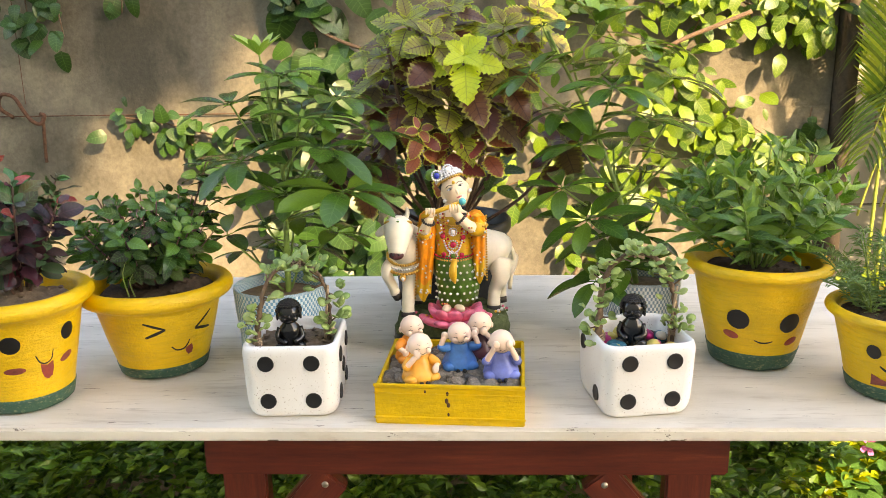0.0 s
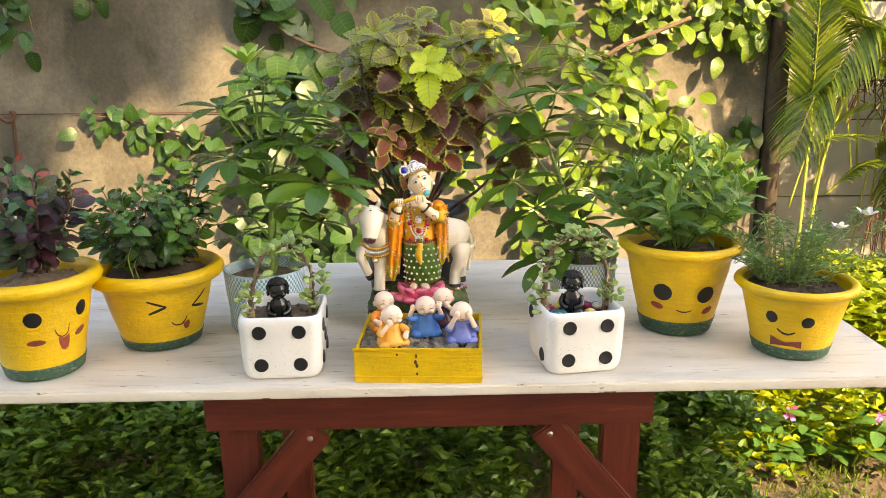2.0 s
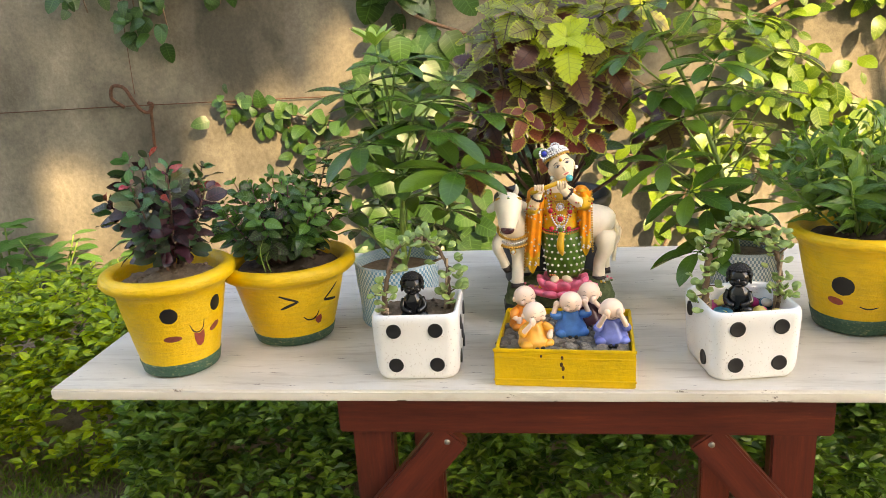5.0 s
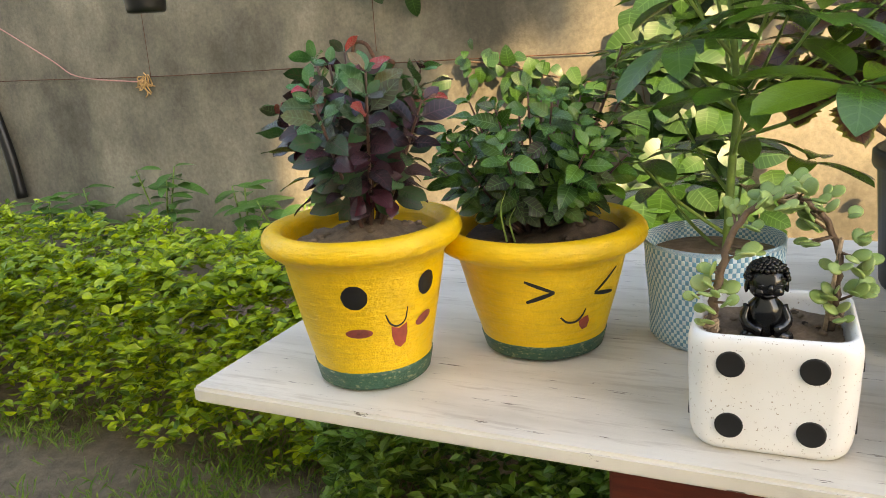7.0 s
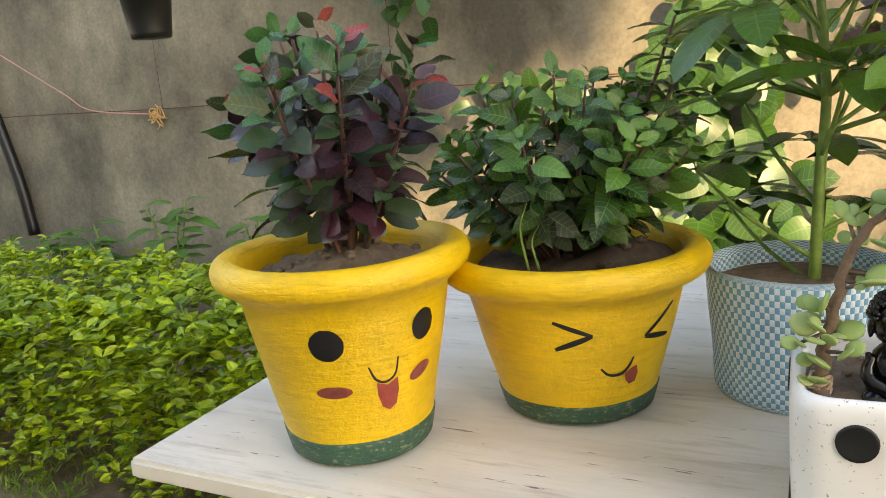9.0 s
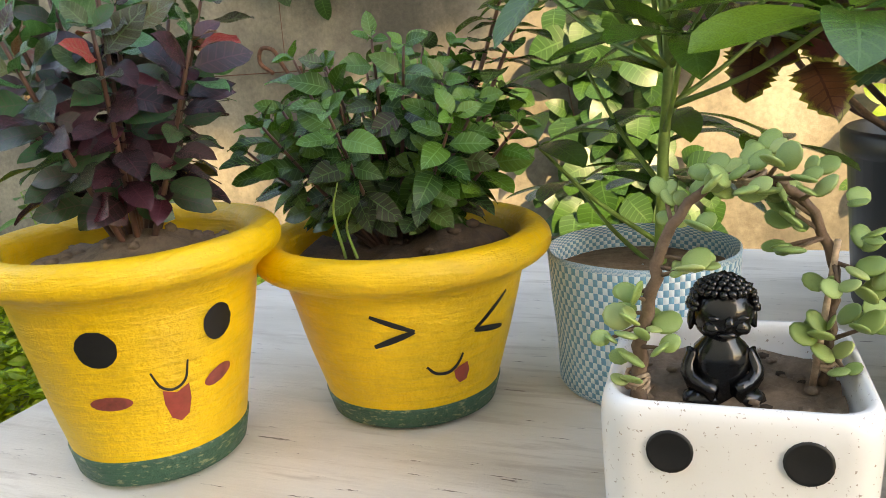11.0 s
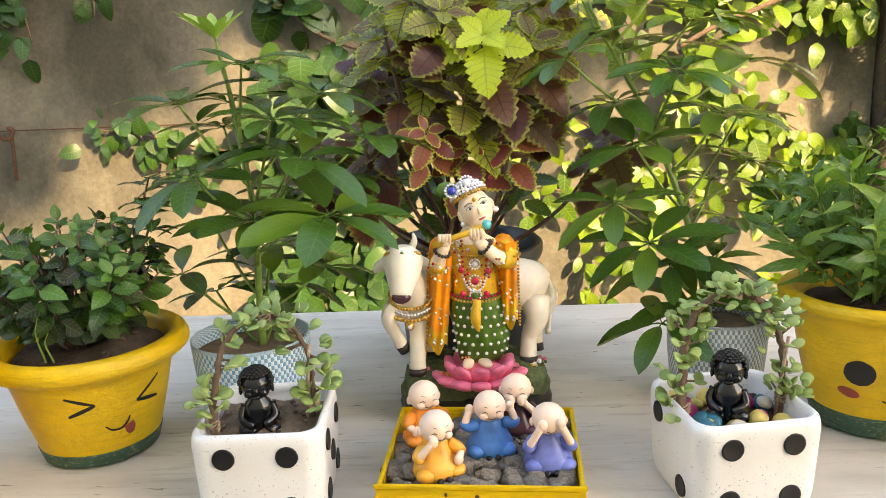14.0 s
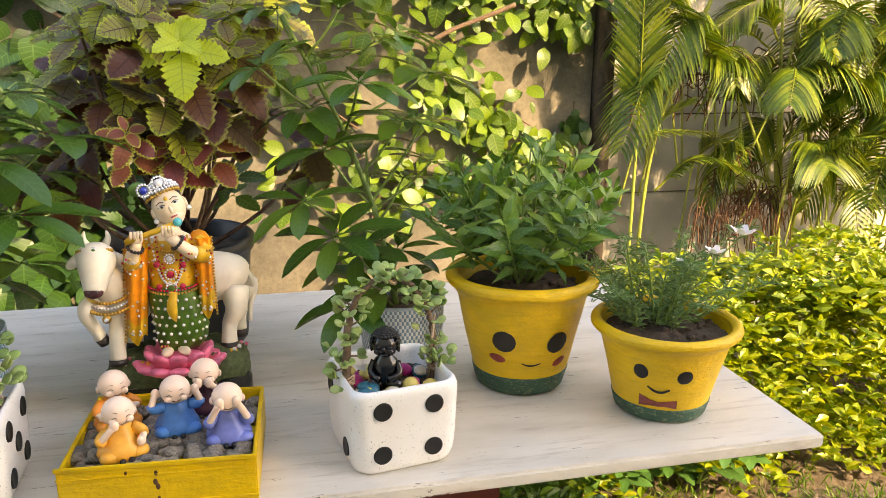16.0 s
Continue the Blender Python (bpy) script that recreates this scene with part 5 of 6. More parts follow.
LEAF_DENSE = m_leaf("dark_bush_leaf", [(0.018, 0.055, 0.010), (0.030, 0.085, 0.014), (0.032, 0.030, 0.024), (0.050, 0.130, 0.018), (0.030, 0.080, 0.012), (0.080, 0.175, 0.022), (0.05, 0.045, 0.032)], vein=(0.12, 0.28, 0.08), vein_amt=0.35, trans=0.12, rough=0.28)
LEAF_DENSETOP = m_leaf("green_bush_tip_leaf", [(0.040, 0.115, 0.016), (0.060, 0.165, 0.022), (0.030, 0.080, 0.014), (0.090, 0.21, 0.030)], vein=(0.14, 0.32, 0.10), vein_amt=0.4, trans=0.2, rough=0.28)
LEAF_LANCE = m_leaf("lance_leaf", [(0.052, 0.150, 0.020), (0.10, 0.215, 0.028), (0.21, 0.35, 0.038), (0.040, 0.105, 0.016), (0.07, 0.165, 0.022)], vein=(0.26, 0.44, 0.14), vein_amt=0.35, trans=0.28, rough=0.32)
LEAF_JADE = m_leaf("jade_leaf", [(0.22, 0.33, 0.09), (0.32, 0.43, 0.14), (0.18, 0.28, 0.08), (0.40, 0.48, 0.18)], vein_amt=0.0, trans=0.15, rough=0.4)
LEAF_MOSS = m_leaf("moss_rose_leaf", [(0.13, 0.24, 0.08), (0.20, 0.31, 0.12), (0.10, 0.20, 0.08)], "island", vein_amt=0.0, trans=0.15)
COL_TOP = m_leaf("coleus_lime", [(0.42, 0.52, 0.03), (0.50, 0.58, 0.05)], vein=(0.18, 0.26, 0.03), vein_amt=0.5, trans=0.35, nveins=8)
COL_MID = m_leaf("coleus_green_maroon", [(0.17, 0.21, 0.03), (0.14, 0.08, 0.035), (0.27, 0.33, 0.035), (0.11, 0.05, 0.03)], vein=(0.05, 0.012, 0.02), vein_amt=0.85, trans=0.3, rim=(0.30, 0.36, 0.03), nveins=8)
COL_DARK = m_leaf("coleus_maroon", [(0.10, 0.022, 0.022), (0.13, 0.055, 0.025), (0.075, 0.018, 0.02), (0.11, 0.09, 0.03)], vein=(0.03, 0.006, 0.01), vein_amt=0.6, trans=0.25, rim=(0.22, 0.22, 0.04), nveins=8)
COL_RED = m_leaf("coleus_red", [(0.24, 0.05, 0.05), (0.30, 0.10, 0.05), (0.16, 0.03, 0.04)], vein=(0.10, 0.02, 0.02), vein_amt=0.4, trans=0.3, rim=(0.42, 0.44, 0.06))
# rear whorls: a darker green that carries the plant's inner shade as colour
COL_SHADE = m_leaf("coleus_shade_green", [(0.05, 0.12, 0.02), (0.10, 0.18, 0.03)], trans=0.3)
PETAL = m_leaf("white_petal", [(0.80, 0.76, 0.80), (0.72, 0.66, 0.74)], vein=(0.7, 0.55, 0.65), vein_amt=0.2, trans=0.3, rough=0.6)
PETAL_PINK = m_leaf("pink_petal", [(0.70, 0.10, 0.45), (0.78, 0.20, 0.55)], vein_amt=0.1, vein=(0.5, 0.1, 0.3), trans=0.3, rough=0.6)


def variants(name, mat, count, **kw):
    out = []
    r = random.Random(name)
    for i in range(count):
        k = dict(kw)
        k["droop"] = kw.get("droop", 0.25) * r.uniform(0.3, 1.7)
        k["fold"] = kw.get("fold", 0.2) * r.uniform(0.4, 1.6)
        k["width"] = kw.get("width", 0.45) * r.uniform(0.88, 1.14)
        k["seed"] = i * 1.7
        out.append(leaf_mesh(name, mat, **k))
    return out


def stem(name, pts, r0, r1, mat, parent, n=7, steps=6):
    bm = bmesh.new()
    run = curve_pts(pts, steps) if len(pts) > 2 else [Vector(p) for p in pts]
    add_tube(bm, run, [r0 + (r1 - r0) * i / (len(run) - 1) for i in range(len(run))], n)
    return part(name, bm, mat, parent)


def bush(parent, h0, stems, height, spread, meshes, tops, size, nodes, seed, mat, centre=(0, 0), dome=0.35, up0=0.15, stem_r=0.0022, t0=0.10, foot=0.016):
    """Upright branched plant with crossed pairs of leaves."""
    r = random.Random(seed)
    for s in range(stems):
        a = 2.39996 * s + r.uniform(-0.3, 0.3)
        q = math.sqrt((s + 0.5) / stems)
        base = Vector((centre[0] + foot * q * math.cos(a), centre[1] + foot * q * math.sin(a), h0))
        hh = height * (1 - dome * q * q) * r.uniform(0.86, 1.06)
        tip = base + Vector((spread * q * math.cos(a), spread * q * math.sin(a), hh))
        mid = base.lerp(tip, 0.5) + Vector((spread * 0.05 * q * math.cos(a), spread * 0.05 * q * math.sin(a), hh * 0.03))
        pts = curve_pts([base, mid, tip], 8)
        stem("stem", [base, mid, tip], stem_r, stem_r * 0.5, mat, parent, 6, 5)
        ph = r.uniform(0, 3.14)
        for k in range(nodes):
            t = t0 + (1 - t0) * k / (nodes - 1)
            p = pts[min(len(pts) - 1, int(t * (len(pts) - 1)))]
            last = k >= nodes - 2
            out = Vector((p.x - centre[0], p.y - centre[1], 0))
            out = out.normalized() if out.length > 1e-4 else Vector((1, 0, 0))
            for side in ((0, 1) if not last else (0, 1, 2, 3)[: 2 if k == nodes - 2 else 4]):
                b = ph + k * math.pi / 2 + side * (math.pi if not last else math.pi / 2 if k == nodes - 1 else math.pi)
                d = Vector((math.cos(b), math.sin(b), 0)) * 0.75 + out * 0.65 + Vector((0, 0, up0 + (0.30 if last else -0.45 + 0.55 * t) + r.uniform(-0.30, 0.25)))
                sz = size * r.uniform(0.7, 1.15) * (0.62 if k == nodes - 1 else 1.0)
                put_leaf(tops if tops and k >= nodes - 3 and r.random() < 0.75 else meshes, leaf_pose(p, d, (out.x * 0.9 + r.gauss(0, 0.3), out.y * 0.9 - 0.25 + r.gauss(0, 0.3), 0.8), sz), parent, r)


blood = variants("leaf", LEAF_BLOOD, 4, width=0.60, droop=0.25, fold=0.25, peak=0.44, wave=0.5, tip=1.05, nu=8, stalk=0.16)
bloodtop = variants("leaf", LEAF_BLOODTOP, 3, width=0.64, droop=0.2, wave=0.8, fold=0.25, peak=0.42, stalk=0.16)
bush(pot1, 0.128, 16, 0.172, 0.072, blood, bloodtop, 0.0295, 10, 31, STEM_RED, (0.008, 0.0), 0.26, 0.18, 0.0022, 0.34, 0.006)

dense = variants("leaf", LEAF_DENSE, 4, width=0.64, droop=0.3, fold=0.3, peak=0.42, wave=0.5, tip=1.1, nu=8, stalk=0.12)
densetop = variants("leaf", LEAF_DENSETOP, 3, width=0.62, droop=0.25, fold=0.3, peak=0.42, wave=0.5, tip=1.1, nu=8, stalk=0.12)
bush(pot2, 0.108, 36, 0.150, 0.086, dense, densetop, 0.0245, 9, 32, STEM_RED, (-0.006, 0.004), 0.44, 0.05, 0.0018, 0.32, 0.012)
for _dx, _h in ((-0.012, 0.05), (-0.004, 0.035)):
    stem("grass_blade", [(_dx, -0.062, 0.12), (_dx - 0.002, -0.068, 0.12 + _h * 0.6), (_dx + 0.006, -0.074, 0.12 + _h)], 0.0011, 0.0004, STEM_GREEN, pot2, 4)
for _i, (_x, _y, _h) in enumerate(((0.075, 0.03, 0.165), (0.085, 0.02, 0.14))):
    stem("stem", [(0.02, 0.0, 0.12), (_x * 0.7, _y * 0.8, 0.12 + _h * 0.6), (_x, _y, 0.12 + _h)], 0.0022, 0.001, STEM_RED, pot2)
    _r = random.Random(60 + _i)
    for _k in range(12):
        _t = 0.55 + 0.45 * _k / 11
        _a = _k * 2.2
        put_leaf(dense, leaf_pose((_x * (0.4 + 0.6 * _t), _y * _t, 0.12 + _h * _t), (math.cos(_a), math.sin(_a), 0.2), (0, 0, 1), 0.028), pot2, _r)

lance = variants("leaf", LEAF_LANCE, 4, width=0.30, droop=0.45, fold=0.25, tip=1.5, peak=0.42, wave=0.8, stalk=0.08)
bush(pot4, 0.128, 26, 0.164, 0.112, lance, None, 0.043, 8, 33, STEM_GREEN, (0.0, 0.005), 0.42, 0.55, 0.0020, 0.34)


def moss_rose(parent, h0, seed):
    r = random.Random(seed)
    rows = []
    for s in range(34):
        a = r.uniform(0, 6.28)
        q = math.sqrt(r.random())
        b = Vector((0.045 * q * math.cos(a), 0.02 + 0.04 * q * math.sin(a), h0))
        tip = b + Vector((0.075 * q * math.cos(a) + 0.02 + r.gauss(0, 0.012), 0.05 * q * math.sin(a) + r.gauss(0, 0.01), r.uniform(0.03, 0.105)))
        mid = b.lerp(tip, 0.5) + Vector((0, 0, 0.008))
        stem("stem", [b, mid, tip], 0.0013, 0.0009, STEM_GREEN, parent, 5, 4)
        run = curve_pts([b, mid, tip], 8)
        for i, p in enumerate(run):
            for k in range(3 if i < len(run) - 2 else 7):
                d = Vector((r.gauss(0, 1), r.gauss(0, 1), r.uniform(-0.1, 0.9)))
                rows.append((*p, *d, r.uniform(0.011, 0.019)))
    ob = scatter_leaves("foliage", rows, (0.15, 0.05), LEAF_MOSS, "thin fleshy needle leaves", "")
    ob.parent = parent
    for p, size in (((0.110, 0.030, h0 + 0.098), 0.018), ((0.055, 0.0, h0 + 0.086), 0.014), ((0.010, -0.005, h0 + 0.080), 0.008)):
        bm = bmesh.new()
        lay = bm.loops.layers.uv.verify()
        for i in range(8):
            a = 6.28 * i / 8
            d = Vector((math.cos(a), math.sin(a), 0.55 if i % 2 else 0.25)).normalized()
            m = leaf_pose((0, 0, 0), d, (0, 0, 1), size)
            q = [bm.verts.new(m @ Vector(v)) for v in ((0, 0, 0), (0.5, -0.32, 0.05), (1, -0.15, 0.1), (1, 0.15, 0.1), (0.5, 0.32, 0.05))]
            bm.faces.new(q)
        fl = part("flower", bm, PETAL, parent, "white ruffled flower")
        fl.location = p


moss_rose(pot5, 0.099, 41)

UMB = variants("leaf", LEAF_GREEN, 6, width=0.39, droop=0.32, fold=0.30, peak=0.56, tip=0.90, nu=9, stalk=0.12)
UMBTOP = variants("leaf", LEAF_TOP, 2, width=0.30, droop=0.15, fold=0.3, peak=0.5, stalk=0.06)


def umbrella_plant(parent, origin, whorls, trunk, seed, top):
    """Trunk, long leaf stalks and whorls of leaflets like umbrella ribs."""
    r = random.Random(seed)
    o = Vector((*origin, T))
    tr = [Vector(p) - o for p in trunk]
    stem("trunk", tr, 0.0046, 0.0022, STEM_GREEN, parent, 9)
    run = curve_pts(tr, 8)
    for i, (x, y, z, size, n) in enumerate(whorls):
        c = Vector((x, y, z)) - o
        below = [p for p in run if p.z < c.z - 0.02] or run[:1]
        src = below[max(0, len(below) - 1 - r.randint(2, 6))]
        out = c - src
        axis = (out.normalized() * 0.45 + Vector((0, -0.12, 1.0))).normalized()
        stem("stalk", [src, src.lerp(c, 0.55) + Vector((0, 0, -0.006)), c], 0.0021, 0.0014, STEM_GREEN, parent, 6)
        s1 = axis.orthogonal().normalized()
        s2 = axis.cross(s1)
        ph = r.uniform(0, 6.28)
        for k in range(n):
            a = ph + 6.283 * k / n + r.uniform(-0.15, 0.15)
            rad = s1 * math.cos(a) + s2 * math.sin(a)
            d = rad + axis * (r.uniform(0.05, 0.45) if i else 0.9)
            sz = size * r.uniform(0.80, 1.06)
            put_leaf(UMBTOP if (i == 0 and top) else UMB, leaf_pose(c, d, axis + Vector((0, 0, 0.2)), sz), parent, r)


umbrella_plant(bag_l, BAG_L, [
    (-0.265, 0.270, 1.142, 0.048, 9), (-0.301, 0.240, 1.078, 0.072, 7), (-0.272, 0.320, 1.074, 0.060, 6), (-0.161, 0.270, 1.082, 0.076, 7),
    (-0.227, 0.210, 0.960, 0.080, 8), (-0.145, 0.190, 0.966, 0.090, 7), (-0.257, 0.310, 1.012, 0.068, 7), (-0.201, 0.330, 1.022, 0.075, 7),
    (-0.331, 0.340, 0.993, 0.065, 6), (-0.120, 0.300, 1.031, 0.085, 5), (-0.331, 0.270, 0.889, 0.065, 5), (-0.179, 0.310, 0.883, 0.065, 6), (-0.247, 0.340, 0.900, 0.075, 7), (-0.235, 0.250, 1.115, 0.062, 7), (-0.205, 0.230, 1.060, 0.066, 7), (-0.285, 0.215, 1.005, 0.070, 7), (-0.175, 0.215, 1.020, 0.076, 6), (-0.300, 0.300, 0.940, 0.066, 6), (-0.215, 0.345, 0.960, 0.070, 7), (-0.290, 0.345, 1.045, 0.066, 7), (-0.155, 0.340, 0.985, 0.070, 7), (-0.240, 0.350, 0.850, 0.070, 7), (-0.315, 0.330, 0.850, 0.062, 6), (-0.180, 0.350, 1.075, 0.066, 7)],
    [(-0.245, 0.262, 0.80), (-0.243, 0.262, 0.88), (-0.240, 0.262, 0.95), (-0.250, 0.268, 1.05), (-0.264, 0.270, 1.135)], 51, True)
umbrella_plant(bag_r, BAG_R, [
    (0.208, 0.360, 1.177, 0.066, 8), (0.258, 0.380, 1.144, 0.075, 7), (0.107, 0.330, 1.107, 0.066, 7), (0.164, 0.360, 1.055, 0.080, 7),
    (0.152, 0.270, 0.953, 0.066, 7), (0.186, 0.250, 0.912, 0.080, 7), (0.243, 0.270, 0.836, 0.082, 6), (0.199, 0.240, 0.825, 0.064, 5),
    (0.332, 0.400, 1.097, 0.085, 6), (0.332, 0.380, 0.978, 0.066, 7), (0.271, 0.310, 0.875, 0.064, 6), (0.248, 0.420, 1.001, 0.075, 7), (0.133, 0.400, 1.177, 0.066, 6), (0.318, 0.400, 0.904, 0.060, 6), (0.180, 0.300, 1.010, 0.070, 6), (0.225, 0.310, 1.090, 0.072, 7), (0.280, 0.330, 1.040, 0.070, 7), (0.215, 0.280, 0.880, 0.070, 6), (0.290, 0.400, 1.150, 0.070, 7), (0.180, 0.400, 1.120, 0.070, 7), (0.300, 0.420, 0.950, 0.066, 7), (0.330, 0.420, 1.030, 0.068, 7)],
    [(0.268, 0.295, 0.80), (0.256, 0.310, 0.870), (0.243, 0.340, 0.935), (0.207, 0.360, 1.033), (0.174, 0.380, 1.101), (0.140, 0.398, 1.170)], 52, False)

COL = {0: variants("leaf", COL_SHADE, 2, width=0.62, droop=0.22, fold=0.2, peak=0.38, tooth=0.13, nu=17, stalk=0.12),
       1: variants("leaf", COL_MID, 4, width=0.66, droop=0.22, fold=0.18, peak=0.38, tooth=0.13, nu=17, wave=0.7, stalk=0.12),
       2: variants("leaf", COL_TOP, 3, width=0.66, droop=0.15, fold=0.22, peak=0.38, tooth=0.13, nu=17, wave=0.6, stalk=0.06),
       3: variants("leaf", COL_DARK, 4, width=0.70, droop=0.30, fold=0.15, peak=0.38, tooth=0.13, nu=17, wave=0.8, stalk=0.12),
       4: variants("leaf", COL_RED, 3, width=0.74, droop=0.25, fold=0.2, peak=0.40, tooth=0.13, nu=17, wave=0.6, stalk=0.12)}


def coleus_plant(parent, origin, whorls, seed):
    r = random.Random(seed)
    o = Vector((*origin, T))
    base = Vector((0, 0, 0.128))
    for i, (x, y, z, size, tone) in enumerate(whorls):
        c = Vector((x, y, z)) - o
        b = base + Vector((r.uniform(-0.03, 0.03), r.uniform(-0.02, 0.02), 0))
        stem("stem", [b, b.lerp(c, 0.5) + Vector((c.x * 0.12, 0.01, -0.01)), c], 0.0036, 0.0022, BARK if i % 2 else STEM_RED, parent, 6)
        ph = r.uniform(0, 3.14)
        axis = Vector((c.x * 1.6 + r.gauss(0, 0.25), -0.60 + r.gauss(0, 0.25), 0.9)).normalized()
        s1 = axis.orthogonal().normalized()
        s2 = axis.cross(s1)
        for lvl, (drop, k, f) in enumerate(((0.0, 4, 0.62), (-0.010, 4, 1.05), (-0.034, 3, 1.15))):
            for j in range(k):
                a = ph + lvl * 0.8 + 6.283 * j / k + r.uniform(-0.2, 0.2)
                d = s1 * math.cos(a) + s2 * math.sin(a) + axis * (0.50 if lvl == 0 else 0.08 if lvl == 1 else -0.12)
                tt = tone if lvl < 2 or tone in (0, 3, 4) else (3 if r.random() < 0.5 else 1)
                put_leaf(COL[tt], leaf_pose(c + Vector((0, 0, drop)), d, axis, size * f * r.uniform(0.85, 1.1)), parent, r)


coleus_plant(coleus, NP, [
    (0.016, 0.360, 1.137, 0.058, 2), (-0.070, 0.400, 1.190, 0.060, 1), (-0.005, 0.420, 1.210, 0.055, 1), (0.078, 0.440, 1.180, 0.055, 1), (-0.052, 0.420, 1.113, 0.060, 1),
    (0.054, 0.380, 1.077, 0.058, 3), (-0.084, 0.410, 1.075, 0.055, 3), (-0.007, 0.380, 1.070, 0.058, 1), (-0.122, 0.440, 1.105, 0.055, 3), (-0.053, 0.350, 1.030, 0.036, 4),
    (-0.008, 0.370, 1.006, 0.042, 4), (0.045, 0.380, 1.022, 0.040, 4), (-0.147, 0.460, 1.023, 0.055, 3), (-0.146, 0.400, 0.970, 0.056, 3), (-0.185, 0.440, 0.990, 0.050, 3)], 53)
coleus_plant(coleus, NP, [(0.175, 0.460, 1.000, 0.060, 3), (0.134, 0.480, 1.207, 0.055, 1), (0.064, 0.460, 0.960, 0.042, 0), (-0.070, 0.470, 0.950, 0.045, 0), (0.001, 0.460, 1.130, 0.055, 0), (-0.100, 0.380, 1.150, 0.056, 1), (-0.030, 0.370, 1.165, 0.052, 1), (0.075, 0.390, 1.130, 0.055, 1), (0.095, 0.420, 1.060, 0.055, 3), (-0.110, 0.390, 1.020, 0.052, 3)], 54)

JADE = []
for _k in range(3):
    _bm = bmesh.new()
    add_ball(_bm, (0.5, 0, 0), 0.5, 0, 2, (1, 0.82 + 0.06 * _k, 0.24))
    for _v in _bm.verts:
        _v.co.z += 0.12 * (_v.co.x - 0.5) ** 2
    _bm.loops.layers.uv.verify()
    JADE.append(mesh_of(_bm, "leaf", LEAF_JADE))


def jade_arch(parent, seed, pts, n, size, left_r):
    """Two woody stems tied into an arch, with round fleshy leaves in pairs."""
    r = random.Random(seed)
    bm = bmesh.new()
    run = curve_pts(pts, 8)
    add_tube(bm, [p + Vector((r.gauss(0, 0.0008), r.gauss(0, 0.0008), 0)) for p in run], [left_r * (1 - 0.55 * min(1, 2 * abs(i / (len(run) - 1) - 0.0)) ) if i < len(run) * 0.5 else left_r * 0.62 for i in range(len(run))], 9)
    part("stem", bm, BARK, parent, "brown woody stems bent into an arch")
    stem("stake", [Vector(pts[-1]) + Vector((-0.006, -0.003, -0.004)), Vector(pts[-1]) + Vector((0.002, -0.004, 0.075))], 0.0017, 0.0015, TWINE, parent)
    for c, rad in ((run[len(run) // 2], 0.0058), (run[3], left_r + 0.0012), (run[-4], 0.0055)):
        for k in range(4):
            bm = bmesh.new()
            ring = [(c.x + rad * math.cos(a), c.y + rad * math.sin(a) * 0.8, c.z + 0.002 * k - 0.004 + 0.0016 * math.sin(a * 2 + k)) for a in [6.283 * i / 12 for i in range(13)]]
            add_tube(bm, ring, 0.0011, 5)
            part("twine", bm, TWINE, parent, "jute tie")
    for i in range(n):
        p = run[r.randint(2, len(run) - 3)]
        a = r.uniform(0, 6.28)
        d = Vector((math.cos(a), math.sin(a) * 0.9 - 0.25, r.uniform(-0.3, 0.8))).normalized()
        q = p + d * r.uniform(0.004, 0.020)
        if r.random() < 0.55:
            stem("twig", [p, q], 0.0012, 0.0009, BARK, parent, 5)
        for s in (-1, 1):
            w = d + Vector((-d.y, d.x, 0.2)) * s * 0.9 + Vector((0, 0, 0.25))
            put_leaf(JADE, leaf_pose(q, w, (r.gauss(0, 0.5), -0.6, 0.8), size * r.uniform(0.6, 1.1)), parent, r)


jade_arch(die_l, 71, [(-0.044, -0.024, 0.072), (-0.040, -0.022, 0.115), (-0.030, -0.014, 0.155), (-0.008, -0.004, 0.178), (0.018, 0.004, 0.174), (0.038, 0.006, 0.150), (0.042, 0.008, 0.115), (0.040, 0.008, 0.074)], 58, 0.0140, 0.0038)
jade_arch(die_r, 72, [(-0.044, 0.000, 0.068), (-0.045, 0.004, 0.115), (-0.036, 0.010, 0.160), (-0.010, 0.014, 0.182), (0.022, 0.014, 0.178), (0.044, 0.010, 0.150), (0.050, 0.004, 0.112), (0.046, 0.000, 0.070)], 100, 0.0118, 0.0050)

PEBBLES = [m_plain("teal_pebble", (0.012, 0.14, 0.20), 0.4, var=0.3), m_plain("magenta_pebble", (0.50, 0.02, 0.18), 0.4, var=0.3), m_plain("yellow_pebble", (0.62, 0.48, 0.12), 0.4, var=0.3), m_plain("cream_pebble", (0.70, 0.62, 0.52), 0.4)]
_r = random.Random(4)
for _i in range(30):
    _bm = bmesh.new()
    add_ball(_bm, (0, 0, 0), _r.uniform(0.006, 0.009), 0, 2, (1.2, 1, 0.75))
    for _v in _bm.verts:
        _v.co *= 1 + 0.2 * noise.noise(_v.co * 150 + Vector((_i, 0, 0)))
    _ob = part("pebble", _bm, PEBBLES[_i % 3 if _i % 7 else 3], die_r)
    _ob.matrix_basis = pose(_r.uniform(-0.042, 0.042), _r.uniform(-0.042, 0.042), 0.074 + _r.uniform(0, 0.004), _r.uniform(0, 40), 0, _r.uniform(0, 360))

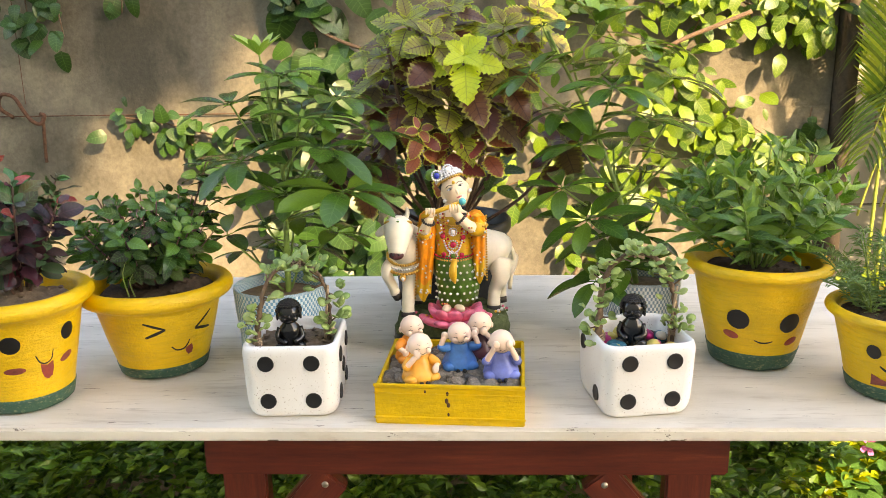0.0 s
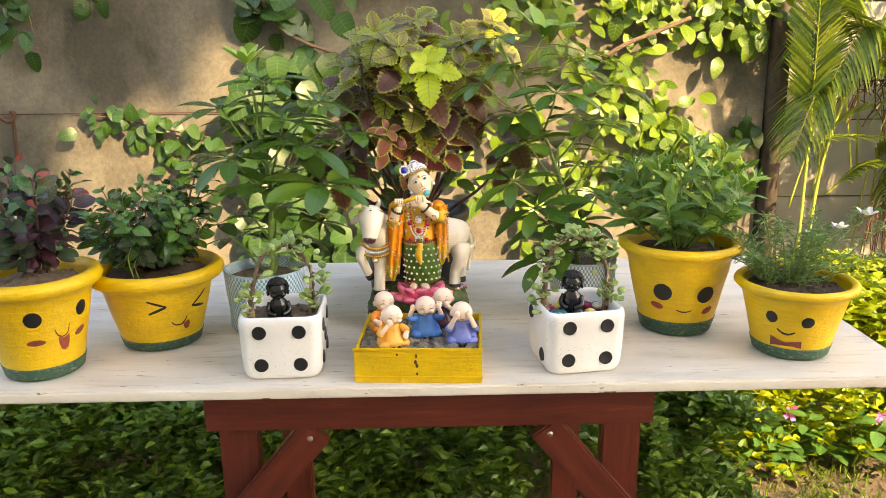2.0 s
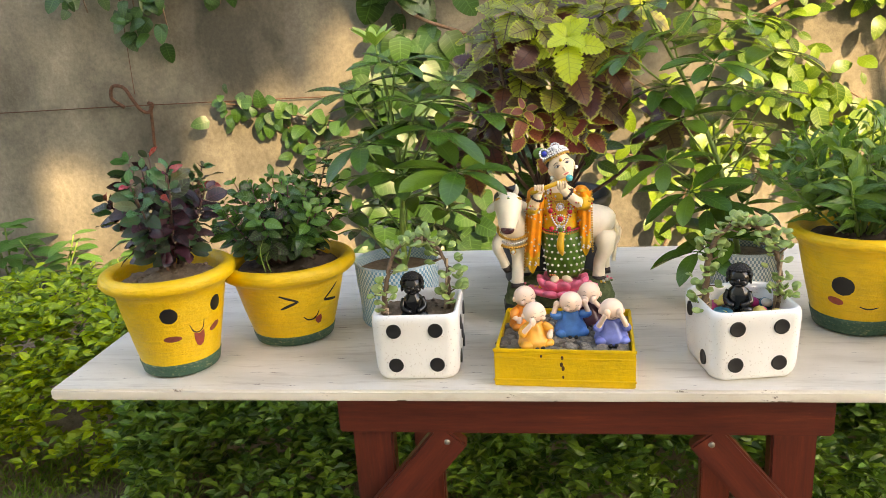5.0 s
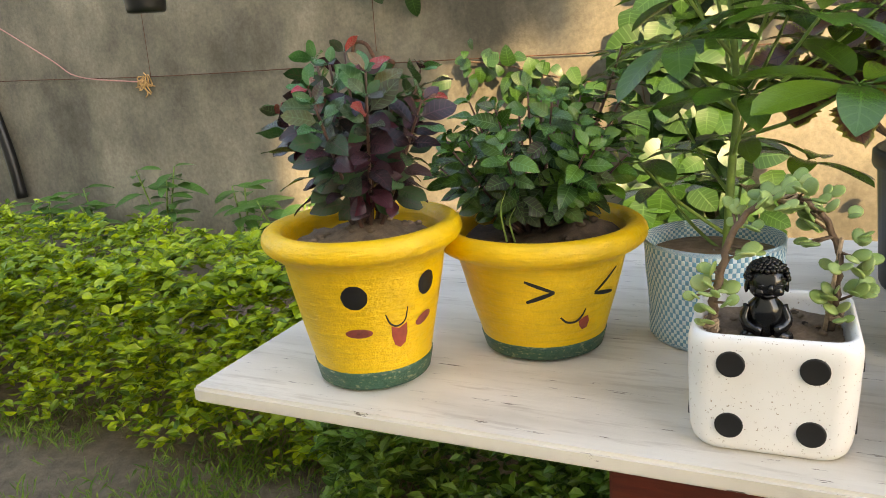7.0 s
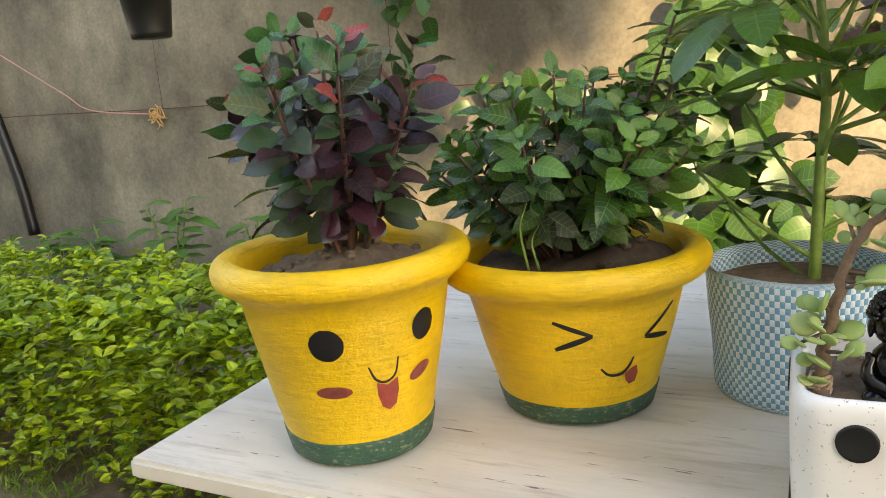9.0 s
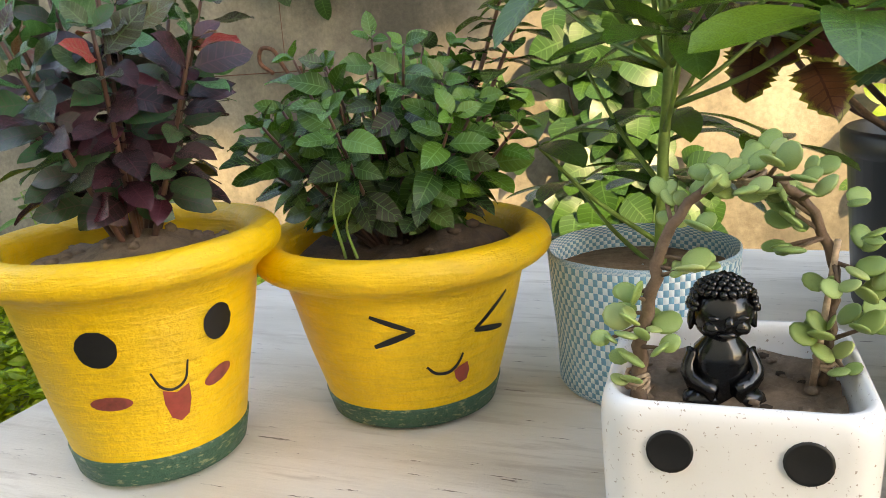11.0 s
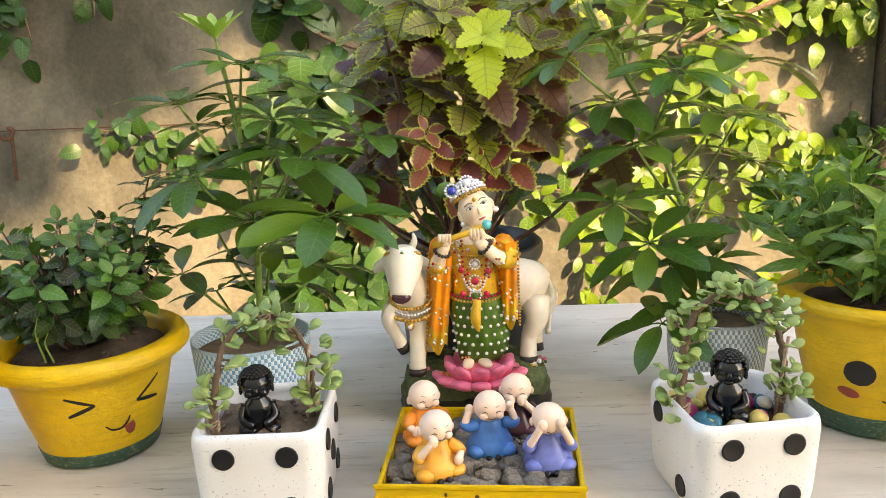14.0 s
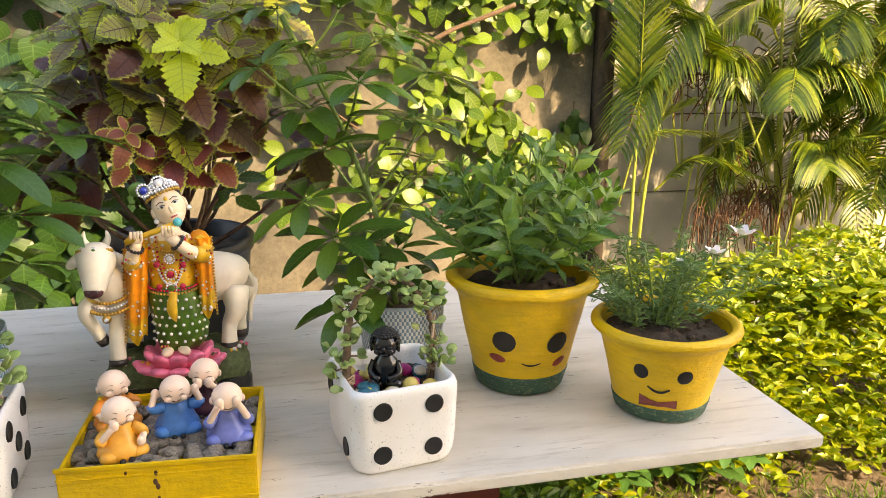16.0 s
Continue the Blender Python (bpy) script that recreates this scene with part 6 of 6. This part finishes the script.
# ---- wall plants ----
# creeper leaf tones in two versions, wall shade and wall sun mixed into the greens
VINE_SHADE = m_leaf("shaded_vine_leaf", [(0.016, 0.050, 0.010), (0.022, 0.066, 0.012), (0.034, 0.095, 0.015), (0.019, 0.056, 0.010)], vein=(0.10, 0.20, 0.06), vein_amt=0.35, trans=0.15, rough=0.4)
VINE_SUN = m_leaf("sunlit_vine_leaf", [(0.05, 0.12, 0.010), (0.11, 0.20, 0.015), (0.17, 0.27, 0.02), (0.035, 0.09, 0.010), (0.14, 0.23, 0.016)], vein=(0.40, 0.48, 0.12), vein_amt=0.25, trans=0.34, rough=0.40)
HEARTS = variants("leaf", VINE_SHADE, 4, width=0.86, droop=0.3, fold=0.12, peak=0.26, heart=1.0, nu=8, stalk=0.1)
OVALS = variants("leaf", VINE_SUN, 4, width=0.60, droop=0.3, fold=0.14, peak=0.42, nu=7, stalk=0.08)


def vine(label, runs, meshes, per, size, seed, stem_mat=None, spread=0.05, y=WALL_Y - 0.03, category="climbing plant"):
    """Runners along the wall with hanging leaves."""
    v = thing("climbing_plant", (0, 0, 0), label, category)
    r = random.Random(seed)
    for pts in runs:
        p3 = [(x, y + r.uniform(-0.02, 0.01), z) for x, z in pts]
        stem("runner", p3, 0.0042, 0.0026, stem_mat or BARK, v, 6)
        run = curve_pts(p3, 10)
        length = sum((b - a).length for a, b in zip(run, run[1:]))
        for _ in range(max(2, int(per * length))):
            p = r.choice(run) + Vector((r.gauss(0, spread), -abs(r.gauss(0, spread * 0.8)), r.gauss(0, spread)))
            d = Vector((r.gauss(0, 0.6), -0.35 + r.gauss(0, 0.3), -0.5 + r.gauss(0, 0.5)))
            put_leaf(meshes, leaf_pose(p, d, (r.gauss(0, 0.3), -1, 0.45 + r.gauss(0, 0.25)), size * r.uniform(0.6, 1.25)), v, r)
    return v


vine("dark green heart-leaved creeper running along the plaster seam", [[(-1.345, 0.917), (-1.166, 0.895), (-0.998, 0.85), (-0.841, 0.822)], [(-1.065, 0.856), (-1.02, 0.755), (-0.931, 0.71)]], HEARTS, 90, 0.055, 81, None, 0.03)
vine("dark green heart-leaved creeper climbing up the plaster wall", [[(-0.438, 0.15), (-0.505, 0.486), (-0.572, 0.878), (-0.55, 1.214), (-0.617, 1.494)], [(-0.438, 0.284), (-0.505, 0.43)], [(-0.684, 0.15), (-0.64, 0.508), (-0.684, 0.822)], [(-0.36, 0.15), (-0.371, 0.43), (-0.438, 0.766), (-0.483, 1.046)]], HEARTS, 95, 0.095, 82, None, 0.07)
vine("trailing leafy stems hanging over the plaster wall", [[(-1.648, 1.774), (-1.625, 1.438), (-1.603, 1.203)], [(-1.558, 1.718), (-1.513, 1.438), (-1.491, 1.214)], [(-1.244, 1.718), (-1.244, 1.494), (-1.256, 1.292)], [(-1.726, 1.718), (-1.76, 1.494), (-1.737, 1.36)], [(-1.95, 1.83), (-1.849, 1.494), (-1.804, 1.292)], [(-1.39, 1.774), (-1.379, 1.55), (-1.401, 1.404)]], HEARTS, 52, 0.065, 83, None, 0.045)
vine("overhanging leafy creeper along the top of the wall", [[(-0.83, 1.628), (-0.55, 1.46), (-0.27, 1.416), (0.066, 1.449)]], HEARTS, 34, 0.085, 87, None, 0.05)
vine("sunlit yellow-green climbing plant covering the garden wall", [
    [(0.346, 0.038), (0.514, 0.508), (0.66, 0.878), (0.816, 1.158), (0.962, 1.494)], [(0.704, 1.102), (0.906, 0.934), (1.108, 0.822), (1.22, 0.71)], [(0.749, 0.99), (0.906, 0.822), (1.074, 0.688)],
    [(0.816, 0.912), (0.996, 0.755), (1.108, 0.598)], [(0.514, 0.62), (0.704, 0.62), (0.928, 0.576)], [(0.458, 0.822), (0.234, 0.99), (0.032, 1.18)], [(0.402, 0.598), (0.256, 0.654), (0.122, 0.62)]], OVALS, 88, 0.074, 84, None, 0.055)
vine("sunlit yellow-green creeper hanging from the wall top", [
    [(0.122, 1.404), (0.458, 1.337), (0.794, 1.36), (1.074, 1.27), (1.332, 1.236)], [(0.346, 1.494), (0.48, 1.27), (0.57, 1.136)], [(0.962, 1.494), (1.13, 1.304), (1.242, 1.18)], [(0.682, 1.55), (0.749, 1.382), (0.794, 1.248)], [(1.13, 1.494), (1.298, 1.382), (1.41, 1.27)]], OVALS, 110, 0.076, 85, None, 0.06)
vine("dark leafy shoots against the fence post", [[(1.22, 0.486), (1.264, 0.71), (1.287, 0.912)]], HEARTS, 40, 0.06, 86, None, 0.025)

# ---- wall fittings ----


def wire(name, pts, r, mat, label, category, steps=8):
    bm = bmesh.new()
    add_tube(bm, curve_pts(pts, steps), r, 7)
    return tagged(part(name, bm, mat), label, category)


wire("iron_hook", [(-1.72, 2.143, 0.917), (-1.765, 2.137, 0.956), (-1.754, 2.137, 1.003), (-1.704, 2.132, 0.996), (-1.67, 2.126, 0.945), (-1.642, 2.126, 0.906), (-1.614, 2.132, 0.895), (-1.597, 2.137, 0.923), (-1.614, 2.137, 0.932)], 0.0075, RUST, "rusty bent iron hook hung on the garden wall", "hook")
wire("rusty_rod", [(-1.608, 2.143, 0.917), (-1.616, 2.148, 0.822), (-1.621, 2.151, 0.777), (-1.623, 2.154, 0.744)], 0.0065, RUST, "thin rusty iron rod hanging on the wall", "rod")
wire("wall_wire", [(-5.59, 2.165, 0.936), (-3.798, 2.157, 0.932), (-2.79, 2.16, 0.917), (-1.67, 2.16, 0.921), (-0.214, 2.16, 0.917)], 0.0022, RUST, "thin dark wire strung along the plaster seam", "wire")
wire("hanging_wire", [(-1.67, 2.148, 1.774), (-1.668, 2.148, 1.382), (-1.67, 2.148, 0.968)], 0.0015, RUST, "thin dark upright wire on the wall", "wire")
wire("hanging_wire", [(-2.812, 2.16, 1.606), (-2.812, 2.157, 1.27), (-2.818, 2.157, 0.917)], 0.0014, RUST, "thin dark upright wire on the wall", "wire")
wire("vine_branch", [(-0.628, 2.104, 1.382), (-0.55, 2.104, 1.248), (-0.46, 2.098, 1.186), (-0.326, 2.098, 1.136), (-0.147, 2.092, 1.063)], 0.007, BARK, "bare brown vine branch leaning over the wall", "branch")
wire("vine_branch", [(0.682, 2.059, 1.113), (0.772, 2.048, 1.164), (0.884, 2.036, 1.208), (0.996, 2.025, 1.253)], 0.008, BARK, "bare reddish brown branch among the creeper", "branch")
wire("hose", [(-4.19, 2.238, 2.748), (-4.089, 2.143, 2.614), (-4.022, 2.137, 1.438), (-3.966, 2.137, 1.158), (-3.888, 2.137, 0.878), (-3.82, 2.137, 0.598), (-3.792, 2.137, 0.352)], 0.030, BLACK_PLASTIC, "thick black hose end hanging by the wall", "hose")
wire("twine", [(-3.854, 2.126, 1.27), (-3.406, 2.137, 1.024), (-3.238, 2.143, 0.934), (-2.857, 2.148, 0.895)], 0.003, m_plain("faded_pink_twine", (0.45, 0.22, 0.20), 0.9), "faded pink twine strung to the wall wire", "twine")
_bm = bmesh.new()
for _i in range(14):
    _r = random.Random(_i)
    add_tube(_bm, curve_pts([(_r.gauss(0, 0.012), 0, _r.gauss(0, 0.012)), (_r.gauss(0, 0.03), -0.01, _r.gauss(-0.01, 0.02)), (_r.gauss(0, 0.04), 0, _r.gauss(-0.03, 0.02))], 3), 0.003, 5)
_ob = tagged(part("twine_knot", _bm, m_plain("straw_knot", (0.50, 0.30, 0.12), 0.9, var=0.4)), "frayed straw-coloured twine knot on the wall wire", "knot", kind="stuff")
_ob.location = (-2.86, 2.155, 0.905)


def make_hanging_pot():
    t = thing("hanging_pot", (-2.095, 1.454, 1.145), "black plastic hanging pot seen from below", "plant pot")
    bm = bmesh.new()
    rg = add_lathe(bm, [(0.004, 0.0), (0.055, 0.0), (0.060, 0.004), (0.062, 0.018), (0.078, 0.15), (0.082, 0.152), (0.082, 0.168), (0.076, 0.168), (0.072, 0.13)], 40)
    part("pot", bm, BLACK_PLASTIC, t)
    bm = bmesh.new()
    add_lathe(bm, [(0.001, 0.14), (0.074, 0.135)], 24)
    part("soil", bm, SOIL_DARK, t)
    for i in range(3):
        a = 2.1 * i
        stem("hanger", [(0.078 * math.cos(a), 0.078 * math.sin(a), 0.165), (0.03 * math.cos(a), 0.03 * math.sin(a), 0.5), (0, 0, 0.75)], 0.002, 0.002, BLACK_PLASTIC, t)
    stem("hanger", [(0, 0, 0.74), (0, 0.33, 1.2), (0, 0.66, 1.48)], 0.003, 0.003, BLACK_PLASTIC, t)


make_hanging_pot()

# ---- saplings behind the hedge ----
SAP = variants("leaf", m_leaf("sapling_leaf", [(0.05, 0.15, 0.03), (0.08, 0.20, 0.045), (0.06, 0.16, 0.04)], vein=(0.18, 0.32, 0.1), trans=0.28), 3, width=0.5, droop=0.3, peak=0.42, stalk=0.12)


def sapling(x, y, h, seed):
    t = thing("sapling", (x, y, 0), "young broad-leaved green sapling by the wall", "sapling", "saplings behind the hedge")
    r = random.Random(seed)
    for s in range(3):
        tip = Vector((r.gauss(0, 0.10), r.gauss(0, 0.04), h * r.uniform(0.75, 1.0)))
        stem("stem", [(0, 0, 0), (tip.x * 0.4, tip.y * 0.4, h * 0.55), tip], 0.006, 0.003, STEM_GREEN, t, 6)
        for k in range(9):
            q = Vector((tip.x * (0.5 + k / 18), tip.y * (0.5 + k / 18), tip.z * (0.62 + 0.38 * k / 8)))
            a = k * 2.4 + r.random()
            put_leaf(SAP, leaf_pose(q, (math.cos(a), math.sin(a), r.uniform(-0.1, 0.4)), (0, -0.3, 1), r.uniform(0.08, 0.13)), t, r)


for _i, (_x, _y, _h) in enumerate(((-2.68, 1.96, 0.58), (-3.10, 1.99, 0.45), (-2.28, 2.01, 0.49), (-2.03, 1.95, 0.47), (-1.80, 2.03, 0.42), (-3.46, 2.0, 0.41))):
    sapling(_x, _y, _h, 100 + _i)

# ---- palms ----
PALM = m_leaf("palm_leaflet", [(0.034, 0.080, 0.007), (0.09, 0.16, 0.014), (0.25, 0.30, 0.026), (0.028, 0.060, 0.007), (0.15, 0.21, 0.017)], "island", vein_amt=0.1, trans=0.2, rough=0.36)
CANE = m_plain("palm_cane", (0.30, 0.34, 0.06), 0.45, var=0.3, scale=20)
DEAD = m_plain("dry_palm_thatch", (0.12, 0.06, 0.032), 0.9, var=0.4)


def frond(parent, base, mid, tip, length, n, mat, seed, droop=0.35):
    """A rib with two rows of narrow leaflets, one mesh."""
    r = random.Random(seed)
    run = curve_pts([base, mid, tip], 14)
    bm = bmesh.new()
    lay = bm.loops.layers.uv.verify()
    add_tube(bm, run, [0.0045 * (1 - 0.8 * i / (len(run) - 1)) for i in range(len(run))], 5)
    n = int(n * 1.25)
    for k in range(n):
        t = 0.14 + 0.86 * k / (n - 1)
        f = t * (len(run) - 1)
        i = min(len(run) - 2, int(f))
        p = run[i].lerp(run[i + 1], f - i)
        d = (run[i + 1] - run[i]).normalized()
        sd = d.cross(Vector((0, 0, 1)))
        sd = sd.normalized() if sd.length > 0.05 else Vector((1, 0, 0))
        for s in (-1, 1):
            ln = length * (math.sin(math.pi * min(1, 0.16 + 0.80 * t)) ** 0.6) * r.uniform(0.85, 1.1)
            w = (sd * s * 0.85 + d * 0.75 + Vector((0, 0, 0.25))).normalized()
            wid = 0.0054
            nrm = w.cross(d).normalized()
            across = w.cross(nrm).normalized()
            prev = None
            for j in range(6):
                u = j / 5
                q = p + w * ln * u + Vector((0, 0, -droop * ln * u * u))
                hw = wid * math.sin(math.pi * (0.12 + 0.86 * u)) ** 0.7
                row = (bm.verts.new(q - across * hw), bm.verts.new(q + Vector((0, 0, -hw * 0.5))), bm.verts.new(q + across * hw))
                if prev:
                    for m in (0, 1):
                        fc = bm.faces.new((prev[m], prev[m + 1], row[m + 1], row[m]))
                        for lp, uvv in zip(fc.loops, ((u - 0.2, m / 2), (u - 0.2, m / 2 + 0.5), (u, m / 2 + 0.5), (u, m / 2))):
                            lp[lay].uv = uvv
                prev = row
    return part("frond", bm, mat, parent)


def palm(at, canes, fronds, seed, label, extra=0, box=None):
    """Canes and named fronds in world places, then smaller fronds filling the clump."""
    t = thing("palm", (*at, 0), label, "palm")
    o = Vector((*at, 0))
    r = random.Random(seed)
    for pts in canes:
        stem("cane", [Vector(p) - o for p in pts], 0.0085, 0.0055, CANE, t, 8)
    for i, (b, m, e, ln, n, droop) in enumerate(fronds):
        frond(t, Vector(b) - o, Vector(m) - o, Vector(e) - o, ln, n, PALM, seed * 10 + i, droop)
    for i in range(extra):
        b = Vector((r.uniform(box[0], box[1]), r.uniform(1.81, 2.06), r.uniform(box[2], box[3])))
        a = r.uniform(0, 6.28)
        run = r.uniform(0.18, 0.38)
        d = Vector((math.cos(a) * run, -abs(math.sin(a)) * run * 0.7, 0))
        rise = r.uniform(0.06, 0.24)
        fall = r.uniform(-0.25, 0.12)
        frond(t, b - o, b + d * 0.5 + Vector((0, 0, rise)) - o, b + d + Vector((0, 0, rise + fall)) - o, r.uniform(0.10, 0.19), r.randint(16, 24), PALM, seed * 100 + i, r.uniform(0.2, 0.9))
        stem("stalk", [b + Vector((-d.x * 0.3, 0.03, -r.uniform(0.25, 0.5))) - o, b + Vector((-d.x * 0.1, 0.01, -0.1)) - o, b - o], 0.0045, 0.0035, CANE, t, 6)
    return t


palm((1.466, 1.924), [[(1.438, 1.924, 0), (1.432, 1.913, 0.486), (1.427, 1.902, 0.934)], [(1.466, 1.924, 0), (1.483, 1.913, 0.654), (1.561, 1.902, 1.046)]], [
    ((1.427, 1.902, 0.822), (1.404, 1.868, 1.102), (1.376, 1.835, 1.494), 0.16, 30, 0.1),
    ((1.466, 1.902, 0.766), (1.561, 1.868, 1.046), (1.656, 1.824, 1.337), 0.19, 26, 0.1),
    ((1.438, 1.902, 0.755), (1.5, 1.88, 0.856), (1.6, 1.846, 0.934), 0.15, 14, 0.2),
    ((1.432, 1.902, 0.8), (1.533, 1.88, 0.822), (1.69, 1.846, 0.822), 0.12, 10, 0.35),
    ((1.354, 1.924, 1.382), (1.533, 1.902, 1.225), (1.712, 1.88, 1.068), 0.20, 24, 0.1),
    ((1.522, 1.924, 0.598), (1.668, 1.88, 0.727), (1.936, 1.824, 0.643), 0.115, 34, 0.5),], 3, "slender areca palm with arching fronds beside the wall", 9, (1.50, 1.80, 0.60, 1.55))
palm((2.093, 1.924), [[(2.06, 1.924, 0), (2.048, 1.924, 0.486), (1.824, 1.924, 0.99)], [(2.082, 1.924, 0), (2.026, 1.913, 0.654), (1.959, 1.902, 1.27)], [(2.138, 1.947, 0), (2.149, 1.936, 0.654), (2.116, 1.924, 1.337)], [(2.093, 1.902, 0), (2.06, 1.902, 0.374), (2.004, 1.902, 0.934)], [(2.205, 1.924, 0), (2.25, 1.924, 0.486), (2.272, 1.924, 1.158)]], [
    ((1.824, 1.924, 0.956), (1.757, 1.902, 1.068), (1.623, 1.88, 1.102), 0.17, 24, 0.9),
    ((1.869, 1.902, 0.912), (1.78, 1.88, 1.068), (1.824, 1.846, 0.777), 0.15, 26, 0.9),
    ((1.959, 1.902, 1.136), (1.847, 1.88, 1.27), (1.668, 1.857, 1.18), 0.18, 28, 0.6),
    ((1.981, 1.902, 0.99), (2.093, 1.79, 1.068), (2.362, 1.7, 0.9), 0.15, 34, 1.0),
    ((2.004, 1.88, 0.934), (1.959, 1.79, 1.046), (1.869, 1.678, 0.934), 0.14, 24, 0.8),
    ((1.959, 1.902, 1.248), (1.936, 1.857, 1.404), (1.802, 1.79, 1.516), 0.19, 28, 0.4),
    ((2.116, 1.902, 1.27), (2.228, 1.835, 1.382), (2.407, 1.768, 1.292), 0.18, 28, 0.6)], 4, "clump of areca palm with yellow-green canes and fronds", 44, (1.90, 2.55, 0.45, 1.55))
palm((2.72, 1.924), [[(2.676, 1.924, 0), (2.642, 1.924, 0.486), (2.586, 1.924, 1.158)], [(2.743, 1.924, 0), (2.765, 1.924, 0.598), (2.81, 1.902, 1.27)], [(2.81, 1.902, 0), (2.922, 1.902, 0.486), (2.989, 1.88, 1.046)]], [
    ((2.586, 1.902, 1.046), (2.452, 1.812, 1.248), (2.228, 1.734, 1.158), 0.17, 28, 0.6),
    ((2.642, 1.902, 0.822), (2.474, 1.79, 0.99), (2.272, 1.678, 0.844), 0.16, 28, 0.8)], 5, "dense clump of areca palm with tangled fronds", 54, (2.25, 3.20, 0.40, 1.60))
_bm = bmesh.new()
_r = random.Random(12)
for _i in range(110):
    _a = _r.uniform(0, math.pi)
    _p = Vector((_r.gauss(0, 0.10), _r.gauss(0, 0.04), _r.gauss(0.1, 0.06)))
    _k = _r.uniform(0.4, 1.1)
    add_tube(_bm, curve_pts([_p, _p + Vector((0.09 * _k * math.cos(_a), -0.03, 0.07 * _k + _r.gauss(0, 0.02))), _p + Vector((0.13 * _k * math.cos(_a), -0.05, -0.08 * _k + _r.gauss(0, 0.05)))], 4), 0.0022, 4)
_ob = tagged(part("dry_thatch", _bm, DEAD), "tangle of dry red-brown palm stalks on the ground", "dry stalks", kind="stuff")
_ob.location = (1.892, 1.947, 0.396)
_bm = bmesh.new()
for _i in range(70):
    _a = _r.uniform(0, 6.28)
    _p = Vector((_r.gauss(0, 0.16), _r.gauss(0, 0.03), _r.gauss(0.0, 0.07)))
    add_tube(_bm, curve_pts([_p, _p + Vector((0.06 * math.cos(_a), -0.02, 0.04 * math.sin(_a))), _p + Vector((0.10 * math.cos(_a), -0.03, -0.07 + _r.gauss(0, 0.03)))], 3), 0.0024, 4)
_ob = tagged(part("dry_thatch", _bm, DEAD), "dry brown dead fronds hanging among the palm canes", "dry stalks", kind="stuff")
_ob.location = (1.802, 1.992, 1.024)

# ---- small plants on the ground ----


def vinca(at, seed):
    t = thing("flowering_plant", (*at, 0), "low glossy green periwinkle with pink flowers", "flowering plant")
    r = random.Random(seed)
    for s in range(9):
        a = r.uniform(0, 6.28)
        tip = Vector((0.14 * math.cos(a), 0.14 * math.sin(a), r.uniform(0.12, 0.25)))
        stem("stem", [(0, 0, 0), (tip.x * 0.5, tip.y * 0.5, tip.z * 0.6), tip], 0.004, 0.002, STEM_GREEN, t, 5)
        for k in range(10):
            q = tip * (0.35 + 0.65 * k / 9)
            b = k * 2.4
            put_leaf(SAP, leaf_pose(q, (math.cos(b), math.sin(b), 0.25), (0, -0.3, 1), r.uniform(0.045, 0.075)), t, r)
    bm = bmesh.new()
    bm.loops.layers.uv.verify()
    for i in range(5):
        a = 6.283 * i / 5
        m = leaf_pose((0, 0, 0), (math.cos(a), -0.5, math.sin(a)), (0, -1, 0.3), 0.026)
        bm.faces.new([bm.verts.new(m @ Vector(v)) for v in ((0, 0, 0), (0.5, -0.3, 0), (0.95, -0.32, 0.05), (1.05, 0.1, 0.05), (0.55, 0.28, 0))])
    f = part("flower", bm, PETAL_PINK, t, "bright pink five-petalled flower")
    f.location = (0.005, -0.10, 0.215)


vinca((1.18, 0.96), 120)
vinca((0.96, 1.00), 121)

_rr = random.Random(19)
_bm = bmesh.new()
for _i in range(260):
    _x, _y = _rr.uniform(0.55, 2.2), _rr.uniform(0.45, 1.12)
    _s = _rr.uniform(0.008, 0.028)
    add_ball(_bm, (_x, _y, _s * 0.3), _s, 0, 1, (1, _rr.uniform(0.6, 1), 0.7))
for _i in range(160):
    _x, _y = _rr.uniform(-2.6, 0.4), _rr.uniform(0.2, 1.0)
    _s = _rr.uniform(0.004, 0.016)
    add_ball(_bm, (_x, _y, _s * 0.3), _s, 0, 1, (1, _rr.uniform(0.6, 1), 0.7))
for _v in _bm.verts:
    _v.co += 0.006 * noise.noise_vector(_v.co * 60)
tagged(part("clods", _bm, EARTH, smooth=False), "loose brown earth clods and small stones", "earth", kind="stuff")

# ---- unseen tree added behind the walk, whose crown shades the upper wall ----


def shade_tree():
    t = thing("tree", (-0.5, -6.2, 0), "unseen broad leafy tree added to shade the wall", "tree")
    stem("trunk", [(0, 0, 0), (0.1, 0, 2.5), (0.3, 0.2, 5.0), (0.6, 0.3, 6.8)], 0.18, 0.08, BARK, t, 10)
    for i, e in enumerate(((2.6, 1.6, 6.3), (1.2, 2.0, 6.8), (3.2, 1.9, 7.2), (-1.5, 1.0, 6.5), (2.0, 2.2, 7.9))):
        stem("limb", [(0.25, 0.1, 4.2), (e[0] * 0.5, e[1] * 0.5, 5.6), e], 0.08, 0.02, BARK, t, 7)
    r = random.Random(77)
    rows = []
    while len(rows) < 27000:
        x, y, z = r.uniform(0.5, 5.8), r.uniform(0.9, 2.6), r.uniform(5.30, 8.6)
        # gaps run along the sun's slope, so they fall as dapples on the wall
        if noise.noise(Vector(((x + y * 0.75) * 1.9, 3.0, (z + y * 0.72) * 1.9))) < -0.48 + max(0, x - 4.5) * 0.62 + max(0, 6.10 - z - (y - 1.75) * 0.72) * 1.3:
            continue
        rows.append((x, y, z, r.gauss(0, 1), r.gauss(0, 1), -0.3 + r.gauss(0, 0.5), r.uniform(0.12, 0.24)))
    c = scatter_leaves("crown", rows, (0.6, 0.1), HEDGE_SHADED, "dense leaf crown with gaps shaped to dapple the wall", "")
    c.parent = t


shade_tree()
